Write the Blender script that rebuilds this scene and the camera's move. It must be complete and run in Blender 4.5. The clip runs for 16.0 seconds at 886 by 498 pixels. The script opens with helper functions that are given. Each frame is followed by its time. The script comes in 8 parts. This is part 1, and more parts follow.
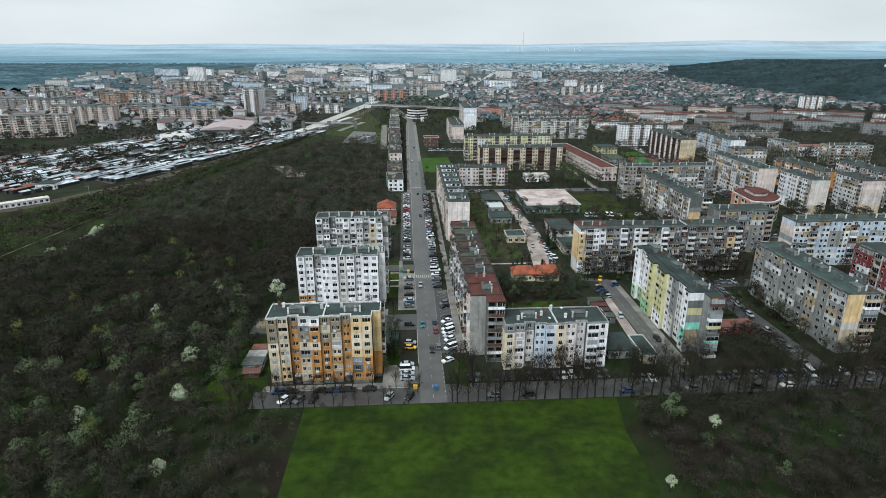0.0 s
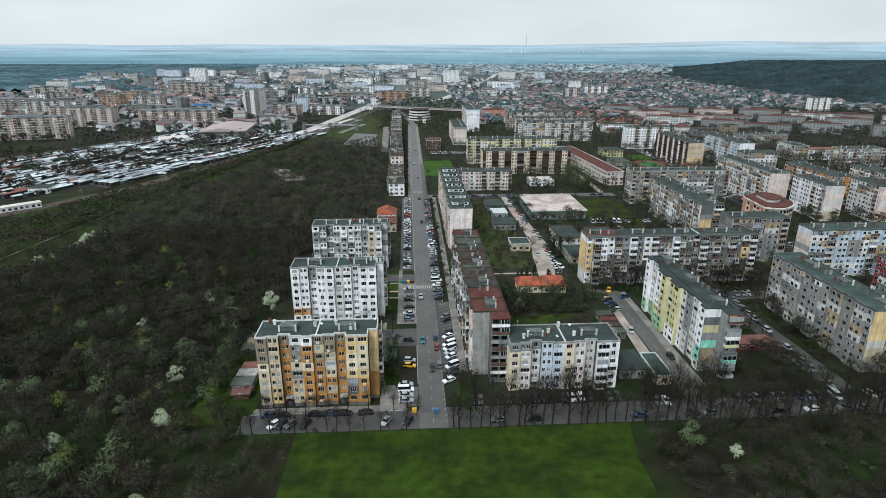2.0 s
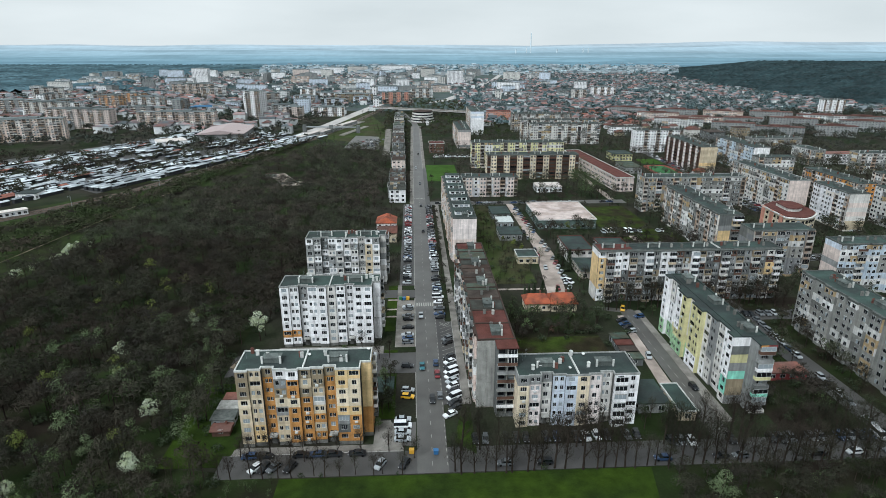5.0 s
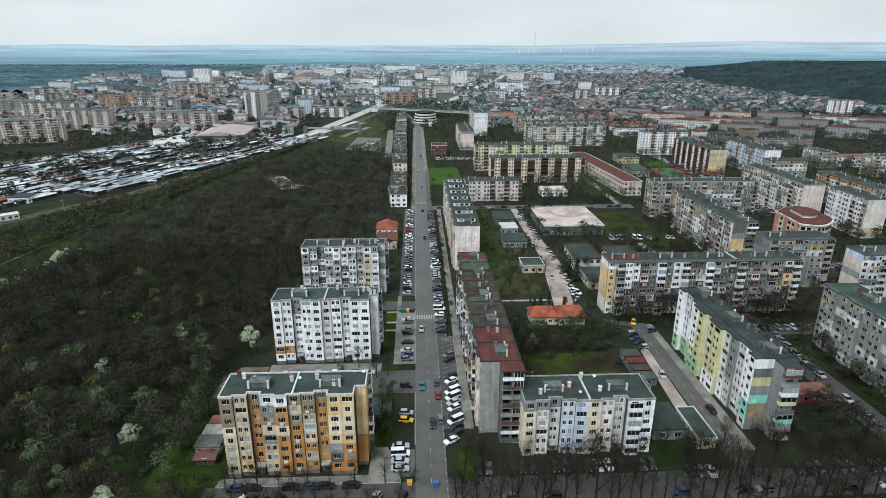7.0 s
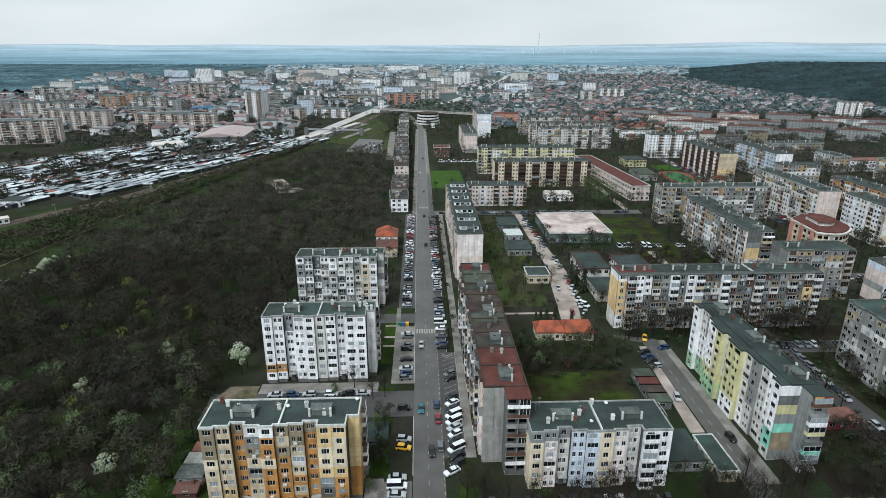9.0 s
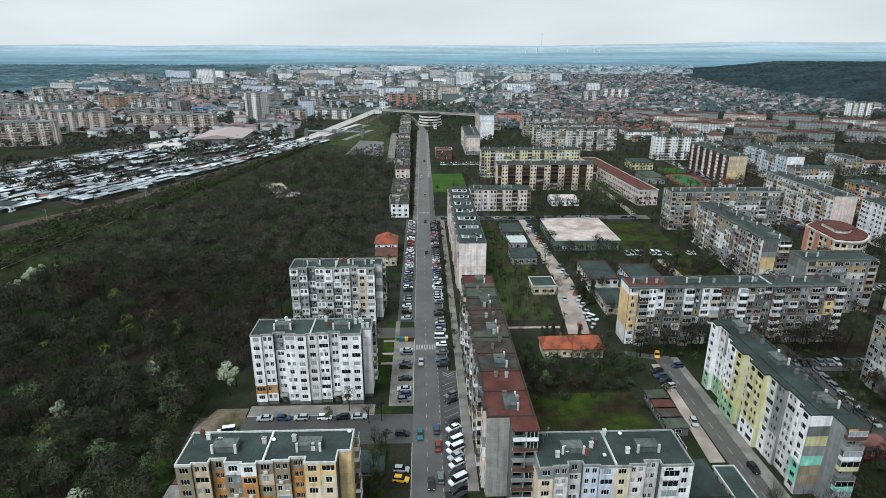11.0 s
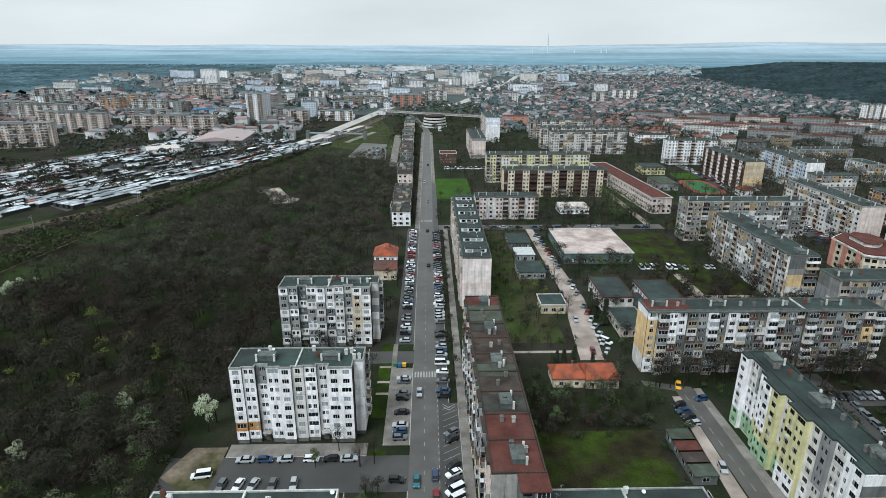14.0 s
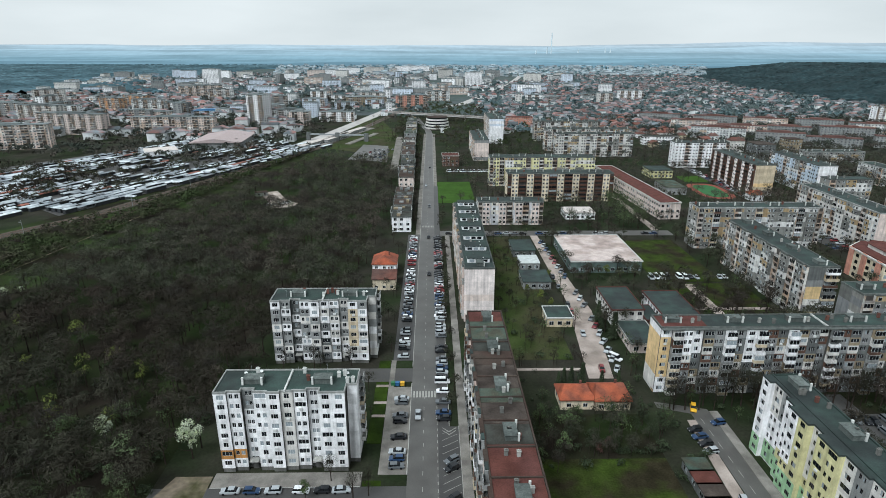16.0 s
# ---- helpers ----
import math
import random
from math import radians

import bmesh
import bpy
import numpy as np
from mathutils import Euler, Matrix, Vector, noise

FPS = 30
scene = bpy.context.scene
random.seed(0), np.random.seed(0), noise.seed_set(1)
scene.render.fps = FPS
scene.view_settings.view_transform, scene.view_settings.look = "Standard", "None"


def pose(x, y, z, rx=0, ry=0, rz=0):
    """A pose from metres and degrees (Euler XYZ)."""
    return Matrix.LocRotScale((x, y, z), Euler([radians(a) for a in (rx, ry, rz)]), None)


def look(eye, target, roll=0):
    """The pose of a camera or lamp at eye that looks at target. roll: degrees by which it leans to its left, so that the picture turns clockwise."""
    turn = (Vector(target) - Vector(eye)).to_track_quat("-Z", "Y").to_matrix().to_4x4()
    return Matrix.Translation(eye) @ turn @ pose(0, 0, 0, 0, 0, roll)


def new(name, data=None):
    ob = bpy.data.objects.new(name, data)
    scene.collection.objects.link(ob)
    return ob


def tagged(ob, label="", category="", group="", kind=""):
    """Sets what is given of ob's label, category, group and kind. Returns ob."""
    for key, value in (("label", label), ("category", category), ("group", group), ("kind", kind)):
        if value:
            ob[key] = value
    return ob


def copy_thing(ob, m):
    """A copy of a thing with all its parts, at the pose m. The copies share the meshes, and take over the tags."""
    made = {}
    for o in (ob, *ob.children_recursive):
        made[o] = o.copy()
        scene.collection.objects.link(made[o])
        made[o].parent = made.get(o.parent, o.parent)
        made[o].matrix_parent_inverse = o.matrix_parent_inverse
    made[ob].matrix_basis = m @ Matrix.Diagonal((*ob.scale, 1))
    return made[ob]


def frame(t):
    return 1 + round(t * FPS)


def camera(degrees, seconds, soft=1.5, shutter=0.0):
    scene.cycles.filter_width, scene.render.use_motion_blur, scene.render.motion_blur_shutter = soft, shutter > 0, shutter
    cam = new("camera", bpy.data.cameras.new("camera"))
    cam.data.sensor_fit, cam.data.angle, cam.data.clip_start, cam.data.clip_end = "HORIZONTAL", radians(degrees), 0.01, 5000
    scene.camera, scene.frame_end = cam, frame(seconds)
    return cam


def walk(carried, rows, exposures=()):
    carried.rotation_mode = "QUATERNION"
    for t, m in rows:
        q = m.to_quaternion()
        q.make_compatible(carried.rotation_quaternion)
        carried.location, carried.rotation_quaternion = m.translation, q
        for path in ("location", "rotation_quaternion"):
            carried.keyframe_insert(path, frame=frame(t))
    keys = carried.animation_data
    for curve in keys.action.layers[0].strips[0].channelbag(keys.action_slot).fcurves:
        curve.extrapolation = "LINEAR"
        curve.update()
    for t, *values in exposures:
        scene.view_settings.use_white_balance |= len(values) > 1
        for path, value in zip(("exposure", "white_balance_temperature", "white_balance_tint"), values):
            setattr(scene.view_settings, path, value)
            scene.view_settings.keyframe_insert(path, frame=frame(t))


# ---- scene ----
cam = camera(74.5, 16.0, soft=0.4)
PATH = [
    (0, (-4.537, -1.329, 97.71), (-4.418, 0.556, 97.052), 0.1),
    (0.5, (-4.269, 1.482, 97.748), (-4.152, 3.367, 97.09), 0.2),
    (1, (-3.995, 4.282, 97.791), (-3.88, 6.168, 97.133), 0.1),
    (1.5, (-3.699, 7.086, 97.835), (-3.587, 8.972, 97.179), 0.1),
    (2, (-3.374, 9.964, 97.894), (-3.264, 11.85, 97.238), 0.1),
    (2.5, (-3.03, 12.877, 97.94), (-2.922, 14.763, 97.283), 0.1),
    (3, (-2.702, 15.8, 97.974), (-2.597, 17.686, 97.318), 0.1),
    (3.5, (-2.416, 18.678, 97.988), (-2.313, 20.564, 97.331), 0.1),
    (4, (-2.16, 21.545, 98.014), (-2.059, 23.431, 97.358), 0.1),
    (6.5, (-0.783, 35.728, 98.157), (-0.694, 37.616, 97.502), 0.1),
    (7, (-0.496, 38.618, 98.165), (-0.41, 40.505, 97.51), 0.1),
    (7.5, (-0.214, 41.478, 98.174), (-0.13, 43.366, 97.519), 0.1),
    (8, (0.064, 44.393, 98.201), (0.146, 46.281, 97.545), 0.1),
    (8.5, (0.328, 47.248, 98.252), (0.407, 49.136, 97.597), 0.2),
    (9, (0.581, 50.108, 98.313), (0.657, 51.997, 97.658), 0.2),
    (11.5, (1.851, 64.592, 98.593), (1.915, 66.481, 97.938), 0.2),
    (12, (2.159, 67.619, 98.623), (2.22, 69.508, 97.968), 0.3),
    (12.5, (2.488, 70.625, 98.661), (2.546, 72.513, 98.005), 0.2),
    (13, (2.787, 73.482, 98.745), (2.842, 75.371, 98.09), 0.2),
    (13.5, (3.093, 76.255, 98.811), (3.145, 78.144, 98.157), 0.3),
    (14, (3.4, 79.092, 98.861), (3.449, 80.981, 98.206), 0.2),
    (14.5, (3.624, 81.915, 98.913), (3.67, 83.804, 98.258), 0.3),
    (15, (3.855, 84.705, 98.973), (3.899, 86.594, 98.317), 0.3),
    (15.5, (4.106, 87.401, 99.028), (4.148, 89.291, 98.373), 0.3),
    (16, (4.382, 90.043, 99.06), (4.421, 91.932, 98.405), 0.2),
]
walk(cam, [(t, look(eye, target, roll)) for t, eye, target, roll in PATH], [(0, 0.0, 5690, 6), (16, 0.0, 5690, 6)])

# ---------- world, sun ----------
SUN_EL, SUN_AZ = 52.0, 218.0
world = bpy.data.worlds.new("sky")
scene.world = world
world.use_nodes = True
wn, wl = world.node_tree.nodes, world.node_tree.links
wn.clear()
w_out = wn.new("ShaderNodeOutputWorld")
w_bg = wn.new("ShaderNodeBackground")
w_sky = wn.new("ShaderNodeTexSky")
w_sky.sky_type, w_sky.sun_disc = "NISHITA", False
w_sky.sun_elevation, w_sky.sun_rotation = radians(SUN_EL), radians(SUN_AZ)
w_sky.dust_density = 6.0
w_co = wn.new("ShaderNodeTexCoord")
w_map = wn.new("ShaderNodeMapping")
w_map.inputs["Scale"].default_value = (1.6, 1.6, 7.0)
w_noise = wn.new("ShaderNodeTexNoise")
w_noise.inputs["Scale"].default_value, w_noise.inputs["Detail"].default_value = 1.7, 5
w_ramp = wn.new("ShaderNodeValToRGB")
w_ramp.color_ramp.elements[0].position, w_ramp.color_ramp.elements[0].color = 0.3, (7.2, 7.2, 6.7, 1)
w_ramp.color_ramp.elements[1].position, w_ramp.color_ramp.elements[1].color = 0.72, (8.7, 8.55, 7.9, 1)
w_mix = wn.new("ShaderNodeMix")
w_mix.data_type = "RGBA"
w_mix.inputs["Factor"].default_value = 0.9
wl.new(w_co.outputs["Generated"], w_map.inputs["Vector"])
wl.new(w_map.outputs["Vector"], w_noise.inputs["Vector"])
wl.new(w_noise.outputs["Fac"], w_ramp.inputs["Fac"])
wl.new(w_sky.outputs["Color"], w_mix.inputs["A"])
wl.new(w_ramp.outputs["Color"], w_mix.inputs["B"])
wl.new(w_mix.outputs["Result"], w_bg.inputs["Color"])
w_bg.inputs["Strength"].default_value = 0.11
wl.new(w_bg.outputs["Background"], w_out.inputs["Surface"])

sun_data = bpy.data.lights.new("sun", "SUN")
sun_data.energy, sun_data.angle, sun_data.color = 3.1, radians(25), (1.0, 0.965, 0.91)
sun = new("sun", sun_data)
sun.matrix_world = look((-190 * math.sin(radians(SUN_AZ - 180)), -190 * math.cos(radians(SUN_AZ - 180)), 303), (0, 0, 60))

# ---------- materials ----------
MATS = {}


def lin(h):
    c = [int(h[i:i + 2], 16) / 255 for i in (1, 3, 5)]
    return [x / 12.92 if x <= 0.04045 else ((x + 0.055) / 1.055) ** 2.4 for x in c]


def mat(name, col, rough=0.85, var=0.22, scale=0.6, fine=6.0, rand=0.1, streak=0.0, bump=0.0, metal=0.0, island=0.0,
        other=None, mix_scale=0.05, patch=None, furrow=0.0):
    """A procedural surface: colour, blotches, grain, streaks, relief. other: a second colour mixed in large blotches.
    patch: palette of separately painted flats, chosen storey by storey."""
    if name in MATS:
        return MATS[name]
    m = bpy.data.materials.new(name)
    m.use_nodes = True
    n, l = m.node_tree.nodes, m.node_tree.links
    p = n["Principled BSDF"]
    p.inputs["Roughness"].default_value, p.inputs["Metallic"].default_value = rough, metal
    p.inputs["Specular IOR Level"].default_value = 0.5 if rough < 0.8 else (0.25 if rough < 0.9 else 0.08)
    geo = n.new("ShaderNodeNewGeometry")
    pos = geo.outputs["Position"]

    def noise_at(s, detail=3, stretch=None):
        t = n.new("ShaderNodeTexNoise")
        t.inputs["Scale"].default_value, t.inputs["Detail"].default_value = s, detail
        src = pos
        if stretch:
            mp = n.new("ShaderNodeMapping")
            mp.inputs["Scale"].default_value = stretch
            l.new(pos, mp.inputs["Vector"])
            src = mp.outputs["Vector"]
        l.new(src, t.inputs["Vector"])
        return t.outputs["Fac"]

    def ramp(fac, a, b, lo, hi):
        r = n.new("ShaderNodeMapRange")
        r.inputs["From Min"].default_value, r.inputs["From Max"].default_value = a, b
        r.inputs["To Min"].default_value, r.inputs["To Max"].default_value = lo, hi
        l.new(fac, r.inputs["Value"])
        return r.outputs["Result"]

    def times(a, b):
        t = n.new("ShaderNodeMath")
        t.operation = "MULTIPLY"
        l.new(a, t.inputs[0])
        l.new(b, t.inputs[1])
        return t.outputs[0]

    base = n.new("ShaderNodeRGB")
    base.outputs[0].default_value = (*lin(col), 1)
    colour = base.outputs[0]
    if patch:
        sn = n.new("ShaderNodeVectorMath")
        sn.operation = "SNAP"
        ad = n.new("ShaderNodeVectorMath")
        ad.inputs[1].default_value = (0.13, 0.13, -0.9)
        sn.inputs[1].default_value = (6.6, 6.6, 2.65)
        l.new(pos, ad.inputs[0])
        l.new(ad.outputs[0], sn.inputs[0])
        wnz = n.new("ShaderNodeTexWhiteNoise")
        l.new(sn.outputs[0], wnz.inputs["Vector"])
        cr = n.new("ShaderNodeValToRGB")
        cr.color_ramp.interpolation = "CONSTANT"
        el = cr.color_ramp.elements
        el[0].position, el[0].color = 0, (*lin(col), 1)
        el[1].position, el[1].color = 0.5, (*lin(patch[0]), 1)
        for i, c in enumerate(patch[1:]):
            e = el.new(0.5 + 0.5 * (i + 1) / len(patch))
            e.color = (*lin(c), 1)
        l.new(wnz.outputs["Value"], cr.inputs["Fac"])
        colour = cr.outputs["Color"]
    if other:
        mx = n.new("ShaderNodeMix")
        mx.data_type = "RGBA"
        l.new(ramp(noise_at(mix_scale, 5), 0.4, 0.6, 0, 1), mx.inputs["Factor"])
        l.new(colour, mx.inputs["A"])
        mx.inputs["B"].default_value = (*lin(other), 1)
        colour = mx.outputs["Result"]
    k = times(ramp(noise_at(scale), 0.3, 0.7, 1 - var, 1 + var * 0.6), ramp(noise_at(fine, 4), 0.3, 0.7, 1 - var * 0.6, 1 + var * 0.5))
    if rand:
        info = n.new("ShaderNodeObjectInfo")
        k = times(k, ramp(info.outputs["Random"], 0, 1, 1 - rand, 1 + rand))
    if island:
        k = times(k, ramp(geo.outputs["Random Per Island"], 0, 1, 1 - island, 1 + island))
    if streak:
        k = times(k, ramp(noise_at(1.1, 4, (1, 1, 0.07)), 0.42, 0.7, 1, 1 - streak))
    if furrow:
        k = times(k, ramp(noise_at(1.0, 3, (0.12, 1.6, 1)), 0.38, 0.62, 1 - furrow, 1 + furrow))
    sc = n.new("ShaderNodeVectorMath")
    sc.operation = "SCALE"
    l.new(colour, sc.inputs[0])
    l.new(k, sc.inputs["Scale"])
    l.new(sc.outputs[0], p.inputs["Base Color"])
    if bump:
        b = n.new("ShaderNodeBump")
        b.inputs["Strength"].default_value, b.inputs["Distance"].default_value = bump, 0.06
        l.new(noise_at(fine * 1.5, 4), b.inputs["Height"])
        l.new(b.outputs["Normal"], p.inputs["Normal"])
    MATS[name] = m
    return m


def glass_mat(name, dark, light, share):
    """Opaque window glass: mostly the dark of unlit rooms put into its colour, some with drawn curtains or blinds."""
    m = bpy.data.materials.new(name)
    m.use_nodes = True
    n, l = m.node_tree.nodes, m.node_tree.links
    p = n["Principled BSDF"]
    p.inputs["Roughness"].default_value = 0.12
    p.inputs["IOR"].default_value = 1.5
    info = n.new("ShaderNodeObjectInfo")
    geo = n.new("ShaderNodeNewGeometry")
    add = n.new("ShaderNodeMath")
    l.new(info.outputs["Random"], add.inputs[0])
    l.new(geo.outputs["Random Per Island"], add.inputs[1])
    fr = n.new("ShaderNodeMath")
    fr.operation = "FRACT"
    l.new(add.outputs[0], fr.inputs[0])
    cr = n.new("ShaderNodeValToRGB")
    cr.color_ramp.interpolation = "CONSTANT"
    el = cr.color_ramp.elements
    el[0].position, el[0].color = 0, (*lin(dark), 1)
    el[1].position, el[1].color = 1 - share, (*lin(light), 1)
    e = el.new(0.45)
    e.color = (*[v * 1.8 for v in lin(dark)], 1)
    l.new(fr.outputs[0], cr.inputs["Fac"])
    l.new(cr.outputs["Color"], p.inputs["Base Color"])
    MATS[name] = m
    return m


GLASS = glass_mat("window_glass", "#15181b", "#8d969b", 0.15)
CAR_GLASS = mat("car_glass", "#14181b", 0.08, 0.05, rand=0)
WHITE_FRAME = mat("window_frame_white", "#c8cac8", 0.5, 0.08)
BITUMEN = mat("roof_bitumen", "#33403c", 0.85, 0.3, 0.25, 3.0, bump=0.3, other="#2d3433", mix_scale=0.12)
BITUMEN_GREEN = mat("roof_bitumen_green", "#354540", 0.85, 0.3, 0.25, 3.0, bump=0.3, other="#2f3735", mix_scale=0.12)
BITUMEN_RED = mat("roof_bitumen_red", "#553834", 0.9, 0.3, 0.3, 3.0, bump=0.3, other="#54352f", mix_scale=0.12)
BITUMEN_BROWN = mat("roof_bitumen_brown", "#4a423c", 0.9, 0.35, 0.3, 3.0, bump=0.3, other="#403530", mix_scale=0.15)
PARAPET = mat("parapet_white", "#c4c6c2", 0.8, 0.2, streak=0.2)
CONCRETE = mat("panel_concrete", "#9a9a95", 0.9, 0.25, 0.4, 5.0, 0.08, 0.3, 0.3)
CORE = mat("joint_grey", "#5b5b58", 0.95, 0.2)
PLINTH = mat("plinth_grey", "#6f6f6b", 0.95, 0.3, streak=0.3)
TILE_ORANGE = mat("clay_tiles", "#8f4d35", 0.85, 0.3, 0.5, 5.0, 0.12, other="#6f4132", mix_scale=0.2, bump=0.4, island=0.2)
TILE_RED = mat("clay_tiles_red", "#6b463c", 0.85, 0.3, 0.5, 5.0, 0.25, other="#5a4640", mix_scale=0.1, bump=0.3, island=0.25)
METAL = mat("painted_metal", "#8b9092", 0.5, 0.15, metal=0.3)
BRICK_RED = mat("chimney_brick", "#664840", 0.9, 0.25)
BARK = mat("bark", "#342d28", 0.95, 0.3, 1.0, 8.0, 0.2, bump=0.5)
TWIGS = mat("bare_twigs", "#35302a", 0.95, 0.5, 0.12, 2.0, 0.12, island=0.2, other="#34352b", mix_scale=0.035)
TWIGS_GREY = mat("grey_twigs", "#3a3833", 0.95, 0.25, 0.15, 2.0, 0.12, island=0.2)
# Bare twigs lightened: haze over the far trees put into their colour.
HAZED_TWIGS = mat("pale_twigs", "#4b463f", 0.95, 0.5, 0.1, 2.0, 0.12, island=0.2, other="#43473a", mix_scale=0.02)
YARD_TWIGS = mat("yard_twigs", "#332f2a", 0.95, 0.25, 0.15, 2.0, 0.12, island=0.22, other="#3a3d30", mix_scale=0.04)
BUDS = mat("spring_leaves", "#4a5838", 0.85, 0.3, 0.2, 2.0, 0.2, island=0.35, other="#3e4b2c", mix_scale=0.06)
LEAF_DARK = mat("evergreen_leaves", "#29331f", 0.8, 0.3, 0.2, 2.0, 0.2, island=0.4)
PALE_LEAF = mat("pale_young_leaves", "#5f6b4d", 0.85, 0.2, 0.4, 2.0, 0.1, island=0.25, other="#4b573b", mix_scale=0.4)
BLOSSOM = mat("white_blossom", "#b9c2ab", 0.8, 0.15, 0.5, 2.0, 0.1, island=0.2, other="#919c78", mix_scale=0.5)

ROUGH_GRASS = mat("rough_grass", "#2a3619", 0.97, 0.35, 0.1, 1.5, 0, other="#211f16", mix_scale=0.04, bump=0.5)
GROUND = mat("ground_soil", "#302f28", 0.98, 0.35, 0.08, 1.2, 0, other="#242d1b", mix_scale=0.03, bump=0.4)
PARK_GRASS = mat("park_grass", "#35421f", 0.96, 0.35, 0.1, 1.5, 0, other="#3a3a28", mix_scale=0.05, bump=0.4)
BRIGHT_LAWN = mat("bright_lawn", "#3a5420", 0.95, 0.3, 0.2, 2.0, 0, other="#324a1a", mix_scale=0.1)
RUBBLE = mat("pale_rubble", "#b5aaa0", 0.95, 0.35, 0.2, 1.5, 0, other="#8d837a", mix_scale=0.15)
COURT_GRASS = mat("court_grass", "#303d15", 0.96, 0.4, 0.25, 2.0, 0, other="#2a271b", mix_scale=0.09, bump=0.5)
BRIGHT_LEAF = mat("lime_leaves", "#565f2a", 0.85, 0.3, 0.3, 2.0, 0.15, island=0.3)
LAWN = mat("lawn", "#2d3d10", 0.95, 0.34, 0.35, 3.0, 0, 0, 0.6, other="#222f10", mix_scale=0.07, furrow=0.03)
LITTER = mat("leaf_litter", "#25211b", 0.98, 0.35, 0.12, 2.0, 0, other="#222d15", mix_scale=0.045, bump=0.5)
ASPHALT = mat("asphalt", "#53524f", 0.5, 0.2, 0.2, 4.0, 0, other="#4b4946", mix_scale=0.06, bump=0.2)
ASPHALT_OLD = mat("asphalt_old", "#454442", 0.6, 0.25, 0.2, 4.0, 0, other="#3a3938", mix_scale=0.1, bump=0.3)
PAVING = mat("paving", "#7f7c76", 0.92, 0.2, 0.4, 4.0, 0.05, other="#6a6762", mix_scale=0.15, bump=0.2)
LANE = mat("concrete_lane", "#a39890", 0.95, 0.2, 0.2, 3.0, 0, other="#857b73", mix_scale=0.12, bump=0.3)
KERB = mat("kerb_stone", "#9c9b96", 0.9, 0.15)
PAINT = mat("road_paint", "#969690", 0.8, 0.15)
BALLAST = mat("ballast", "#4f4a44", 0.98, 0.25, 0.5, 5, 0)
RUST = mat("rail_steel", "#6f5a4c", 0.6, 0.2, metal=0.5)

FACADE = {}


def facade_mat(key, col, streak=0.32, patch=None):
    FACADE[key] = mat("facade_" + key, col, 0.88, 0.2, 0.45, 5.0, 0.1, streak, 0.15, patch=patch)
    return FACADE[key]


for key, col in dict(white="#ebebec", offwhite="#cfcdc8", cream="#d6c9b0", yellow="#d9be8d", orange="#b4844c", tan="#8f836d",
                     grey="#8b8d8c", darkgrey="#646766", pinkish="#d6c8c0", blueish="#c9d2de", aqua="#8fd2bd", lemon="#c9c596",
                     green="#9dbf98", brown="#5c463b", salmon="#bd8a78", sand="#c2b49a", rosewhite="#e6dcd8", pine="#5f6f6b", lightblue="#a9bccb", wine="#7b3a3a").items():
    facade_mat(key, col)

# ---------- mesh helpers ----------


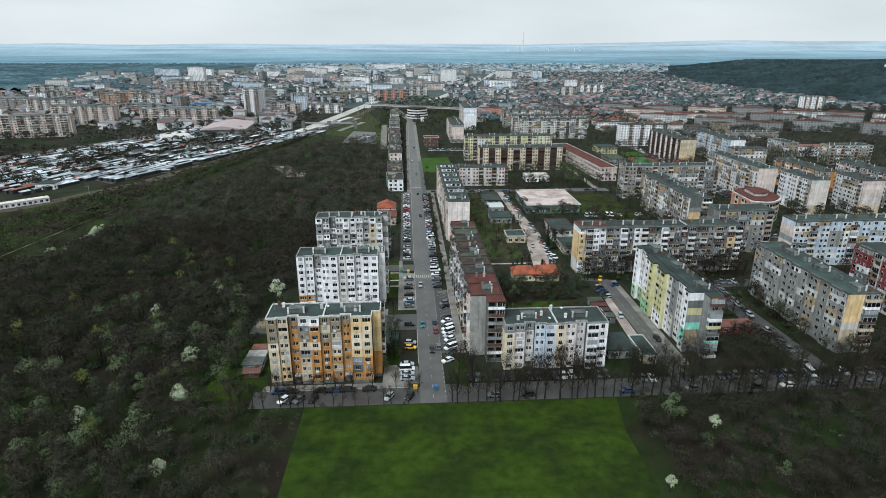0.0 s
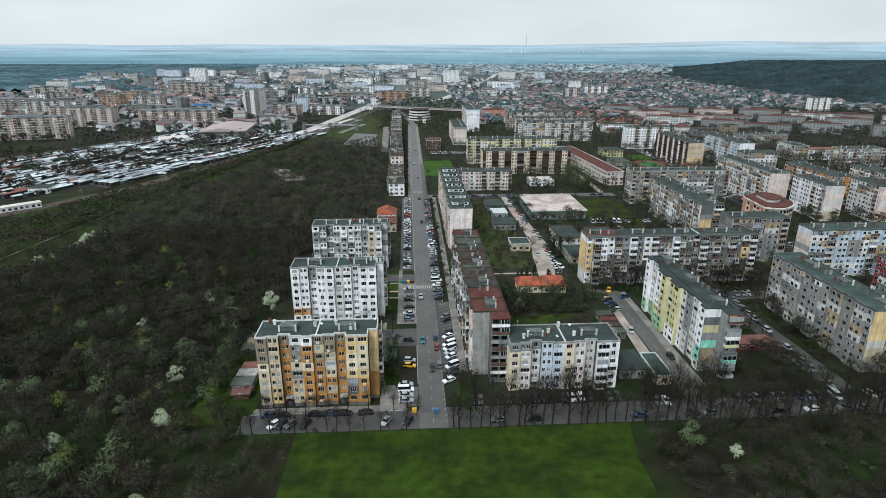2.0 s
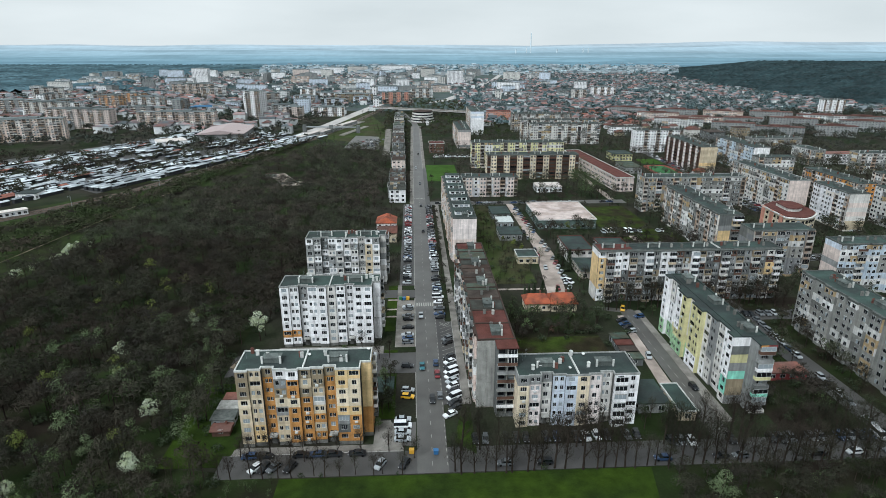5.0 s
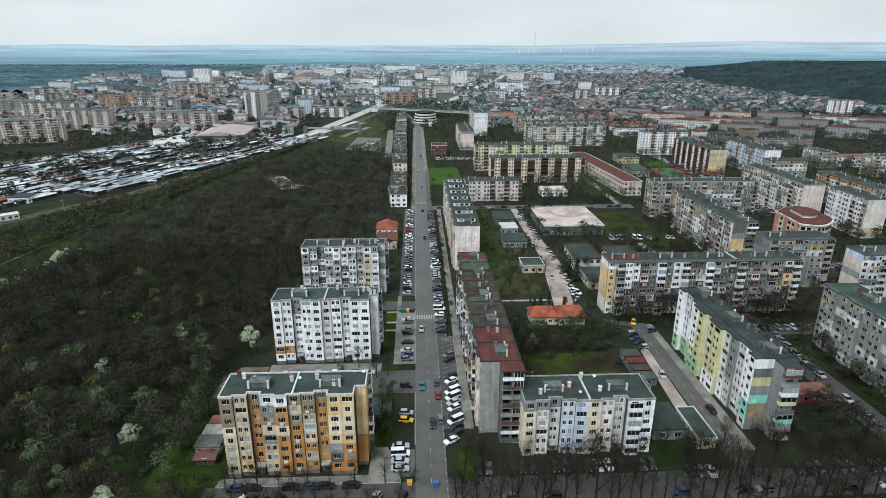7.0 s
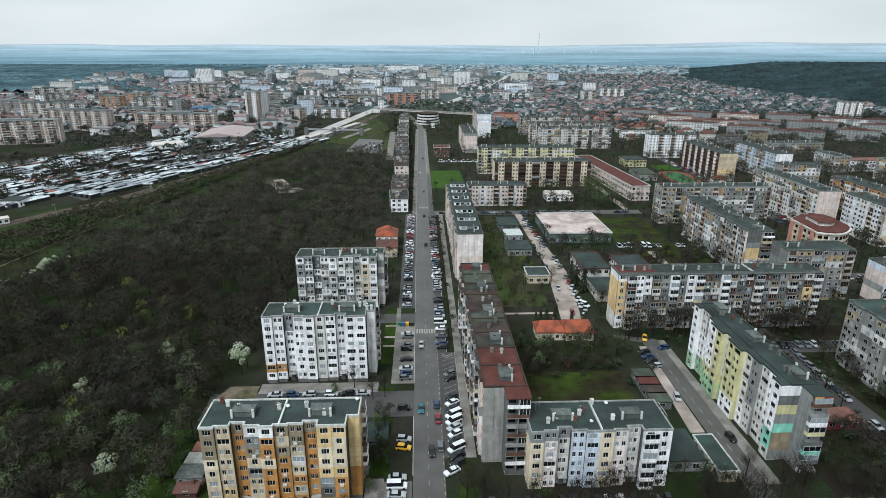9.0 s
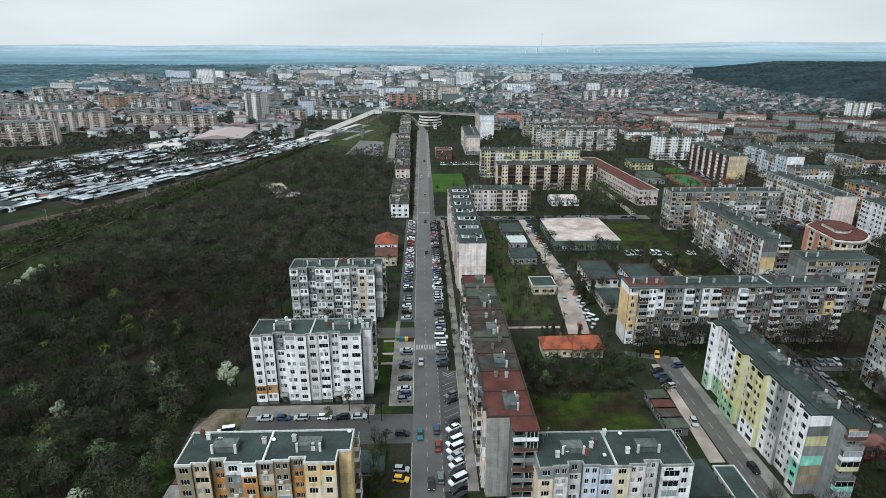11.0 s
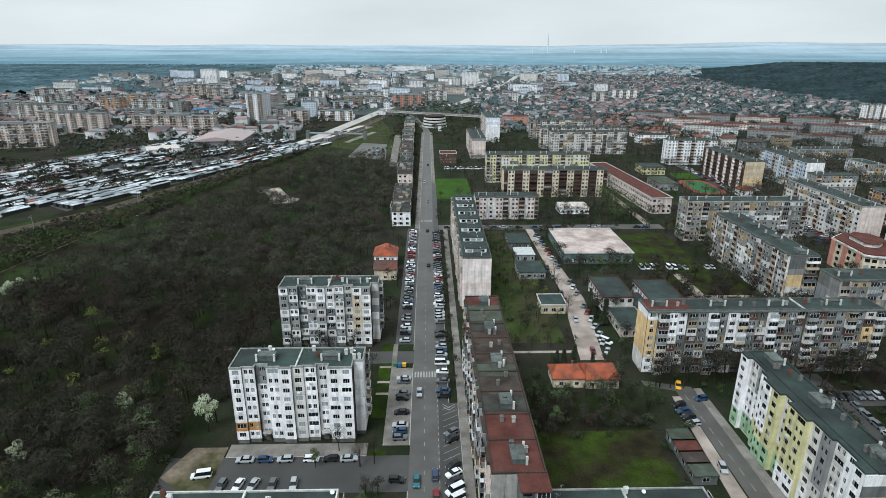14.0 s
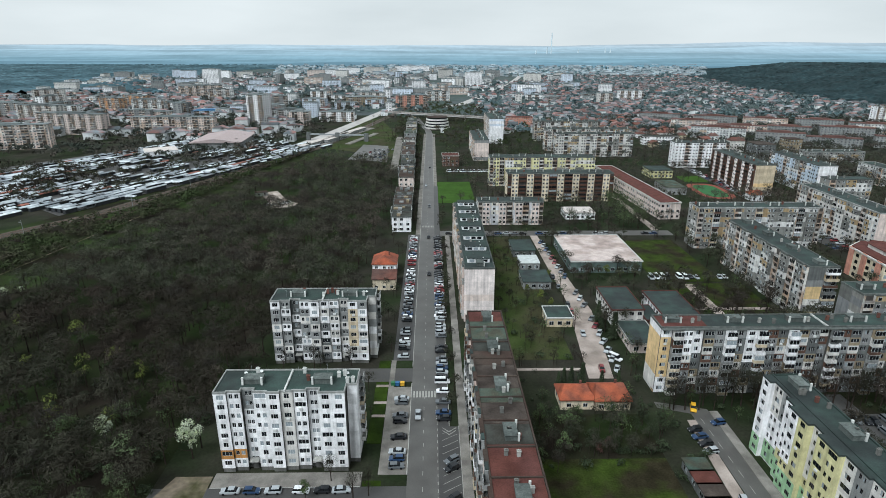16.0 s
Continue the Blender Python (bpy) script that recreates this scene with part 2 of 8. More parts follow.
class Mesh:
    def __init__(self):
        self.v, self.f, self.m = [], [], []

    def box(self, x0, y0, z0, x1, y1, z1, m=0):
        b = len(self.v)
        self.v += [(x0, y0, z0), (x1, y0, z0), (x1, y1, z0), (x0, y1, z0), (x0, y0, z1), (x1, y0, z1), (x1, y1, z1), (x0, y1, z1)]
        self.f += [(b, b + 3, b + 2, b + 1), (b + 4, b + 5, b + 6, b + 7), (b, b + 1, b + 5, b + 4), (b + 1, b + 2, b + 6, b + 5),
                   (b + 2, b + 3, b + 7, b + 6), (b + 3, b, b + 4, b + 7)]
        self.m += [m] * 6
        return self

    def poly(self, pts, m=0):
        b = len(self.v)
        self.v += [tuple(p) for p in pts]
        self.f.append(tuple(range(b, b + len(pts))))
        self.m.append(m)
        return self

    def prism(self, pts, z0, z1, m=0):
        """Upright prism over a counter-clockwise outline."""
        b, k = len(self.v), len(pts)
        self.v += [(x, y, z0) for x, y in pts] + [(x, y, z1) for x, y in pts]
        self.f += [tuple(range(b + k - 1, b - 1, -1)), tuple(range(b + k, b + 2 * k))]
        self.f += [(b + i, b + (i + 1) % k, b + k + (i + 1) % k, b + k + i) for i in range(k)]
        self.m += [m] * (k + 2)
        return self

    def plate(self, xs, zs, gone, y0, y1, m=0):
        """An upright plate cut on a grid, with the cells in gone left open; one connected piece."""
        nx, nz = len(xs), len(zs)
        b = len(self.v)
        self.v += [(x, y, z) for y in (y0, y1) for z in zs for x in xs]

        def at(s, i, k):
            return b + s * nx * nz + k * nx + i

        solid_cell = lambda i, k: 0 <= i < nx - 1 and 0 <= k < nz - 1 and (i, k) not in gone
        for k in range(nz - 1):
            for i in range(nx - 1):
                if not solid_cell(i, k):
                    continue
                fs = [(at(0, i, k), at(0, i + 1, k), at(0, i + 1, k + 1), at(0, i, k + 1)), (at(1, i + 1, k), at(1, i, k), at(1, i, k + 1), at(1, i + 1, k + 1))]
                if not solid_cell(i, k - 1):
                    fs.append((at(0, i, k), at(1, i, k), at(1, i + 1, k), at(0, i + 1, k)))
                if not solid_cell(i, k + 1):
                    fs.append((at(0, i, k + 1), at(0, i + 1, k + 1), at(1, i + 1, k + 1), at(1, i, k + 1)))
                if not solid_cell(i - 1, k):
                    fs.append((at(0, i, k), at(0, i, k + 1), at(1, i, k + 1), at(1, i, k)))
                if not solid_cell(i + 1, k):
                    fs.append((at(0, i + 1, k), at(1, i + 1, k), at(1, i + 1, k + 1), at(0, i + 1, k + 1)))
                self.f += fs
                self.m += [m] * len(fs)
        return self

    def tube(self, x, y, z0, z1, r0, r1, k=10, m=0):
        b = len(self.v)
        for z, r in ((z0, r0), (z1, r1)):
            self.v += [(x + r * math.cos(2 * math.pi * i / k), y + r * math.sin(2 * math.pi * i / k), z) for i in range(k)]
        self.f += [(b + i, b + (i + 1) % k, b + k + (i + 1) % k, b + k + i) for i in range(k)]
        self.f += [tuple(range(b + k, b + 2 * k)), tuple(range(b + k - 1, b - 1, -1))]
        self.m += [m] * (k + 2)
        return self

    def gable(self, x0, y0, x1, y1, z, h, along="x", over=0.4, m=0, hip=0.0):
        """A pitched roof with thickness, its ridge along x or y."""
        x0, y0, x1, y1 = x0 - over, y0 - over, x1 + over, y1 + over
        b = len(self.v)
        if along == "x":
            c = (y0 + y1) / 2
            top = [(x0 + hip, c, z + h), (x1 - hip, c, z + h)]
        else:
            c = (x0 + x1) / 2
            top = [(c, y0 + hip, z + h), (c, y1 - hip, z + h)]
        low = [(x0, y0), (x1, y0), (x1, y1), (x0, y1)]
        self.v += [(x, y, z - 0.25) for x, y in low] + [(x, y, z) for x, y in low] + top
        self.f += [(b, b + 3, b + 2, b + 1)] + [(b + i, b + (i + 1) % 4, b + 4 + (i + 1) % 4, b + 4 + i) for i in range(4)]
        if along == "x":
            self.f += [(b + 4, b + 5, b + 9, b + 8), (b + 6, b + 7, b + 8, b + 9), (b + 5, b + 6, b + 9), (b + 7, b + 4, b + 8)]
        else:
            self.f += [(b + 5, b + 6, b + 9, b + 8), (b + 7, b + 4, b + 8, b + 9), (b + 4, b + 5, b + 8), (b + 6, b + 7, b + 9)]
        self.m += [m] * 9
        return self

    def data(self, name):
        me = bpy.data.meshes.new(name)
        me.from_pydata(self.v, [], self.f)
        if any(self.m):
            me.polygons.foreach_set("material_index", self.m)
        me.update()
        return me


PLACE = {}


def thing(name, m, label, category, group="", kind=""):
    ob = new(name)
    ob.empty_display_size = 0.5
    ob.matrix_basis = m
    PLACE[ob] = m.copy()
    return tagged(ob, label, category, group, kind)


def link(ob, mats):
    for i, m in enumerate(mats):
        if i < len(ob.material_slots):
            ob.material_slots[i].link = "OBJECT"
            ob.material_slots[i].material = m
    return ob


def part(name, me, mats, parent=None, label="", at=None):
    """One mesh object under a thing or a part; at: its place in the parent's space."""
    mats = mats if isinstance(mats, (list, tuple)) else [mats]
    data = me.data(name) if isinstance(me, Mesh) else me
    while len(data.materials) < len(mats):
        data.materials.append(mats[len(data.materials)])
    ob = new(name, data)
    link(ob, mats)
    if parent:
        ob.parent = parent
    if at is not None:
        ob.matrix_basis = at
    return tagged(ob, label)


def solid(name, me, mats, label, category, kind="", group="", at=None):
    return tagged(part(name, me, mats, None, "", at), label, category, group, kind)


def tri_mesh(name, v, f):
    """A mesh from arrays of points and triangles."""
    me = bpy.data.meshes.new(name)
    me.vertices.add(len(v))
    me.vertices.foreach_set("co", np.asarray(v, np.float32).ravel())
    me.loops.add(len(f) * 3)
    me.loops.foreach_set("vertex_index", np.asarray(f, np.int32).ravel())
    me.polygons.add(len(f))
    me.polygons.foreach_set("loop_start", np.arange(0, len(f) * 3, 3, dtype=np.int32))
    me.update(calc_edges=True)
    return me


TAKEN, GRID = [], {}


def take(pts):
    """Remember that this ground is built on."""
    i = len(TAKEN)
    TAKEN.append(pts)
    xs, ys = [p[0] for p in pts], [p[1] for p in pts]
    for gx in range(int(min(xs) // 25), int(max(xs) // 25) + 1):
        for gy in range(int(min(ys) // 25), int(max(ys) // 25) + 1):
            GRID.setdefault((gx, gy), []).append(i)


def taken(x, y):
    return any(inside(x, y, TAKEN[i]) for i in GRID.get((int(x // 25), int(y // 25)), ()))

# ---------- ground, roads ----------


def sheet(name, pts, z, m, label, category="ground", kind="structure"):
    """A flat surface laid on the ground, as a thin slab."""
    if name.startswith(("road", "pavement", "railway")) or "lawn_sp" in name or "pitch" in name or name == "ground_lawn" or "square" in name:
        take(pts)
    area = sum(pts[i][0] * pts[(i + 1) % len(pts)][1] - pts[(i + 1) % len(pts)][0] * pts[i][1] for i in range(len(pts)))
    return solid(name, Mesh().prism(pts if area > 0 else pts[::-1], -0.25, z), m, label, category, kind)


def rect(x0, y0, x1, y1):
    return [(x0, y0), (x1, y0), (x1, y1), (x0, y1)]


def ground_sheet():
    n = 60
    xs = np.sign(np.linspace(-1, 1, n)) * np.abs(np.linspace(-1, 1, n)) ** 2 * 4200
    ys = np.linspace(0, 1, n) ** 2 * 5000 - 300
    v, f = [], []
    for y in ys:
        for x in xs:
            v.append((x, y, -0.05))
    for j in range(n - 1):
        for i in range(n - 1):
            a = j * n + i
            f.append((a, a + 1, a + n + 1, a + n))
    b = Mesh()
    b.v, b.f, b.m = v, f, [0] * len(f)
    return solid("ground", b, GROUND, "dull green and brown ground of grass and bare soil", "ground", "structure")


DIRT = mat("bare_dirt", "#756b5d", 0.97, 0.35, 0.1, 0.8, 0, other="#3f4029", mix_scale=0.09)
ground_sheet()
sheet("ground_lawn", [(-37, 20), (53, 20), (53, 128), (56, 143), (-35, 143)], 0.02, LAWN, "mown green meadow beside the street")
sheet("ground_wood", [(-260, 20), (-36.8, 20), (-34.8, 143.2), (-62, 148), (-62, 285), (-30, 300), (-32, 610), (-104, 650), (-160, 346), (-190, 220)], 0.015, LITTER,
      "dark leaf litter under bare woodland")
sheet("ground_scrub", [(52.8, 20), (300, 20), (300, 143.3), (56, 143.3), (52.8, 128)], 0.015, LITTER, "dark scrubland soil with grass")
sheet("ground_lawn_yard", rect(-66, 148, -48, 186), 0.03, LAWN, "rough grass beside an apartment block")
sheet("ground_lawn_court", rect(27, 178, 64, 212), 0.03, COURT_GRASS, "overgrown grass courtyard between the blocks")
sheet("ground_garden_court", rect(27, 212.01, 64, 231), 0.03, LITTER, "dark garden soil under fruit trees")
sheet("ground_lawn_verge", rect(-12.5, 166, -8, 205), 0.03, LAWN, "grass verge with shrubs along the street")
sheet("ground_lawn_strip", rect(-13, 219, -9.2, 262), 0.03, LAWN, "green grass strip crossed by paths")
sheet("ground_lawn_park", rect(30, 262, 52, 395), 0.03, PARK_GRASS, "grass with bushes behind the blocks")
sheet("ground_lawn_square", rect(8.8, 470, 34, 535), 0.03, BRIGHT_LAWN, "bright green lawn beside the boulevard")
sheet("ground_lawn_sport", rect(105, 330, 135, 390), 0.03, COURT_GRASS, "green grass plot by the shop")
sheet("ground_lawn_rail", [(-300, 200), (-190, 220), (-160, 346), (-104, 650), (-128, 705), (-235, 415), (-330, 320)], 0.03, ROUGH_GRASS, "grassy strip along the railway")
sheet("ground_lawn_park_far", [(-110, 700), (-30, 640), (-34, 780), (-70, 960), (-90, 950)], 0.03, PARK_GRASS, "green park land beside the railway")
sheet("ground_lawn_bottom", rect(27.5, 149, 62, 153), 0.02, LAWN, "thin grass under the street trees")
sheet("ground_lawn_corner", [(8, 155), (13.5, 150), (13.5, 170), (11.5, 172)], 0.05, LAWN, "grass corner plot at the junction")

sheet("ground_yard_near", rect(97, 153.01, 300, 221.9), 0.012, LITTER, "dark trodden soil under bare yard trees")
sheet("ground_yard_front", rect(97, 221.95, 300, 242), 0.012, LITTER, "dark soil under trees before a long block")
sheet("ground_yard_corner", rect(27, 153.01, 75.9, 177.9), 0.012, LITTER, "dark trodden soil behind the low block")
# main street and side streets
RX0, RX1 = -1.8, 6.0
sheet("road", rect(RX0, 143.4, RX1, 800), 0.04, ASPHALT, "long straight grey asphalt street with worn lanes", "road")
sheet("road_bend", [(RX0, 800.004), (RX1, 800.004), (4.2, 830), (-3, 880), (-14, 972), (-21, 972), (-11, 880), (-3.5, 830)], 0.04, ASPHALT, "grey asphalt street bending towards the bridge", "road")
sheet("road_front", rect(-51, 143.4, RX0 - 0.004, 152), 0.036, ASPHALT_OLD, "old grey asphalt cross street under trees", "road")
sheet("road_front_east", rect(RX1 + 0.004, 143.4, 260, 153), 0.036, ASPHALT_OLD, "old grey asphalt cross street lined with bare trees", "road")
sheet("road_parking", rect(RX1 + 0.004, 172, 11.6, 226), 0.036, ASPHALT_OLD, "asphalt bay with painted slanted parking lines", "road")
sheet("road_parking_long", rect(RX1 + 0.004, 226.004, 9.0, 520), 0.034, ASPHALT_OLD, "asphalt strip of parked cars", "road")
sheet("road_yard", rect(-62, 190, RX0 - 0.004, 203), 0.034, ASPHALT_OLD, "cracked asphalt yard between apartment blocks", "road")
sheet("road_yard_far", rect(-50, 249, RX0 - 0.004, 257), 0.034, ASPHALT_OLD, "asphalt lane between two blocks", "road")
sheet("road_east", [(77.01, 153.004), (82.6, 153.004), (84.1, 222), (84.1, 233), (70, 237), (70, 234), (78.61, 231)], 0.034, ASPHALT, "narrow asphalt street beside garages", "road")
sheet("pavement_lane_light", [(73, 180), (77, 180), (78.6, 228), (76.2, 228)], 0.05, LANE, "pale pinkish concrete yard strip", "pavement")
sheet("pavement_lane", [(54, 250), (62, 250), (68, 300), (63, 398), (59, 398), (60, 310)], 0.045, LANE, "pale pinkish concrete lane through the yards", "pavement")
sheet("road_cross", rect(9.1, 398, 140, 407), 0.03, ASPHALT, "grey asphalt cross lane with parked cars", "road")
sheet("road_right", [(122, 150), (131, 150), (128, 240), (120, 240)], 0.034, ASPHALT_OLD, "yard road between blocks", "road")
sheet("road_right_far", rect(100, 222, 260, 230), 0.032, ASPHALT_OLD, "yard road with parked cars before a long block", "road")
sheet("road_yard_east", rect(180, 284, 240, 294), 0.03, ASPHALT_OLD, "asphalt yard road with parked cars", "road")
sheet("pavement_school_lane", rect(131, 408, 135, 520), 0.05, LANE, "narrow pale lane beside the school", "pavement")
sheet("road_yard_mid", rect(214, 372, 225, 440), 0.03, ASPHALT_OLD, "grey yard street between blocks", "road")
sheet("pavement_front", [(-49, 152.004), (-5, 152.004), (-9, 165), (-13, 165), (-13.2, 154.8), (-48.2, 154.8)], 0.14, PAVING, "pale concrete pavement round an apartment block", "pavement")
sheet("pavement_middle", rect(-48.5, 203.004, -12.8, 208), 0.14, PAVING, "grey concrete pavement in front of a white block", "pavement")
sheet("pavement_east", rect(11.7, 172, 14.2, 400), 0.14, PAVING, "grey concrete footpath along a long block", "pavement")
sheet("pavement_east_street", [(82.75, 160), (86.2, 160), (86.6, 232), (84.2, 232)], 0.14, PAVING, "grey concrete footpath", "pavement")
sheet("pavement_west", rect(-9, 207, -7.4, 262), 0.14, PAVING, "pale footpath beside parked cars", "pavement")
sheet("pavement_bays", rect(-7.4, 207, RX0 - 0.2, 246), 0.055, PAVING, "pale paved parking bays", "pavement")
sheet("pavement_bays_near", rect(-8.5, 154, RX0 - 0.2, 164), 0.055, ASPHALT, "dark asphalt parking bays at the corner", "pavement")
sheet("pavement_bays_far", rect(-8.5, 262, RX0 - 0.2, 400), 0.055, ASPHALT_OLD, "asphalt parking bays along the boulevard", "pavement")
sheet("pavement_west_far", rect(-4.5, 400.004, RX0 - 0.2, 800), 0.1, PAVING, "pale pavement along the boulevard", "pavement")
sheet("pavement_east_far", rect(RX1 + 0.2, 520, 8.6, 800), 0.1, PAVING, "pale pavement along the boulevard", "pavement")
sheet("ground_lawn_school", rect(103, 258, 142, 328), 0.03, COURT_GRASS, "patchy grass under trees behind the school")
sheet("pavement_school_cross", rect(104, 300, 141, 302.5), 0.07, LANE, "pale paved path under trees", "pavement")
sheet("pavement_school_path", rect(116, 296, 120, 327), 0.08, LANE, "pale school path", "pavement")
sheet("pavement_parking_far", [(-73, 630), (-36, 618), (-41, 708), (-68, 718)], 0.05, ASPHALT, "grey open car park beside the park", "pavement")
sheet("pavement_lane_back", [(-31, 587), (-24.5, 587), (-28.4, 775), (-36, 775)], 0.05, PAVING, "pale lane behind the low street buildings", "pavement")
sheet("pavement_clearing", [(-118, 500), (-107, 505), (-93, 476), (-85, 471), (-86, 460), (-99, 457), (-107, 476)], 0.06, RUBBLE, "pale dirt clearing in the wood", "pavement")
sheet("pavement_dirt_yard", [(-62, 196), (-49, 186), (-49, 207), (-58, 207)], 0.045, DIRT, "bare pale dirt yard", "pavement")
for a, b, c, d in ((-12.8, 230.5, -9, 231.7), (-12.8, 237, -9, 238.2), (-12.8, 246, -9, 247.2), (27, 255, 54, 256.4)):
    sheet("pavement_path", rect(a, b, c, d), 0.09, LANE, "narrow concrete path across the grass", "pavement")
sheet("pavement_meadow_path", [(52.2, 60), (53.6, 60), (54.6, 128), (58, 143), (56.6, 143), (53.2, 128)], 0.04, LITTER, "trodden earth path along the meadow", "pavement")
sheet("pavement_dirt_track", [(-206, 270), (-205.1, 270), (-181.6, 404), (-166, 478), (-166.7, 478), (-182.4, 404)], 0.05, DIRT, "pale dirt track beside the wood", "pavement")


def kerb(x0, y0, x1, y1):
    solid("kerb", Mesh().box(x0, y0, -0.1, x1, y1, 0.16), KERB, "grey concrete kerb", "kerb", "structure", "kerbs")


for k in ((RX0 - 0.2, 166, RX0, 190), (RX0 - 0.2, 207, RX0, 248), (RX0 - 0.2, 258, RX0, 400), (11.6, 172, 11.75, 226), (9.0, 226, 9.18, 395),
          (RX0 - 0.2, 400, RX0, 800), (RX1, 520, RX1 + 0.2, 800), (-48.5, 202.85, -12.8, 203), (-49, 151.85, -5, 152)):
    kerb(*k)


def road_marks():
    dashes, side, bays, zebra = Mesh(), Mesh(), Mesh(), Mesh()
    y = 146.0
    while y < 620:
        dashes.box(1.97, y, 0.03, 2.09, y + 1.6, 0.047)
        y += 5.5
    y = 146.0
    while y < 236:
        side.box(RX1 - 0.3, y, 0.03, RX1 - 0.16, y + 1.2, 0.047)
        y += 2.6
    for k in range(14):
        side.box(80.3, 156 + k * 5.4, 0.03, 80.44, 158.6 + k * 5.4, 0.042)
    for yy in (240.2, 414.0):
        for i in range(8):
            zebra.box(-1.3 + i * 0.9, yy, 0.03, -0.8 + i * 0.9, yy + 3.4, 0.048)
    for i in range(18):
        yb = 176 + i * 2.75
        bays.poly([(7.0, yb, 0.046), (7.12, yb - 0.1, 0.046), (11.3, yb + 2.6, 0.046), (11.18, yb + 2.7, 0.046)])
    for yb in (224.0, 225.2):
        bays.poly([(7.2, yb, 0.046), (9.0, yb - 1.8, 0.046), (10.8, yb, 0.046), (10.8, yb + 0.35, 0.046), (9.0, yb - 1.4, 0.046), (7.2, yb + 0.35, 0.046)])
    for b, n, lab in ((dashes, "lane_marking", "broken white centre line"), (side, "edge_marking", "broken white edge lines"), (zebra, "zebra_crossing", "white striped pedestrian crossing"),
                      (bays, "bay_marking", "slanted white parking lines")):
        solid(n, b, PAINT, lab + " on grey asphalt", "road marking", "structure")


road_marks()


def paving_slabs():
    """Slabs of the pale pavement round the near block."""
    host = bpy.data.objects["pavement_front"]
    me = Mesh().box(-0.72, -0.47, 0, 0.72, 0.47, 0.02).data("slab")
    for i in range(28):
        for j in range(2):
            part("slab", me, PAVING, host, at=pose(-48 + i * 1.5, 152.7 + j * 1.0, 0.14))


paving_slabs()

# ---------- apartment blocks ----------
FH = 2.65
PANEL_MESH, WINDOW_MESH = {}, {}
OPENINGS = {"W": lambda w: [(w / 2 - 0.85, w / 2 + 0.85, 0.9, 2.2)], "D": lambda w: [(w * 0.14, w * 0.14 + 0.85, 0.9, 2.15), (w * 0.86 - 0.95, w * 0.86, 0.9, 2.15)],
            "S": lambda w: [(w * 0.22, w * 0.22 + 0.75, 1.0, 2.2), (w * 0.78 - 0.75, w * 0.78, 1.0, 2.2)], "V": lambda w: [(0.3, w - 0.3, 0.95, 2.25)], "N": lambda w: [(w / 2 - 0.6, w / 2 + 0.6, 0.85, 2.2)], "P": lambda w: []}


def panel_mesh(kind, w):
    key = (kind, round(w, 2))
    if key not in PANEL_MESH:
        b, g = Mesh(), 0.025
        cuts = OPENINGS[kind](w)
        if cuts:
            xs = [g] + [e for c in cuts for e in c[:2]] + [w - g]
            b.plate(xs, [g, cuts[0][2], cuts[0][3], FH - g], {(1 + 2 * i, 1) for i in range(len(cuts))}, 0, 0.24)
        else:
            b.box(g, 0, g, w - g, 0.24, FH - g)
        PANEL_MESH[key] = b.data("panel")
    return PANEL_MESH[key]


def window_mesh(w, h):
    key = (round(w, 2), round(h, 2))
    if key not in WINDOW_MESH:
        b, t = Mesh(), 0.05
        n = 3 if w > 1.5 else 2
        xs = [0, t]
        for i in range(1, n):
            xs += [w * i / n - t / 2, w * i / n + t / 2]
        b.plate(xs + [w - t, w], [0, t, h - t, h], {(1 + 2 * i, 1) for i in range(n)}, 0.1, 0.17)
        WINDOW_MESH[key] = (b.data("window"), Mesh().box(0.03, 0.13, 0.03, w - 0.03, 0.15, h - 0.03).data("pane"))
    return WINDOW_MESH[key]


ONE_MESH = {}


def add_window(block, base, x, z, w, h, split=True):
    fr, pane = window_mesh(w, h)
    if not split:
        key = (round(w, 2), round(h, 2))
        if key not in ONE_MESH:
            t = 0.05
            n = 3 if w > 1.5 else 2
            b = Mesh().box(0, 0.12, 0, w, 0.17, h)
            for i in range(n):
                b.box(w * i / n + t, 0.1, t, w * (i + 1) / n - t, 0.12, h - t, 1)
            ONE_MESH[key] = b.data("window")
        part("window", ONE_MESH[key], [WHITE_FRAME, GLASS], block, at=base @ pose(x, 0, z))
        return
    wob = part("window", fr, WHITE_FRAME, block, at=base @ pose(x, 0, z))
    part("pane", pane, GLASS, wob)


def balcony(block, base, w, colour, glazed, out=1.1):
    b = Mesh()
    b.box(0.05, -out, -0.12, w - 0.05, 0.1, 0.02, 1)
    b.box(0.05, -out, 0.02, w - 0.05, -out + 0.08, 0.98).box(0.05, -out + 0.08, 0.02, 0.13, 0, 0.98).box(w - 0.13, -out + 0.08, 0.02, w - 0.05, 0, 0.98)
    part("balcony", b, [colour, CONCRETE], block, "glazed-in balcony" if glazed else "open balcony with solid parapet", base)
    if glazed:
        fr, pane = window_mesh(w - 0.2, 1.45)
        wob = part("window", fr, WHITE_FRAME, block, at=base @ pose(0.1, -out - 0.06, 1.0))
        part("pane", pane, GLASS, wob)


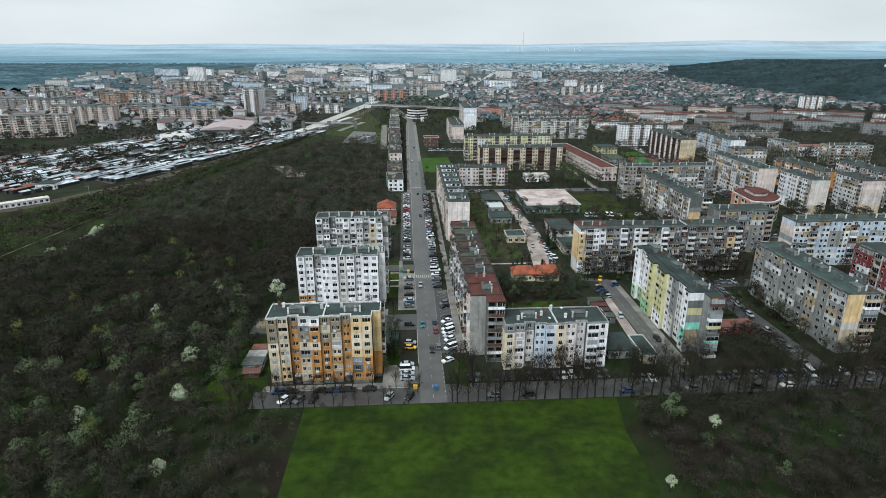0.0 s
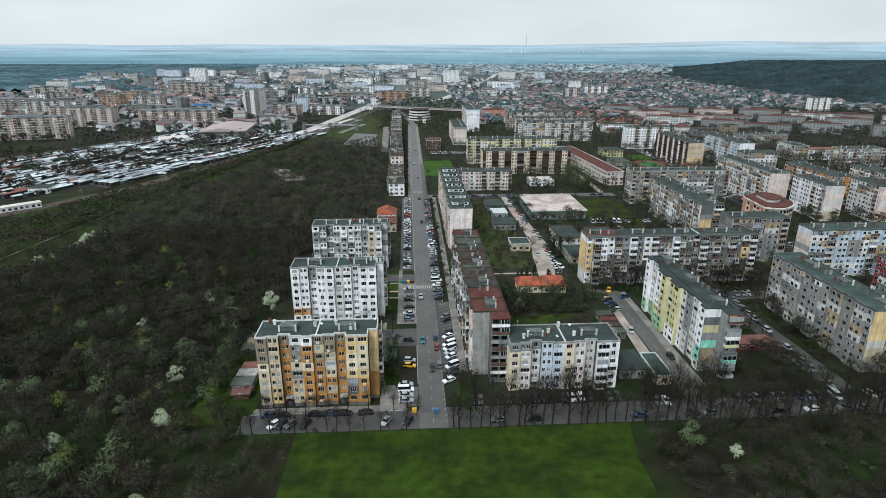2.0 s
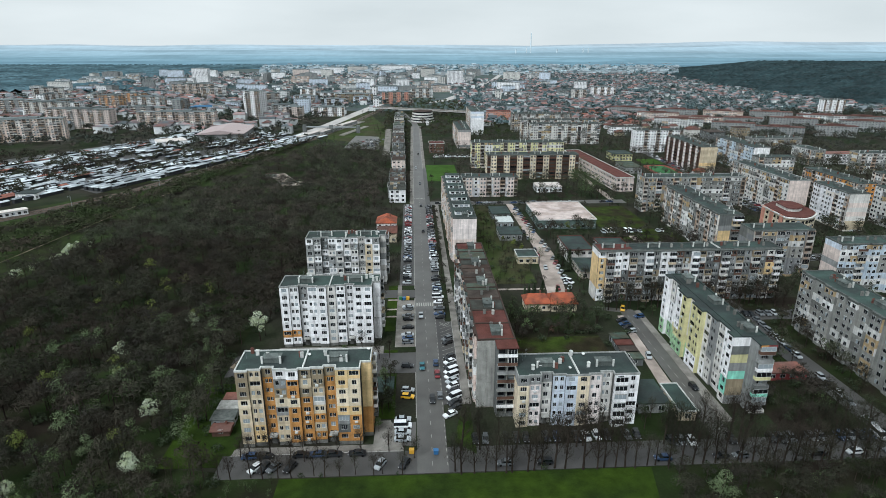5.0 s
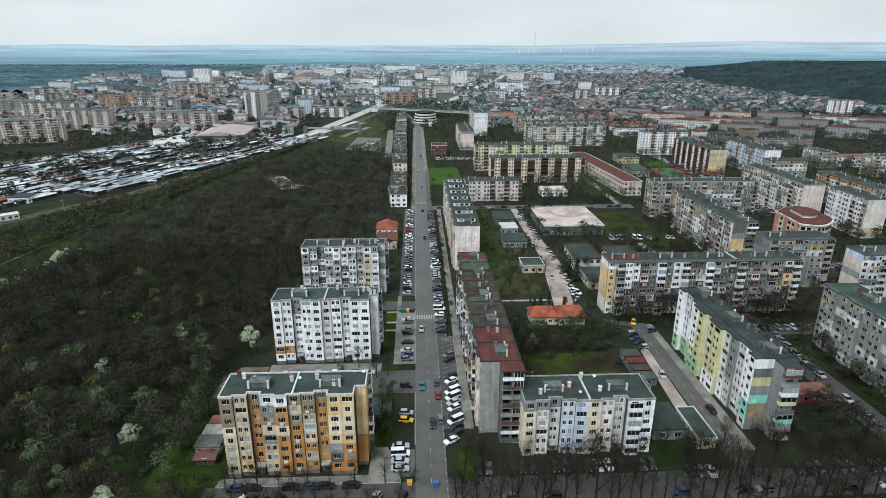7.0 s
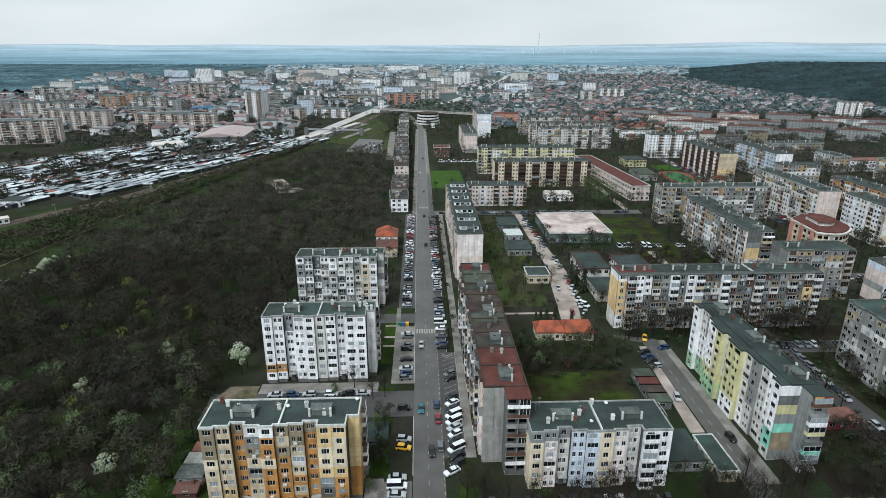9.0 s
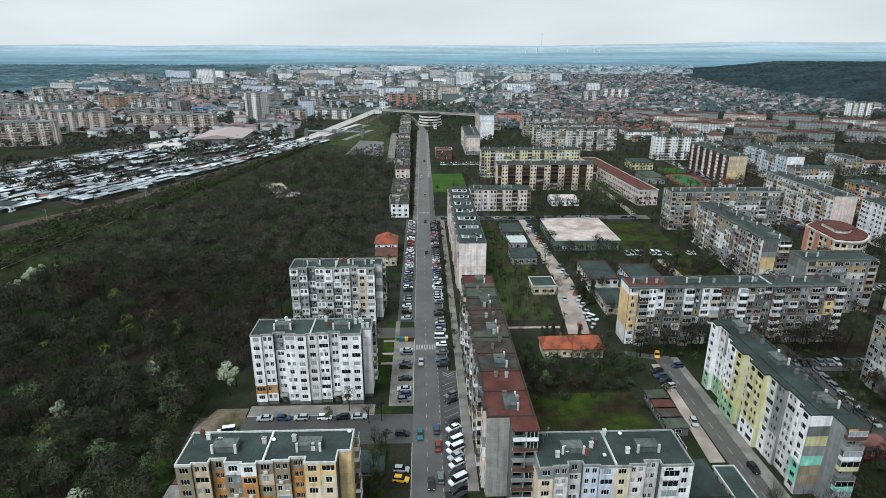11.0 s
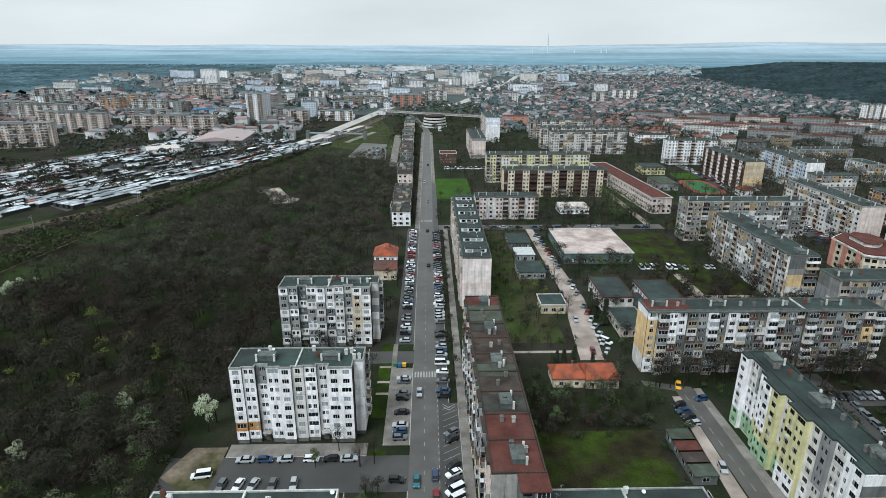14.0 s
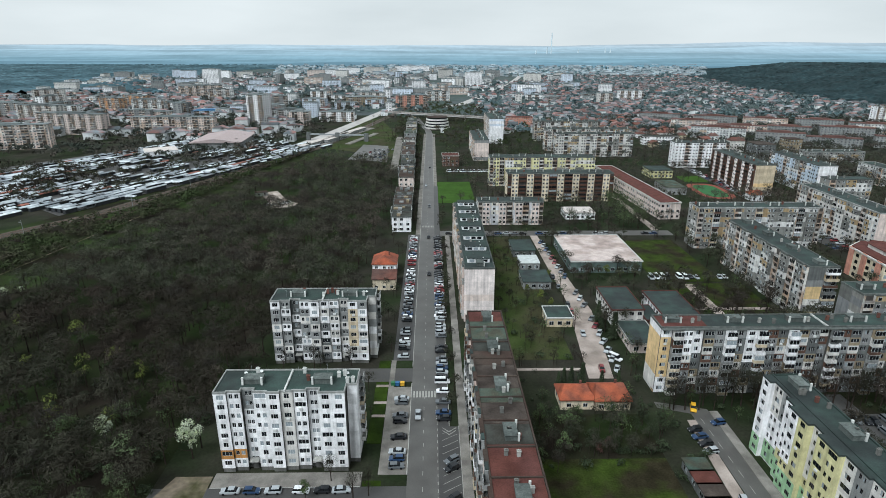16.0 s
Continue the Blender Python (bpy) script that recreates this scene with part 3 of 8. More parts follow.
def facade_run(block, x, y, turn, bays, floors, z0, paint, seed=0, mixed=0.3, single=True):
    """A face of panels. x, y: the foot of its left end, as seen from outside; turn: heading of its foot line in degrees.
    bays: (width, set back, kind); paint(bay, storey from the top) gives the colour."""
    rnd = random.Random(seed)
    u = 0.0
    for i, (w, back, kind) in enumerate(bays):
        for s in range(floors):
            base = pose(x, y, 0, 0, 0, turn) @ pose(u, back, z0 + s * FH)
            col = FACADE[paint(i, floors - 1 - s)]
            k = kind
            if kind in "BG":
                k = "W"
            elif rnd.random() < mixed:
                k = {"W": "WVN", "D": "DVWN", "S": "SSN", "P": "P", "N": "NW", "V": "V"}[kind]
                k = rnd.choice(k)
            part("panel", panel_mesh(k, w), col, block, at=base)
            for a, c, lo, hi in OPENINGS[k](w):
                add_window(block, base, a, lo, c - a, hi - lo, single)
            if kind in "BG" and s > 0 - (kind == "G"):
                balcony(block, base, w, FACADE[rnd.choice(["white", "offwhite", "grey", "brown", "white", "sand", "darkgrey"])] if kind == "B" else col, kind == "G" or rnd.random() < 0.45)
            if kind in "WDN" and rnd.random() < 0.13:
                part("air_conditioner", AIRCON, WHITE_FRAME, block, "white air conditioner box on the facade", base @ pose(w * 0.5 + rnd.uniform(-0.3, 0.3), -0.3, 0.25))
        u += w


AIRCON = Mesh().box(-0.4, 0, 0, 0.4, 0.28, 0.55).box(-0.3, -0.02, 0.08, 0.1, 0, 0.48).data("air_conditioner")
CHIMNEY = Mesh().box(-0.4, -0.3, -0.1, 0.4, 0.3, 1.3).box(-0.48, -0.38, 1.3, 0.48, 0.38, 1.42).box(-0.28, -0.18, 1.42, -0.05, 0.18, 1.65).box(0.05, -0.18, 1.42, 0.28, 0.18, 1.65).data("chimney")
HATCH_FELT = mat("hatch_felt", "#5d6360", 0.9, 0.3, 0.5, 4.0, 0.2, 0.3)
HATCH = Mesh().box(-2.2, -1.3, -0.1, 2.2, 1.3, 1.3).box(-2.35, -1.45, 1.3, 2.35, 1.45, 1.42).box(-2.5, -1.75, -0.1, -2.05, -1.3, 2.0, 1).box(2.05, -1.75, -0.1, 2.5, -1.3, 2.0, 1).data("stair_hatch")
AERIAL = Mesh().tube(0, 0, 0, 2.6, 0.03, 0.02, 5).box(-0.5, -0.02, 2.1, 0.5, 0.02, 2.14).box(-0.35, -0.02, 2.35, 0.35, 0.02, 2.39).data("aerial")
DISH = Mesh().tube(0, 0, 0, 0.7, 0.03, 0.03, 5).prism([(0.45 * math.cos(a * 0.785), 0.45 * math.sin(a * 0.785)) for a in range(8)], 0.7, 0.76).data("satellite_dish")


def roof_furniture(block, x0, y0, x1, y1, z, n, seed, hatches=2, along="x"):
    rnd = random.Random(seed)
    for i in range(hatches):
        f = (i + 0.5) / hatches
        px, py = (x0 + (x1 - x0) * f, (y0 + y1) / 2 - 1) if along == "x" else ((x0 + x1) / 2, y0 + (y1 - y0) * f)
        part("stair_hatch", HATCH, [HATCH_FELT, PARAPET], block, "low stair head box with chimney stubs", pose(px, py, z, 0, 0, 0 if along == "x" else 90))
    for i in range(n):
        px, py = rnd.uniform(x0 + 1, x1 - 1), rnd.uniform(y0 + 1.5, y1 - 1)
        part("chimney", CHIMNEY, PARAPET if rnd.random() < 0.75 else BRICK_RED, block, "", pose(px, py, z, 0, 0, 0 if along == "x" else 90))
    for i in range(max(2, n // 2)):
        part("aerial", AERIAL, METAL, block, "", pose(rnd.uniform(x0 + 1, x1 - 1), rnd.uniform(y0 + 1, y1 - 1), z, 0, 0, rnd.uniform(0, 180)))
        part("satellite_dish", DISH, WHITE_FRAME, block, "", pose(rnd.uniform(x0 + 1, x1 - 1), rnd.uniform(y0 + 1, y1 - 1), z, 20, 0, rnd.uniform(0, 60)))


def core_and_roof(block, outline, top, roof, rim=PARAPET, rim_h=0.45):
    """Core behind the panels, the roof over it, and the parapet round it."""
    inner = inset(outline, 0.2)
    part("core", Mesh().prism(inner, 0, top), CORE, block)
    part("plinth", Mesh().prism(inset(outline, 0.1), -0.3, 0.95), PLINTH, block)
    part("roof", Mesh().prism(inset(outline, 0.05), top, top + 0.12), roof, block)
    b = Mesh()
    k = len(outline)
    inn = inset(outline, 0.22)
    out = inset(outline, -0.06)
    for i in range(k):
        j = (i + 1) % k
        q = len(b.v)
        b.v += [(*out[i], top - 0.1), (*out[j], top - 0.1), (*out[j], top + rim_h), (*out[i], top + rim_h), (*inn[i], top + 0.1), (*inn[j], top + 0.1), (*inn[j], top + rim_h), (*inn[i], top + rim_h)]
        b.f += [(q, q + 1, q + 2, q + 3), (q + 3, q + 2, q + 6, q + 7), (q + 5, q + 4, q + 7, q + 6), (q + 1, q, q + 4, q + 5)]
        b.m += [0] * 4
    part("parapet", b, rim, block)


def inset(pts, d):
    """The outline (counter-clockwise, right angles) moved inwards by d."""
    out, k = [], len(pts)
    for i in range(k):
        (ax, ay), (bx, by), (cx, cy) = pts[i - 1], pts[i], pts[(i + 1) % k]
        l1, l2 = math.hypot(bx - ax, by - ay), math.hypot(cx - bx, cy - by)
        n1, n2 = (-(by - ay) / l1, (bx - ax) / l1), (-(cy - by) / l2, (cx - bx) / l2)
        out.append((bx + d * (n1[0] + n2[0]), by + d * (n1[1] + n2[1])) if abs(n1[0] * n2[0] + n1[1] * n2[1]) < 0.5 else (bx + d * n1[0], by + d * n1[1]))
    return out


def step_outline(x0, y, bays, yback, depth_end):
    """The outline of a block whose front steps bay by bay."""
    pts, u, last = [(x0, yback)], x0, None
    for w, back, kind in bays:
        if last is None or abs(back - last) > 1e-6:
            pts += [(u, y + (last if last is not None else back))] if last is None else [(u, y + last), (u, y + back)]
        u, last = u + w, back
    pts += [(u, y + last), (u, yback)]
    return pts


RIM_GREY = mat("parapet_grey", "#8f918e", 0.85, 0.25, streak=0.3)
SECTION = [(3.05, 0.0, "W"), (3.15, 0.5, "D"), (2.95, 1.7, "S"), (3.25, 0.5, "D"), (3.05, 0.0, "W")]


def slab_block(name, x0, y, floors, paint, side_paint, label, roof, seed, depth=10.2, bays=None, z0=1.1, rim=None):
    """A panel block of two stair sections, its stepped front to the south."""
    bays = bays or SECTION + [(3.05, 0.6, "W"), (3.15, 0.9, "D"), (2.95, 1.7, "S"), (3.15, 0.0, "W"), (3.05, 0.0, "W"), (2.5, 3.4, "P")]
    length = sum(b[0] for b in bays)
    top = z0 + floors * FH
    take([(x0 - 1.5, y - 1.5), (x0 + length + 2.5, y - 1.5), (x0 + length + 2.5, y + depth + 1), (x0 - 1.5, y + depth + 1)])
    ob = thing(name, pose(0, 0, 0), label, "apartment building", "panel apartment blocks")
    core_and_roof(ob, step_outline(x0, y, bays, y + depth, 0), top, roof, rim or RIM_GREY)
    facade_run(ob, x0, y, 0, bays, floors, z0, paint, seed)
    d0 = depth - bays[-1][1]
    side = [(d0 / 2, 0, "P"), (d0 / 2, 0, "B")]
    facade_run(ob, x0 + length, y + bays[-1][1], 90, side, floors, z0, side_paint, seed + 1)
    facade_run(ob, x0, y + depth, -90, [((depth - bays[0][1]) / 3, 0, "P")] * 3, floors, z0, lambda i, s: paint(0, s), seed + 2)
    part("back_wall", Mesh().box(x0, y + depth, 0, x0 + length, y + depth + 0.06, top), FACADE["grey"], ob)
    for k in (2, 7):
        xe = x0 + sum(b[0] for b in bays[:k]) + 0.9
        part("entrance_canopy", Mesh().box(xe - 0.4, y - 0.2, 2.9, xe + 1.8, y + 1.7, 3.05).box(xe, y + 1.35, 0, xe + 1.3, y + 1.55, 2.2, 1), [CONCRETE, CORE], ob, "concrete canopy over a dark entrance door")
    roof_furniture(ob, x0, y + 2, x0 + length, y + depth, top + 0.12, 7, seed)
    # firewall strip between the two stair sections, across the roof
    xm = x0 + length / 2
    part("roof_divider", Mesh().box(xm - 0.18, y + 0.4, top + 0.1, xm + 0.18, y + depth - 0.3, top + 0.6), PARAPET, ob)
    return ob


def paint_orange(i, s):
    table = {0: "tan tan tan cream sand sand sand sand", 1: "sand sand sand cream sand sand yellow yellow", 2: "tan orange orange orange orange orange orange orange", 3: "white grey tan cream grey sand sand sand",
             4: "white orange orange cream orange orange orange orange", 5: "tan sand tan orange orange orange orange orange", 6: "tan tan sand offwhite sand orange sand orange", 7: "tan orange orange orange orange orange orange orange",
             8: "yellow yellow cream cream yellow grey darkgrey orange", 9: "yellow cream cream cream yellow orange orange orange", 10: "yellow yellow yellow yellow yellow orange orange orange"}
    return table[i].split()[s]


def paint_white(i, s):
    if s == 6 and i in (0, 1):
        return "orange"
    if i == 2 and s < 2:
        return "grey"
    return ["white", "white", "white", "white", "white", "offwhite", "white", "white", "white", "white", "white"][i]


def paint_grey(i, s):
    if i == 8 and s in (1, 2, 3, 4, 5):
        return "sand"
    if (i * 7 + s * 5) % 11 < 3 or s == 0 and i in (0, 3, 4, 6):
        return "white"
    if (i * 5 + s * 3) % 7 < 3:
        return "offwhite"
    if s == 7 and i > 6:
        return "white"
    return "darkgrey" if i in (2, 5) else "grey"


slab_block("apartment_block", -46.6, 155.3, 8, paint_orange, lambda i, s: "yellow" if s < 5 else "orange",
           "eight-storey panel block patched in orange, cream and yellow", BITUMEN, 11, rim=PARAPET)
slab_block("apartment_block", -47.0, 208.6, 8, paint_white, lambda i, s: "white", "eight-storey panel block in fresh white render", BITUMEN_GREEN, 22)
slab_block("apartment_block", -47.2, 260.6, 8, paint_grey, lambda i, s: "grey" if s < 7 else "white", "eight-storey weathered grey panel block with white patches", BITUMEN_GREEN, 33)


def paint_low(i, s):
    if s == 0 and i in (0, 1, 2):
        return "grey"
    return ["cream", "rosewhite", "offwhite", "blueish", "blueish", "cream", "rosewhite", "offwhite", "white", "white"][i]



slab_block("apartment_block", 25.2, 160.4, 6, paint_low, lambda i, s: "white", "lower six-storey panel block in cream and pale blue", BITUMEN, 44, 11.8,
           [(w * 1.04, b, k) for w, b, k in SECTION] + [(3.3, 0.0, "W"), (3.4, 0.5, "D"), (3.2, 1.6, "S"), (3.5, 0.0, "G"), (3.3, 0.0, "W")], -0.3)


RIM_DARK = mat("parapet_dark", "#5c605d", 0.9, 0.3, streak=0.3)
CLOSE = set()


def row_windows(block, name, x, y, turn, length, z, step, w=1.6, h=1.35, skip=0.0, seed=0, into=None):
    """The windows of one storey on one face: single ones on the close blocks, else collected in one mesh a storey."""
    rnd = random.Random(seed)
    n = max(1, int(length / step))
    at = pose(x, y, 0, 0, 0, turn)
    b = Mesh() if into is None else into
    for i in range(n):
        if rnd.random() < skip:
            continue
        a = (i + 0.5) * length / n - w / 2
        if block in CLOSE:
            add_window(block, at @ pose(0, -0.15, 0), a, z, w, h)
            continue
        k = len(b.v)
        b.box(a, -0.05, z, a + w, 0.05, z + h)
        for p0, p1 in ((a + 0.06, a + w / 2 - 0.03), (a + w / 2 + 0.03, a + w - 0.06)):
            b.poly([(p0, -0.06, z + 0.06), (p1, -0.06, z + 0.06), (p1, -0.06, z + h - 0.06), (p0, -0.06, z + h - 0.06)], 1)
        b.v[k:] = [tuple(at @ Vector(p)) for p in b.v[k:]]
    if b.f and into is None:
        tagged(part(name, b, [WHITE_FRAME, GLASS], block), kind="stuff")


def row_balconies(block, x, y, turn, z, cols, seed, wall):
    rnd = random.Random(seed)
    for k, (a, w) in enumerate(cols):
        b = Mesh()
        b.box(a, -1.2, z - 0.1, a + w, 0, z + 0.05, 1)
        b.box(a, -1.2, z + 0.05, a + w, -1.1, z + 1.0).box(a, -1.1, z + 0.05, a + 0.1, 0, z + 1.0).box(a + w - 0.1, -1.1, z + 0.05, a + w, 0, z + 1.0)
        if rnd.random() < 0.5:
            b.box(a + 0.1, -1.15, z + 1.0, a + w - 0.1, -1.05, z + 2.4, 2)
            for q in range(4):
                xx = a + 0.1 + (w - 0.28) * q / 3
                b.box(xx, -1.18, z + 1.0, xx + 0.08, -1.04, z + 2.4, 3)
        part("balcony", b, [FACADE[rnd.choice(["white", "offwhite", "brown", "darkgrey", "grey", "sand"])], CONCRETE, GLASS, WHITE_FRAME], block, at=pose(x, y, 0, 0, 0, turn))


# Shade of the recesses as a dark plate colour; nothing is hollowed out.
LOGGIA_SHADE = mat("loggia_shadow_wall", "#4b4845", 0.9, 0.25)
LOGGIA_RAIL = mat("loggia_parapet", "#b3b2ae", 0.88, 0.2, island=0.45, other="#94806e", mix_scale=0.25)
LOGGIA_BROWN = mat("loggia_timber", "#4d372c", 0.85, 0.25, island=0.3)


def loggia_column(lg, at, a, c, floors, z0, fh, rnd, out, share):
    """One column of balconies: parapets, slabs and glazed or open upper halves before a plate in the dark colour of
    recess shade.
    """
    k = len(lg.v)
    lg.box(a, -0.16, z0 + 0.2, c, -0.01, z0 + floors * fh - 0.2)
    for s in range(floors):
        z = z0 + s * fh
        lg.box(a, -out, z - 0.08, c, -0.17, z + 0.08, 1)
        if rnd.random() < share:
            lg.box(a, -out, z + 0.09, c, -out + 0.1, z + 1.05, 1)
        if rnd.random() < 0.4:
            lg.box(a + 0.08, -out + 0.02, z + 1.06, c - 0.08, -out + 0.08, z + 2.4, 2)
            for q in range(4):
                xx = a + (c - a - 0.1) * q / 3
                lg.box(xx, -out - 0.02, z + 1.06, xx + 0.1, -out + 0.1, z + 2.4, 1)
    for x in (a, c):
        lg.box(x - 0.06, -out, z0, x + 0.06, -0.17, z0 + floors * fh, 1)
    lg.v[k:] = [tuple(at @ Vector(p)) for p in lg.v[k:]]


def plain_block(x0, y0, x1, y1, floors, wall, label, roof=None, faces="SWE", seed=0, top=None, step=3.2, relief=True, end=None, balconies=0, patch=True, near=False, turn=0.0, single=False, rim_mat=None, depth=0.7, own=(), stacks=False, bay_paint=None, loggia="pale", name="apartment_block",
                category="apartment building", group="panel apartment blocks"):
    """A panel block further off: stepped bays, storey joints, windows storey by storey, flat roof with parapet and chimneys."""
    rnd = random.Random(seed * 7 + 3)
    take([(x0 - 2.5, y0 - 2.5), (x1 + 2, y0 - 2.5), (x1 + 2, y1 + 1.5), (x0 - 2.5, y1 + 1.5)])
    cx, cy = (x0 + x1) / 2, (y0 + y1) / 2
    ob = thing(name, pose(cx, cy, 0, 0, 0, turn), label, category, group)
    hx, hy = (x1 - x0) / 2, (y1 - y0) / 2
    if single:
        CLOSE.add(ob)
    fh = FH
    z0 = 0.3
    top = z0 + floors * fh
    key = wall + ("_patched" if patch else "")
    if key not in FACADE:
        base = {"white": "#dcdde0", "offwhite": "#cfcdc8", "cream": "#d3c5aa", "yellow": "#d9bd84", "grey": "#868783", "pinkish": "#d0bfb6", "blueish": "#b9c6d2", "lemon": "#d2cfa2",
                "brown": "#7c5a48", "sand": "#b8ac97", "wine": "#7b3a3a", "orange": "#b98345", "darkgrey": "#808283", "green": "#a7bda0"}[wall]
        facade_mat(key, base, 0.3, ["#8d8d88", "#c6c6c3", "#6c6d6a", "#a3906f", "#d6d6d4"] if wall not in ("white",) else ["#cfcfd2", "#c0c1c4", "#d8d2c8"])
    body = FACADE[key]
    b = Mesh()
    b.box(-hx, -hy, -0.2, hx, hy, top)
    # projecting bays on the long faces
    long_x = hx > hy
    n = max(2, int((hx if long_x else hy) * 2 / 9.6))
    bays = []
    if relief and not own:
        for i in range(n):
            L = (hx if long_x else hy) * 2 / n
            a = -(hx if long_x else hy) + i * L + L * 0.28
            bays.append((a, a + L * 0.44))
            if long_x:
                part("bay", Mesh().box(a, -hy - depth, -0.1, a + L * 0.44, -hy, top + 0.1), FACADE[bay_paint] if bay_paint else body, ob)
            else:
                part("bay", Mesh().box(-hx - depth, a, -0.1, -hx, a + L * 0.44, top + 0.1), FACADE[bay_paint] if bay_paint else body, ob)
    part("wall", b, body, ob)
    if bays and not near and floors > 4:
        rl = random.Random(seed + 5)
        lg, half = Mesh(), hx if long_x else hy
        at = pose(0, -hy, 0) if long_x else pose(-hx, 0, 0, 0, 0, -90)
        edges = [-half] + [q for ac in bays for q in ac] + [half]
        for i in range(0, len(edges), 2):
            a, c = edges[i] + 0.25, edges[i + 1] - 0.25
            if c - a < 2 or (loggia == "pale" and rl.random() < 0.3):
                continue
            if loggia == "pale":
                c = a + min(3.4, c - a)
            if not long_x:
                a, c = -c, -a
            loggia_column(lg, at, a, c, floors, z0, fh, rl, depth + 0.35, 0.95 if loggia == "brown" else 0.85)
        if lg.f:
            tagged(part("loggia", lg, [LOGGIA_SHADE, LOGGIA_BROWN if loggia == "brown" else LOGGIA_RAIL, GLASS], ob), kind="stuff")
    if end:
        z = 0.9
        cols = end.split()
        hh = (top - z) / len(cols)
        for i, c in enumerate(cols):
            part("end_panel", Mesh().box(-hx - 0.03, -hy - 0.08, top - (i + 1) * hh + 0.02, hx * 0.05 if balconies == 2 else hx + 0.03, -hy, top - i * hh), FACADE[c], ob) if not long_x else \
                part("end_panel", Mesh().box(-hx - 0.08, -hy + 0.03, top - (i + 1) * hh + 0.02, -hx, hy, top - i * hh), FACADE[c], ob)
    part("roof", Mesh().box(-hx + 0.25, -hy + 0.25, top, hx - 0.25, hy - 0.25, top + 0.12), roof or rnd.choice([BITUMEN, BITUMEN_GREEN, BITUMEN]), ob)
    rim = Mesh()
    for q in ((-hx - 0.1, -hy - 0.1, hx + 0.1, -hy + 0.25), (-hx - 0.1, hy - 0.25, hx + 0.1, hy + 0.1), (-hx - 0.1, -hy + 0.25, -hx + 0.25, hy - 0.25), (hx - 0.25, -hy + 0.25, hx + 0.1, hy - 0.25)):
        rim.box(q[0], q[1], top - 0.15, q[2], q[3], top + 0.5)
    for a, c in bays:
        if long_x:
            rim.box(a - 0.1, -hy - depth - 0.1, top - 0.15, a + (c - a) + 0.1, -hy - 0.1, top + 0.5)
        else:
            rim.box(-hx - depth - 0.1, a - 0.1, top - 0.15, -hx - 0.1, c + 0.1, top + 0.5)
    part("parapet", rim, rim_mat or rnd.choice([RIM_DARK, RIM_DARK, RIM_GREY]), ob)
    row = Mesh()
    for s in range(floors):
        z = z0 + s * fh + 0.8
        sd = seed * 100 + s
        if long_x:
            for face in faces:
                if face in own:
                    continue
                if face == "S":
                    pos = -hx
                    for i, (a, c) in enumerate(bays):
                        row_windows(ob, "glazing", pos, -hy, 0, a - pos, z, step, seed=sd + i, into=row)
                        row_windows(ob, "glazing", a, -hy - depth, 0, c - a, z, 2.1, 1.3, seed=sd + i + 50, into=row)
                        pos = c
                    row_windows(ob, "glazing", pos, -hy, 0, hx - pos, z, step, seed=sd, into=row)
                elif face == "W" and not end:
                    row_windows(ob, "glazing", -hx, hy, -90, 2 * hy, z, 5.0, seed=sd + 7, into=row)
                elif face == "E":
                    row_windows(ob, "glazing", hx, -hy, 90, 2 * hy, z, 5.0, seed=sd + 8, into=row)
            if balconies and not own:
                cols = []
                for i in range(len(bays)):
                    a = bays[i][1] + 0.2
                    b2 = bays[i + 1][0] - 0.2 if i + 1 < len(bays) else hx - 0.3
                    if b2 - a > 2 and (i % 2 == 0 or balconies > 1):
                        cols.append((a, min(3.6, b2 - a)))
                row_balconies(ob, 0, -hy, 0, z - 0.8, cols, sd, wall)
        else:
            for face in faces:
                if face in own:
                    continue
                if face == "W":
                    pos = hy
                    for i, (a, c) in enumerate(reversed(bays)):
                        row_windows(ob, "glazing", -hx, pos, -90, pos - c, z, step, seed=sd + i, into=row)
                        row_windows(ob, "glazing", -hx - depth, c, -90, c - a, z, 2.1, 1.3, seed=sd + i + 50, into=row)
                        pos = a
                    row_windows(ob, "glazing", -hx, pos, -90, pos + hy, z, step, seed=sd, into=row)
                    if stacks:
                        cols = []
                        for i in range(len(bays) - 1):
                            gap = bays[i + 1][0] - bays[i][1]
                            cols.append((hy - bays[i + 1][0] + 0.15, min(gap * 0.55, 3.4)))
                        row_balconies(ob, -hx, hy, -90, z - 0.8, cols, sd, wall)
                elif face == "S" and (not end or balconies == 2):
                    if balconies == 2:
                        row_windows(ob, "glazing", hx * 0.08, -hy, 0, hx * 0.9, z, 2.4, 1.5, seed=sd, into=row)
                        row_balconies(ob, 0, -hy, 0, z - 0.8, [(hx * 0.1, hx * 0.88)], sd, wall)
                    else:
                        row_windows(ob, "glazing", -hx, -hy, 0, 2 * hx, z, 4.0, seed=sd, into=row)
                elif face == "E":
                    row_windows(ob, "glazing", hx, -hy, 90, 2 * hy, z, step, seed=sd, into=row)
    if row.f:
        tagged(part("glazing", row, [WHITE_FRAME, GLASS], ob), kind="stuff")
    n = int((hx if long_x else hy) / 5) + 1
    for i in range(n if near or hx + hy > 20 else 2):
        f = (i + 0.5) / n
        px, py = (-hx + 2 * hx * f, 0.5) if long_x else (0.3, -hy + 2 * hy * f)
        if i % 2 == 0:
            part("stair_hatch", HATCH, [HATCH_FELT, PARAPET], ob, "", pose(px, py, top + 0.1, 0, 0, 0 if long_x else 90))
        for q in range(2 if near else 1):
            part("chimney", CHIMNEY, rnd.choice([CONCRETE, PLINTH, PLINTH, BRICK_RED]), ob, "", pose(px + rnd.uniform(-4, 4) * (1 if long_x else 0.5), py + rnd.uniform(-2, 2) * (1 if long_x else 2), top + 0.1))
    return ob

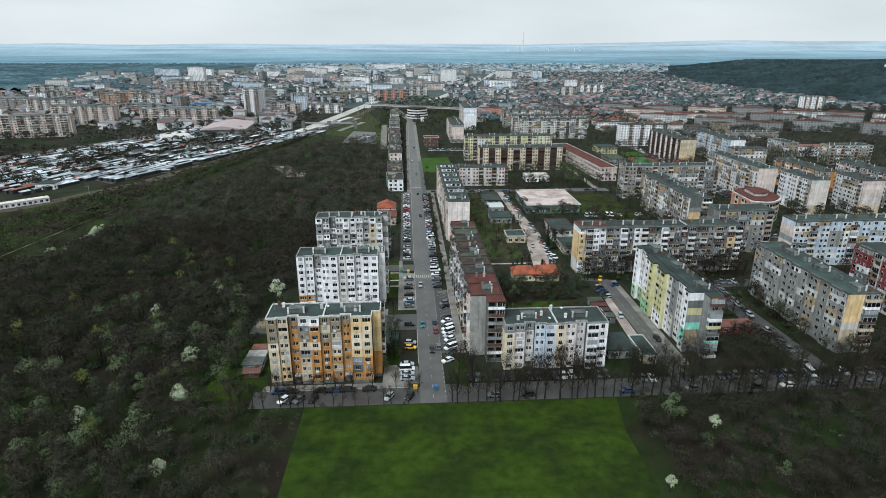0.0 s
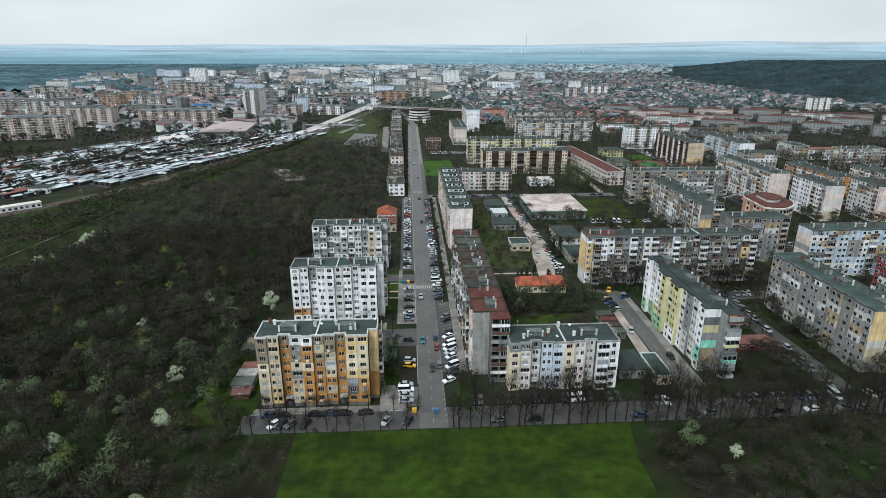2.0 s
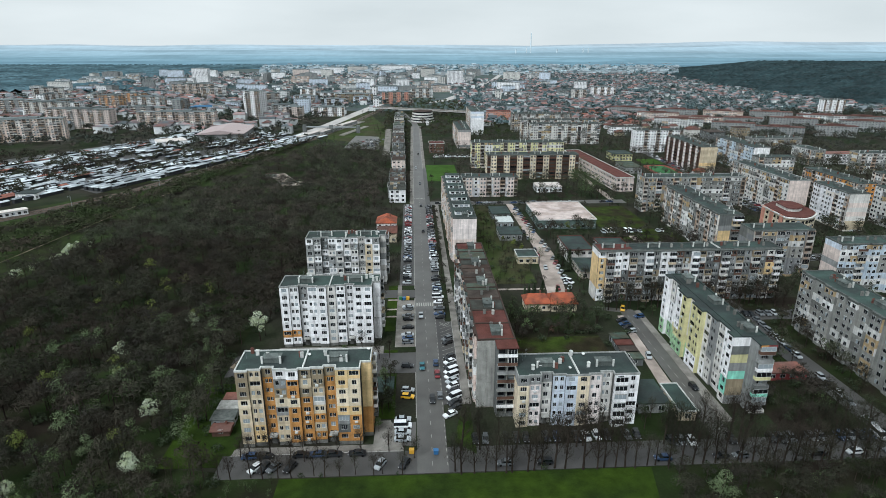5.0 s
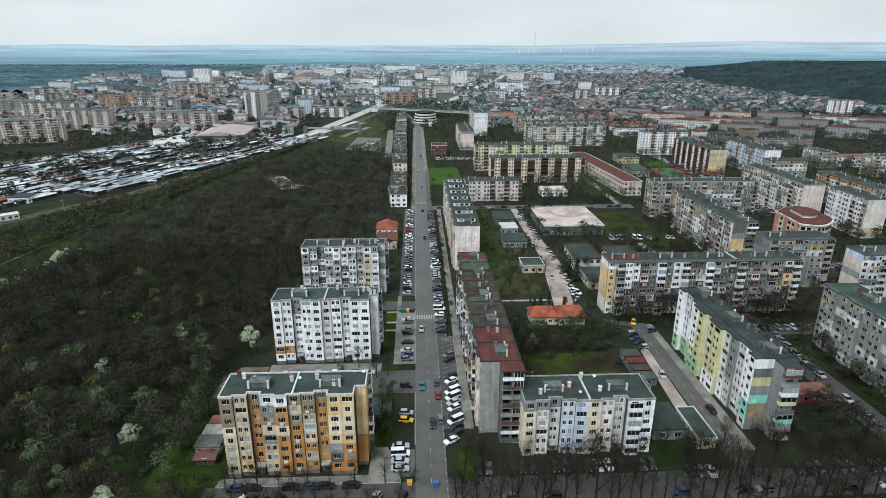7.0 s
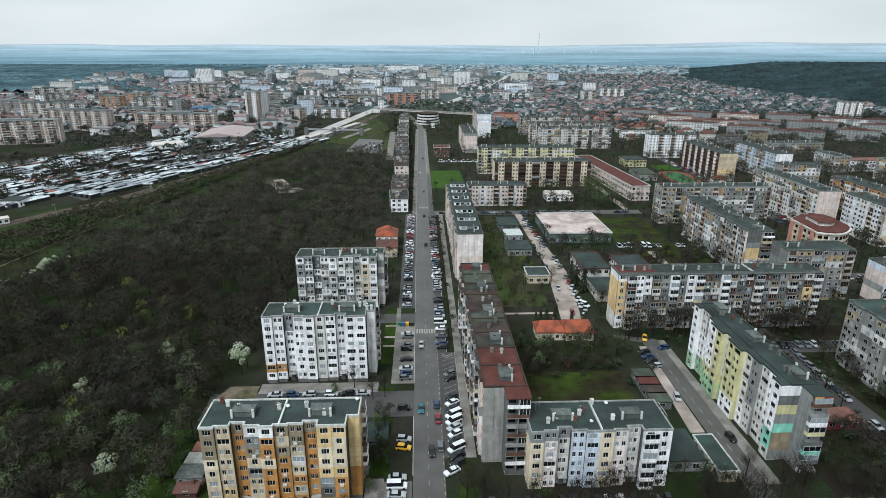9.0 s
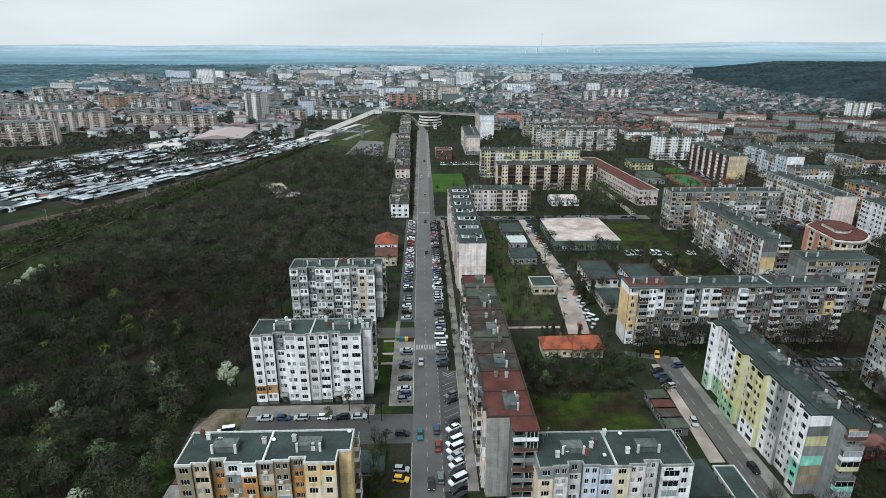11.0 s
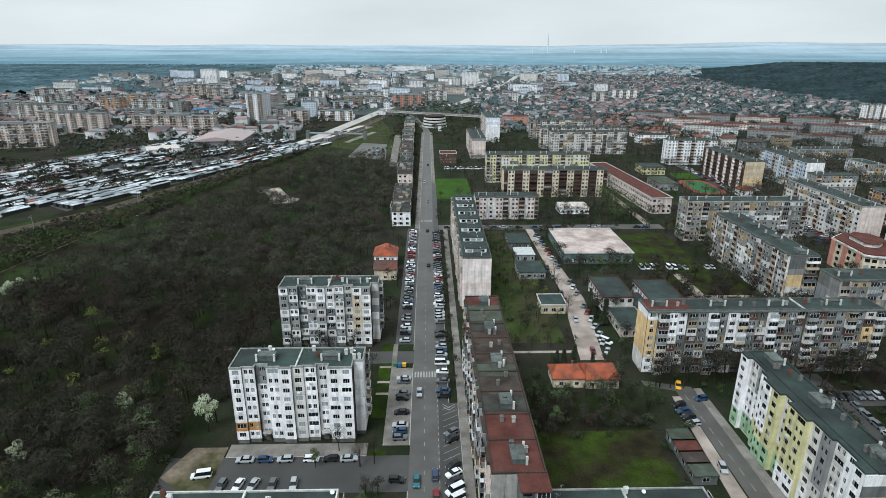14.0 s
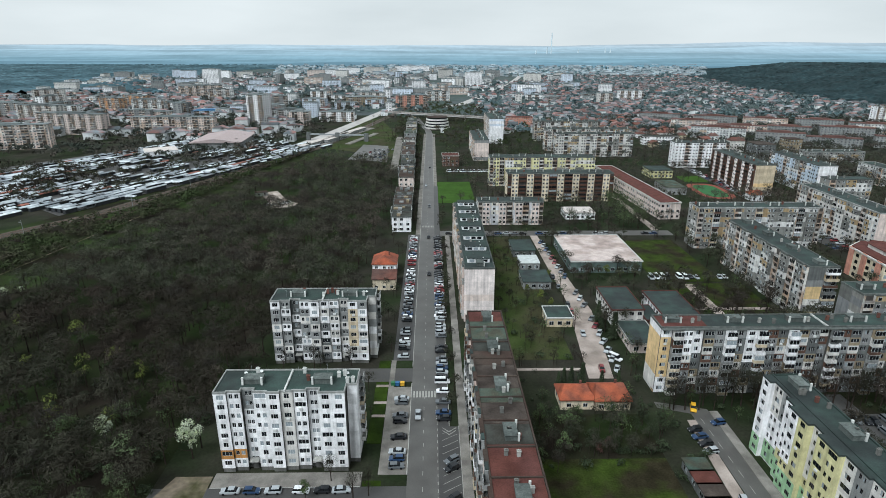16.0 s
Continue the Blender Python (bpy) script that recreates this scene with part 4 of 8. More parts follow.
FELT_GREY = mat("roof_felt_worn", "#4c4540", 0.92, 0.35, 0.3, 3.0, 0.1, other="#3c3632", mix_scale=0.2, bump=0.3)
FELT_DARK = mat("roof_felt_dark", "#3f413d", 0.92, 0.35, 0.3, 3.0, 0.1, other="#34332f", mix_scale=0.2, bump=0.3)
FELT_MOSS = mat("roof_felt_moss", "#46544c", 0.92, 0.35, 0.3, 3.0, 0.1, other="#494a40", mix_scale=0.25, bump=0.3)
# long block along the main street, with the south end in two steps
long_block = plain_block(15.3, 170.2, 25.8, 254.0, 8, "pinkish", "long weathered eight-storey panel block with patched felt roof", BITUMEN_BROWN, "W", 51, near=True, rim_mat=BITUMEN_BROWN, depth=0.6, stacks=True)
part("roof_patch", Mesh().box(14.7, 170.5, 21.62, 24.6, 190, 21.7), BITUMEN_RED, None).name
ob = bpy.data.objects["roof_patch"]
ob.parent = long_block
ob.matrix_parent_inverse = long_block.matrix_basis.inverted() @ Matrix.Translation((0.9, 0, 0))
for ya, yb, m in ((190.2, 197, FELT_DARK), (197.2, 205, FELT_GREY), (205.2, 211, FELT_MOSS), (211.2, 222, FELT_GREY), (222.2, 229, BITUMEN_BROWN), (229.2, 236, FELT_DARK), (236.2, 247, FELT_MOSS), (247.2, 253.6, BITUMEN_RED)):
    q = part("roof_patch", Mesh().box(14.7, ya, 21.62, 24.6, yb, 21.68), m, long_block)
    q.matrix_parent_inverse = long_block.matrix_basis.inverted() @ Matrix.Translation((0.9, 0, 0))
for i in range(8):
    yy = 180 + i * 9
    q = part("roof_upstand", Mesh().box(14.5, yy, 21.5, 24.8, yy + 0.35, 22.0), BITUMEN_BROWN, long_block)
    q.matrix_parent_inverse = long_block.matrix_basis.inverted() @ Matrix.Translation((0.9, 0, 0))
    q = part("light_shaft", Mesh().box(13.7, yy + 2, 0, 14.4, yy + 4.5, 21.9).box(13.7, yy + 2.2, 21.9, 14.4, yy + 4.3, 22.2, 1), [FACADE["grey"], BITUMEN], long_block, "grey projecting stair bay")
    q.matrix_parent_inverse = long_block.matrix_basis.inverted() @ Matrix.Translation((0.9, 0, 0))


def long_block_end():
    """The south end: a blank panel wall and a stack of balconies that steps forward."""
    inv = long_block.matrix_basis.inverted() @ Matrix.Translation((0.9, 0, 0))
    for s in range(8):
        z = 0.3 + s * FH
        q = part("end_panel", Mesh().box(14.35, 170.0, z + 0.02, 16.95, 170.2, z + FH - 0.02), CONCRETE, long_block)
        q.matrix_parent_inverse = inv
        q = part("end_panel", Mesh().box(17.0, 170.0, z + 0.02, 19.35, 170.2, z + FH - 0.02), CONCRETE, long_block)
        q.matrix_parent_inverse = inv
    q = part("end_wing", Mesh().box(19.4, 166.4, 0, 24.9, 170.2, 21.5).box(19.2, 165.0, 21.5, 25.1, 170.2, 21.75, 1), [FACADE["darkgrey"], BITUMEN_RED], long_block, "projecting wing of balconies")
    q.matrix_parent_inverse = inv
    rnd = random.Random(5)
    cols = "white brown grey brown grey brown white darkgrey".split()
    for s in range(8):
        z = 0.3 + s * FH
        b = Mesh()
        b.box(19.5, 165.2, z - 0.1, 24.9, 166.4, z + 0.05, 1).box(19.5, 165.2, z + 0.05, 24.9, 165.3, z + 1.0)
        b.box(22.1, 165.3, z + 0.05, 22.25, 166.4, z + 2.55, 1)
        if s in (6, 7, 3):
            b.box(22.3, 165.22, z + 1.0, 24.8, 165.28, z + 2.4, 2)
            for k in range(4):
                b.box(22.3 + k * 0.8, 165.18, z + 1.0, 22.38 + k * 0.8, 165.3, z + 2.4, 3)
        q = part("balcony", b, [FACADE[cols[7 - s]], CONCRETE, GLASS, WHITE_FRAME], long_block, "deep balcony with patched parapet")
        q.matrix_parent_inverse = inv
        b = Mesh()
        for k in range(2):
            b.box(19.9 + k * 2.7, 166.36, z + 0.8, 21.6 + k * 2.7, 166.42, z + 2.2)
        q = part("window", b, GLASS, long_block)
        q.matrix_parent_inverse = inv


long_block_end()
take([(28, 176), (64, 176), (64, 202), (28, 202)])

plain_block(16.6, 291.0, 27.8, 388.0, 8, "pinkish", "long pale panel block with a blank end wall and roof boxes", BITUMEN, "W", 52, end="rosewhite rosewhite rosewhite rosewhite pinkish rosewhite rosewhite pinkish")
striped = plain_block(89.6, 168.6, 96.4, 216.0, 8, "grey", "eight-storey block in white, lemon and mint with a striped end", BITUMEN, "WS", 53, near=True, own=("W", "S"), rim_mat=BITUMEN)


def striped_faces():
    """Stepped west face, bay by bay, and the striped south end."""
    cx, cy = 93.0, 192.3
    x, y0, y1 = 87.4 - cx, 168.6 - cy, 216.0 - cy
    bays, k = [], 0
    jog = [0.0, 1.3, 1.3, 0.0, -1.2, -1.2, 0.2, -1.2, -1.2, 0.2, 0.2, 1.0, 1.0, -0.3]
    kinds = "WDSWDWSWDWSDDW"
    w = (y1 - y0) / len(jog)
    for q, kd in zip(jog, kinds):
        bays.append((w, q, kd))

    def paint(i, s):
        if i < 3:
            return ["white", "offwhite", "grey"][i] if s < 3 else ("white" if s < 6 else "green")
        if i < 7:
            return ["white", "white", "lemon", "offwhite"][i - 3] if s < 5 else ("lemon" if s == 5 else "green")
        if i < 10:
            return ["lemon", "lemon", "offwhite"][i - 7] if s < 6 else "white"
        return ["grey", "offwhite", "white", "white"][i - 10] if s < 5 else ("aqua" if i == 13 and s < 7 else "offwhite")

    for i, (bw, q, kd) in enumerate(bays):
        yb = y1 - i * w
        part("bay", Mesh().box(x + q + 0.12, yb - w + 0.01, -0.1, x + 2.2, yb - 0.01, 21.48).box(x + q - 0.05, yb - w, 21.4, x + 2.0, yb, 21.85, 1), [FACADE[paint(i, 4)], BITUMEN], striped)
    facade_run(striped, x, y1, -90, bays, 8, 0.3, paint, 91, 0.35, False)
    end = ["white", "darkgrey", "lemon", "grey", "aqua", "aqua", "tan", "tan"]
    facade_run(striped, x - 0.3, y0 - 0.25, 0, [(2.6, 0.0, "P"), (2.4, 0.0, "P")], 8, 0.3, lambda i, s: ["white", "darkgrey", "lemon" if i else "lemon", "grey", "aqua", "tan", "tan", "grey"][s], 92)
    part("end_wing", Mesh().box(x + 4.6, y0 - 4.0, -0.1, x + 9.0, y0, 21.5).box(x + 4.5, y0 - 5.3, 21.5, x + 9.1, y0, 21.8, 1), [FACADE["grey"], BITUMEN], striped, "projecting wing of balconies")
    part("fascia", Mesh().box(x + 4.5, y0 - 5.36, 21.05, x + 6.6, y0 - 5.3, 21.75).box(x + 6.6, y0 - 5.36, 21.05, x + 9.1, y0 - 5.3, 21.75, 1), [FACADE["orange"], FACADE["wine"]], striped, "orange and red fascia board")
    cols = "brown grey white lemon darkgrey aqua grey offwhite".split()
    for s in range(8):
        base = pose(x + 4.6, y0 - 4.0, 0.3 + (7 - s) * FH)
        part("panel", panel_mesh("W", 4.4), FACADE["grey"], striped, at=base @ pose(0, -0.25, 0))
        for a, c, lo, hi in OPENINGS["W"](4.4):
            add_window(striped, base @ pose(0, -0.25, 0), a, lo, c - a, hi - lo, False)
        balcony(striped, base @ pose(0, -0.25, 0), 4.4, FACADE[cols[s]], s % 3 != 1, 1.2)


striped_faces()
plain_block(138.5, 164.5, 149.5, 217.0, 8, "grey", "eight-storey grey panel block with a yellow end wall", BITUMEN_GREEN, "WS", 54, end="yellow yellow yellow yellow offwhite sand sand grey", balconies=2, near=True)
wide = plain_block(71.5, 242.2, 146.0, 250.6, 8, "grey", "long eight-storey grey and white panel block with balconies", BITUMEN, "S", 55, end="white yellow yellow yellow yellow yellow offwhite offwhite", near=True, own=("S",), rim_mat=RIM_DARK)


def wide_front():
    hx, hy = 37.25, 4.2
    kinds = "WGDWVDGNWBDWGVDWBDVWGDWB"
    w = 2 * hx / len(kinds)
    rnd = random.Random(31)
    bays = [(w, 0.9 if k in "WN" and i % 3 == 0 else 0.25 if i % 2 else 0.0, k) for i, k in enumerate(kinds)]

    def paint(i, s):
        if i == 0:
            return "yellow" if 0 < s < 6 else "white"
        if i in (1, 23) and s in (4, 5, 6):
            return "cream"
        if i in (22, 23) and s in (2, 3):
            return "yellow"
        if (s < 3 and i in (2, 3, 6)) or (s < 4 and i in (8, 9, 12)):
            return "white"
        return ["grey", "brown", "tan", "darkgrey", "grey", "offwhite", "darkgrey"][(i * 5 + s * 3) % 7]

    facade_run(wide, -hx, -hy - 1.45, 0, bays, 8, 0.3, paint, 95, 0.3, False)
    part("core", Mesh().box(-hx + 0.02, -hy - 0.35, -0.1, hx - 0.02, -hy + 0.3, 21.4), CORE, wide)
    part("eave", Mesh().box(-hx - 0.05, -hy - 1.55, 21.5, hx + 0.05, -hy - 0.1, 21.75), RIM_DARK, wide)
    part("roof_patch", Mesh().box(-hx + 0.3, -hy + 0.3, 21.6, -hx + 14, hy - 0.3, 21.66), BITUMEN_RED, wide)
    part("roof_patch", Mesh().box(hx - 25, -hy + 0.3, 21.6, hx - 0.3, hy - 0.3, 21.66), BITUMEN_GREEN, wide)
    part("roof_divider", Mesh().box(hx - 25.3, -hy, 21.5, hx - 25, hy, 22.1), PARAPET, wide)


wide_front()
plain_block(174.0, 245.5, 262.0, 255.5, 8, "blueish", "long pale blue panel block with a pinkish end wall", BITUMEN_GREEN, "S", 56, end="blueish pinkish pinkish grey pinkish pinkish brown sand", balconies=1, near=True)
plain_block(179.0, 190.0, 190.0, 214.0, 8, "wine", "dark red and white panel block", BITUMEN, "WS", 57, balconies=0)
plain_block(141.0, 376.0, 206.0, 387.0, 8, "grey", "patched grey eight-storey panel block", BITUMEN, "SW", 58, balconies=1)
plain_block(146.0, 291.0, 157.5, 354.0, 8, "grey", "grey panel block with a yellow striped end", BITUMEN, "WS", 59, end="darkgrey darkgrey grey yellow yellow offwhite grey sand", balconies=2)
plain_block(148.0, 265.5, 176.0, 276.5, 8, "darkgrey", "grey panel block behind a longer one", BITUMEN_GREEN, "S", 60, balconies=1)
plain_block(232.0, 490.0, 246.0, 555.0, 8, "offwhite", "panel block in white and dark red with a beige end", BITUMEN, "WS", 61, bay_paint="rosewhite", loggia="brown", end="sand sand sand sand sand yellow sand offwhite")
plain_block(227.0, 364.5, 240.0, 431.0, 8, "offwhite", "patched pale panel block with a pinkish end wall", BITUMEN, "WS", 62, end="pinkish pinkish pinkish pinkish pinkish pinkish sand sand")
plain_block(272.0, 366.0, 284.0, 418.0, 7, "orange", "orange and cream panel block", BITUMEN_GREEN, "WS", 63)
plain_block(240.0, 330.0, 251.5, 361.0, 8, "white", "white panel block with a blank pale end", BITUMEN, "WS", 64, end="offwhite offwhite pinkish offwhite pinkish offwhite sand sand")
plain_block(270.0, 326.0, 283.0, 350.0, 8, "offwhite", "patched white panel block with pinkish end", BITUMEN, "WS", 65, end="pinkish pinkish pinkish pinkish offwhite pinkish sand sand")
plain_block(300.0, 280.0, 360.0, 291.0, 8, "blueish", "pale blue and grey panel block", BITUMEN, "SW", 66)
plain_block(300.0, 330.0, 312.0, 390.0, 8, "grey", "grey panel block among bare trees", BITUMEN, "WS", 67)
plain_block(320.0, 360.0, 380.0, 371.0, 7, "offwhite", "pale panel block among bare trees", BITUMEN, "SW", 68)
plain_block(55.5, 475.0, 127.5, 487.0, 7, "cream", "long brown and cream panel block with deep balconies", BITUMEN, "SW", 69, patch=False, bay_paint="cream", loggia="brown")
plain_block(48.0, 521.0, 127.0, 533.0, 8, "lemon", "long pale lemon panel block behind a lawn", BITUMEN_GREEN, "SW", 70, balconies=0)
plain_block(31.5, 419.5, 70.0, 431.0, 5, "white", "five-storey white block with pinkish stair bays", BITUMEN, "SW", 71, bay_paint="pinkish")
plain_block(119.0, 744.0, 192.0, 756.0, 8, "grey", "long grey panel block behind trees", BITUMEN, "SW", 72)
plain_block(119.0, 680.0, 206.0, 691.0, 8, "offwhite", "long pale grey panel block", BITUMEN, "SW", 73)
plain_block(123.0, 646.0, 197.0, 657.0, 8, "offwhite", "long pale grey panel block with balconies", BITUMEN, "SW", 74, balconies=1)
plain_block(67.0, 722.0, 82.0, 782.0, 10, "white", "tall white slab block with a pale blue side", BITUMEN_GREEN, "WS", 75, end="blueish white blueish white white white white white white white")
plain_block(44.0, 624.0, 57.0, 690.0, 7, "pinkish", "pinkish grey slab block beside the boulevard", BITUMEN, "WS", 76, end="grey pinkish pinkish pinkish pinkish pinkish grey")
plain_block(216.0, 592.0, 263.0, 604.0, 8, "white", "tall bright white apartment block", BITUMEN, "SW", 77, patch=False)
plain_block(364.0, 484.0, 402.0, 498.0, 6, "grey", "grey office block with a flat roof", BITUMEN, "SW", 78)
plain_block(616.0, 895.0, 648.0, 908.0, 9, "white", "white high-rise at the foot of the wooded hill", BITUMEN, "SW", 79, patch=False)
plain_block(343.0, 606.0, 395.0, 620.0, 4, "grey", "low grey panel block among bare trees", BITUMEN, "SW", 80)
plain_block(345.0, 518.0, 358.0, 545.0, 5, "grey", "grey five-storey block with a dark roof", BITUMEN_GREEN, "SW", 83)
plain_block(253.0, 443.0, 281.0, 452.0, 8, "grey", "grey panel block among bare trees", BITUMEN, "SW", 81)
plain_block(275.0, 487.0, 288.0, 548.0, 8, "blueish", "pale blue and grey panel block with a white end", BITUMEN, "WS", 82, end="white white white white white pinkish white white")


# ---------- low buildings ----------
def low_building(x0, y0, x1, y1, h, wall, roof, label, category="building", rim=None, floors=1, turn=0.0, name="low_building"):
    cx, cy = (x0 + x1) / 2, (y0 + y1) / 2
    hx, hy = (x1 - x0) / 2, (y1 - y0) / 2
    ob = thing(name, pose(cx, cy, 0, 0, 0, turn), label, category)
    take([(x0 - 1, y0 - 1), (x1 + 1, y0 - 1), (x1 + 1, y1 + 1), (x0 - 1, y1 + 1)])
    part("wall", Mesh().box(-hx, -hy, -0.2, hx, hy, h), FACADE[wall], ob)
    part("roof", Mesh().box(-hx - 0.3, -hy - 0.3, h, hx + 0.3, hy + 0.3, h + 0.25), roof, ob)
    if rim:
        b = Mesh()
        for q in ((-hx - 0.4, -hy - 0.4, hx + 0.4, -hy - 0.1), (-hx - 0.4, hy + 0.1, hx + 0.4, hy + 0.4), (-hx - 0.4, -hy - 0.1, -hx - 0.1, hy + 0.1), (hx + 0.1, -hy - 0.1, hx + 0.4, hy + 0.1)):
            b.box(q[0], q[1], h + 0.05, q[2], q[3], h + 0.5)
        part("roof_edge", b, rim, ob)
    row = Mesh()
    for s in range(floors):
        z = h / floors * s + 0.9
        row_windows(ob, "glazing", -hx, -hy, 0, 2 * hx, z, 3.0, 1.7, min(1.5, h / floors - 1.3), 0.1, s, into=row)
        row_windows(ob, "glazing", -hx, hy, -90, 2 * hy, z, 3.0, 1.7, min(1.5, h / floors - 1.3), 0.1, s + 9, into=row)
        row_windows(ob, "glazing", hx, -hy, 90, 2 * hy, z, 3.0, 1.7, min(1.5, h / floors - 1.3), 0.1, s + 5, into=row)
    if row.f:
        tagged(part("glazing", row, [WHITE_FRAME, GLASS], ob), kind="stuff")
    return ob


def house(x0, y0, x1, y1, h, rise, wall, roof, label, along="x", hip=0.0, chimneys=1):
    cx, cy = (x0 + x1) / 2, (y0 + y1) / 2
    hx, hy = (x1 - x0) / 2, (y1 - y0) / 2
    take([(x0 - 1, y0 - 1), (x1 + 1, y0 - 1), (x1 + 1, y1 + 1), (x0 - 1, y1 + 1)])
    ob = thing("house", pose(cx, cy, 0), label, "house", "houses")
    b = Mesh().box(-hx, -hy, -0.2, hx, hy, h - 0.25)
    if not hip:
        if along == "x":
            for x in (-hx, hx - 0.3):
                b.v += [(x, -hy, h - 0.25), (x, hy, h - 0.25), (x, 0, h + rise - 0.5), (x + 0.3, -hy, h - 0.25), (x + 0.3, hy, h - 0.25), (x + 0.3, 0, h + rise - 0.5)]
                q = len(b.v) - 6
                b.f += [(q, q + 2, q + 1), (q + 3, q + 4, q + 5), (q, q + 3, q + 5, q + 2), (q + 1, q + 2, q + 5, q + 4)]
                b.m += [0] * 4
        else:
            for y in (-hy, hy - 0.3):
                q = len(b.v)
                b.v += [(-hx, y, h - 0.25), (hx, y, h - 0.25), (0, y, h + rise - 0.5), (-hx, y + 0.3, h - 0.25), (hx, y + 0.3, h - 0.25), (0, y + 0.3, h + rise - 0.5)]
                b.f += [(q, q + 1, q + 2), (q + 3, q + 5, q + 4), (q, q + 2, q + 5, q + 3), (q + 1, q + 4, q + 5, q + 2)]
                b.m += [0] * 4
    part("wall", b, FACADE[wall], ob)
    part("roof", Mesh().gable(-hx, -hy, hx, hy, h, rise, along, 0.5, 0, hip), roof, ob)
    for s in range(max(1, int(h / 2.8))):
        row_windows(ob, "glazing", -hx, -hy, 0, 2 * hx, 0.9 + 2.8 * s, 3.2, 1.3, 1.2, 0, s)
        row_windows(ob, "glazing", -hx, hy, -90, 2 * hy, 0.9 + 2.8 * s, 3.2, 1.3, 1.2, 0, s + 4)
    for k in range(chimneys):
        part("chimney", Mesh().box(hx * 0.3 * (1 - 2 * k), 0.6, h, hx * 0.3 * (1 - 2 * k) + 0.6, 1.1, h + rise + 0.7), BRICK_RED, ob)
    return ob


house(41.5, 233.5, 51.0, 241.5, 3.4, 2.6, "cream", TILE_ORANGE, "low house with bright orange clay tile roof", hip=2.0)
house(51.4, 232.8, 61.5, 242.0, 3.4, 2.8, "cream", TILE_ORANGE, "cream cottage with orange clay tile roof and chimney", hip=1.5)
house(-22.5, 338.0, -11.8, 350.0, 6.0, 2.8, "white", TILE_ORANGE, "white two-storey house with bright orange tile roof", "y", hip=2.0)
house(-21.0, 322.0, -11.2, 333.0, 5.2, 2.4, "cream", TILE_RED, "cream house with red-brown tile roof", "x", hip=0.0)
house(-56.2, 160.2, -51.6, 163.2, 1.9, 0.5, "brown", TILE_RED, "small dark shed with rusty red roof")
low_building(-57.6, 164.2, -51.6, 168.4, 2.3, "grey", RIM_DARK, "low grey shed with sheet roof", "shed", name="shed")
low_building(-57.2, 169.2, -51.6, 172.8, 2.5, "grey", CONCRETE, "low shed with pale sheet roof", "shed", name="shed")
low_building(-56.8, 173.6, -51.4, 176.8, 2.6, "darkgrey", TILE_RED, "low shed with rusty sheet roof", "shed", name="shed")
low_building(69.0, 341.5, 102.0, 381.5, 5.2, "pine", mat("market_roof", "#b9aca6", 0.85, 0.25, 0.3, 2.0, 0, other="#9b8d86", mix_scale=0.12), "flat grey supermarket hall with pale roof", "shop", rim=PARAPET, name="supermarket")
low_building(72.0, 287.5, 84.0, 309.0, 6.0, "offwhite", BITUMEN, "two-storey kindergarten wing with dark flat roof", "school", rim=BITUMEN_RED, floors=2, name="school_wing")
low_building(89.5, 281.0, 103.0, 305.0, 6.0, "white", BITUMEN, "white school wing with dark flat roof edged red", "school", rim=BITUMEN_RED, floors=2, name="school_wing")
low_building(72.5, 266.0, 83.0, 283.5, 3.4, "pinkish", BITUMEN, "low school wing with dark flat roof", "school", rim=CONCRETE, name="school_wing")
low_building(84.2, 284.0, 89.3, 297.0, 3.4, "brown", BITUMEN, "low corridor joining two school wings", "school", rim=BITUMEN_RED, name="school_wing")
low_building(47.5, 286.0, 57.0, 296.0, 3.6, "sand", BITUMEN_GREEN, "small low workshop with green felt roof", "building", rim=PARAPET, name="workshop")
low_building(44.0, 322.0, 56.0, 336.0, 3.4, "grey", BITUMEN, "low shed among bushes", "building", name="workshop")
low_building(46.0, 345.0, 55.0, 356.0, 3.4, "grey", mat("pale_sheet", "#b7bdbb", 0.6, 0.2), "low hut with pale sheet roof", "building", name="workshop")
low_building(45.0, 363.0, 56.0, 380.0, 3.4, "darkgrey", BITUMEN, "low dark lock-up garages in a row", "garage", name="garage")
low_building(98.0, 196.0, 112.0, 206.0, 3.8, "offwhite", BITUMEN, "low white transformer house with dark roof", "building", name="workshop")
low_building(101.0, 180.0, 120.0, 186.0, 2.6, "wine", TILE_RED, "row of rusty red garages", "garage", name="garage")
low_building(-15.0, 178.0, -8.8, 186.0, 0.9, "grey", BITUMEN_GREEN, "low concrete cellar box with grass roof", "cellar", name="cellar")
for i in range(4):
    low_building(66.6, 204.2 - i * 4.45, 72.1, 208.6 - i * 4.45, 2.5, "darkgrey", [FELT_MOSS, BITUMEN_RED, FELT_GREY, FELT_MOSS][i], "small lock-up garage with patched felt roof", "garage", name="garage")
low_building(71.0, 161.0, 75.6, 174.5, 3.0, "sand", BITUMEN_GREEN, "low annex with felt roof beside the street", "building", rim=PARAPET, name="workshop")
low_building(61.0, 165.0, 69.5, 177.0, 3.2, "grey", BITUMEN, "dark-roofed annex behind a block", "building", name="workshop")
low_building(139.0, 430.0, 152.0, 548.0, 10.0, "pinkish", BITUMEN_RED, "long white school with dark red flat roof", "school", rim=PARAPET, floors=3, turn=4.0, name="school")
low_building(180.0, 548.0, 198.0, 568.0, 6.0, "lemon", BITUMEN, "low pale school annex building", "school", floors=2, name="school")
low_building(360.0, 524.0, 398.0, 538.0, 9.0, "white", TILE_RED, "white three-storey building with red roof", "building", floors=3)
low_building(14.0, 597.0, 28.5, 612.0, 9.0, "brown", BITUMEN_RED, "three-storey brown and white building", "building", floors=3, rim=PARAPET)
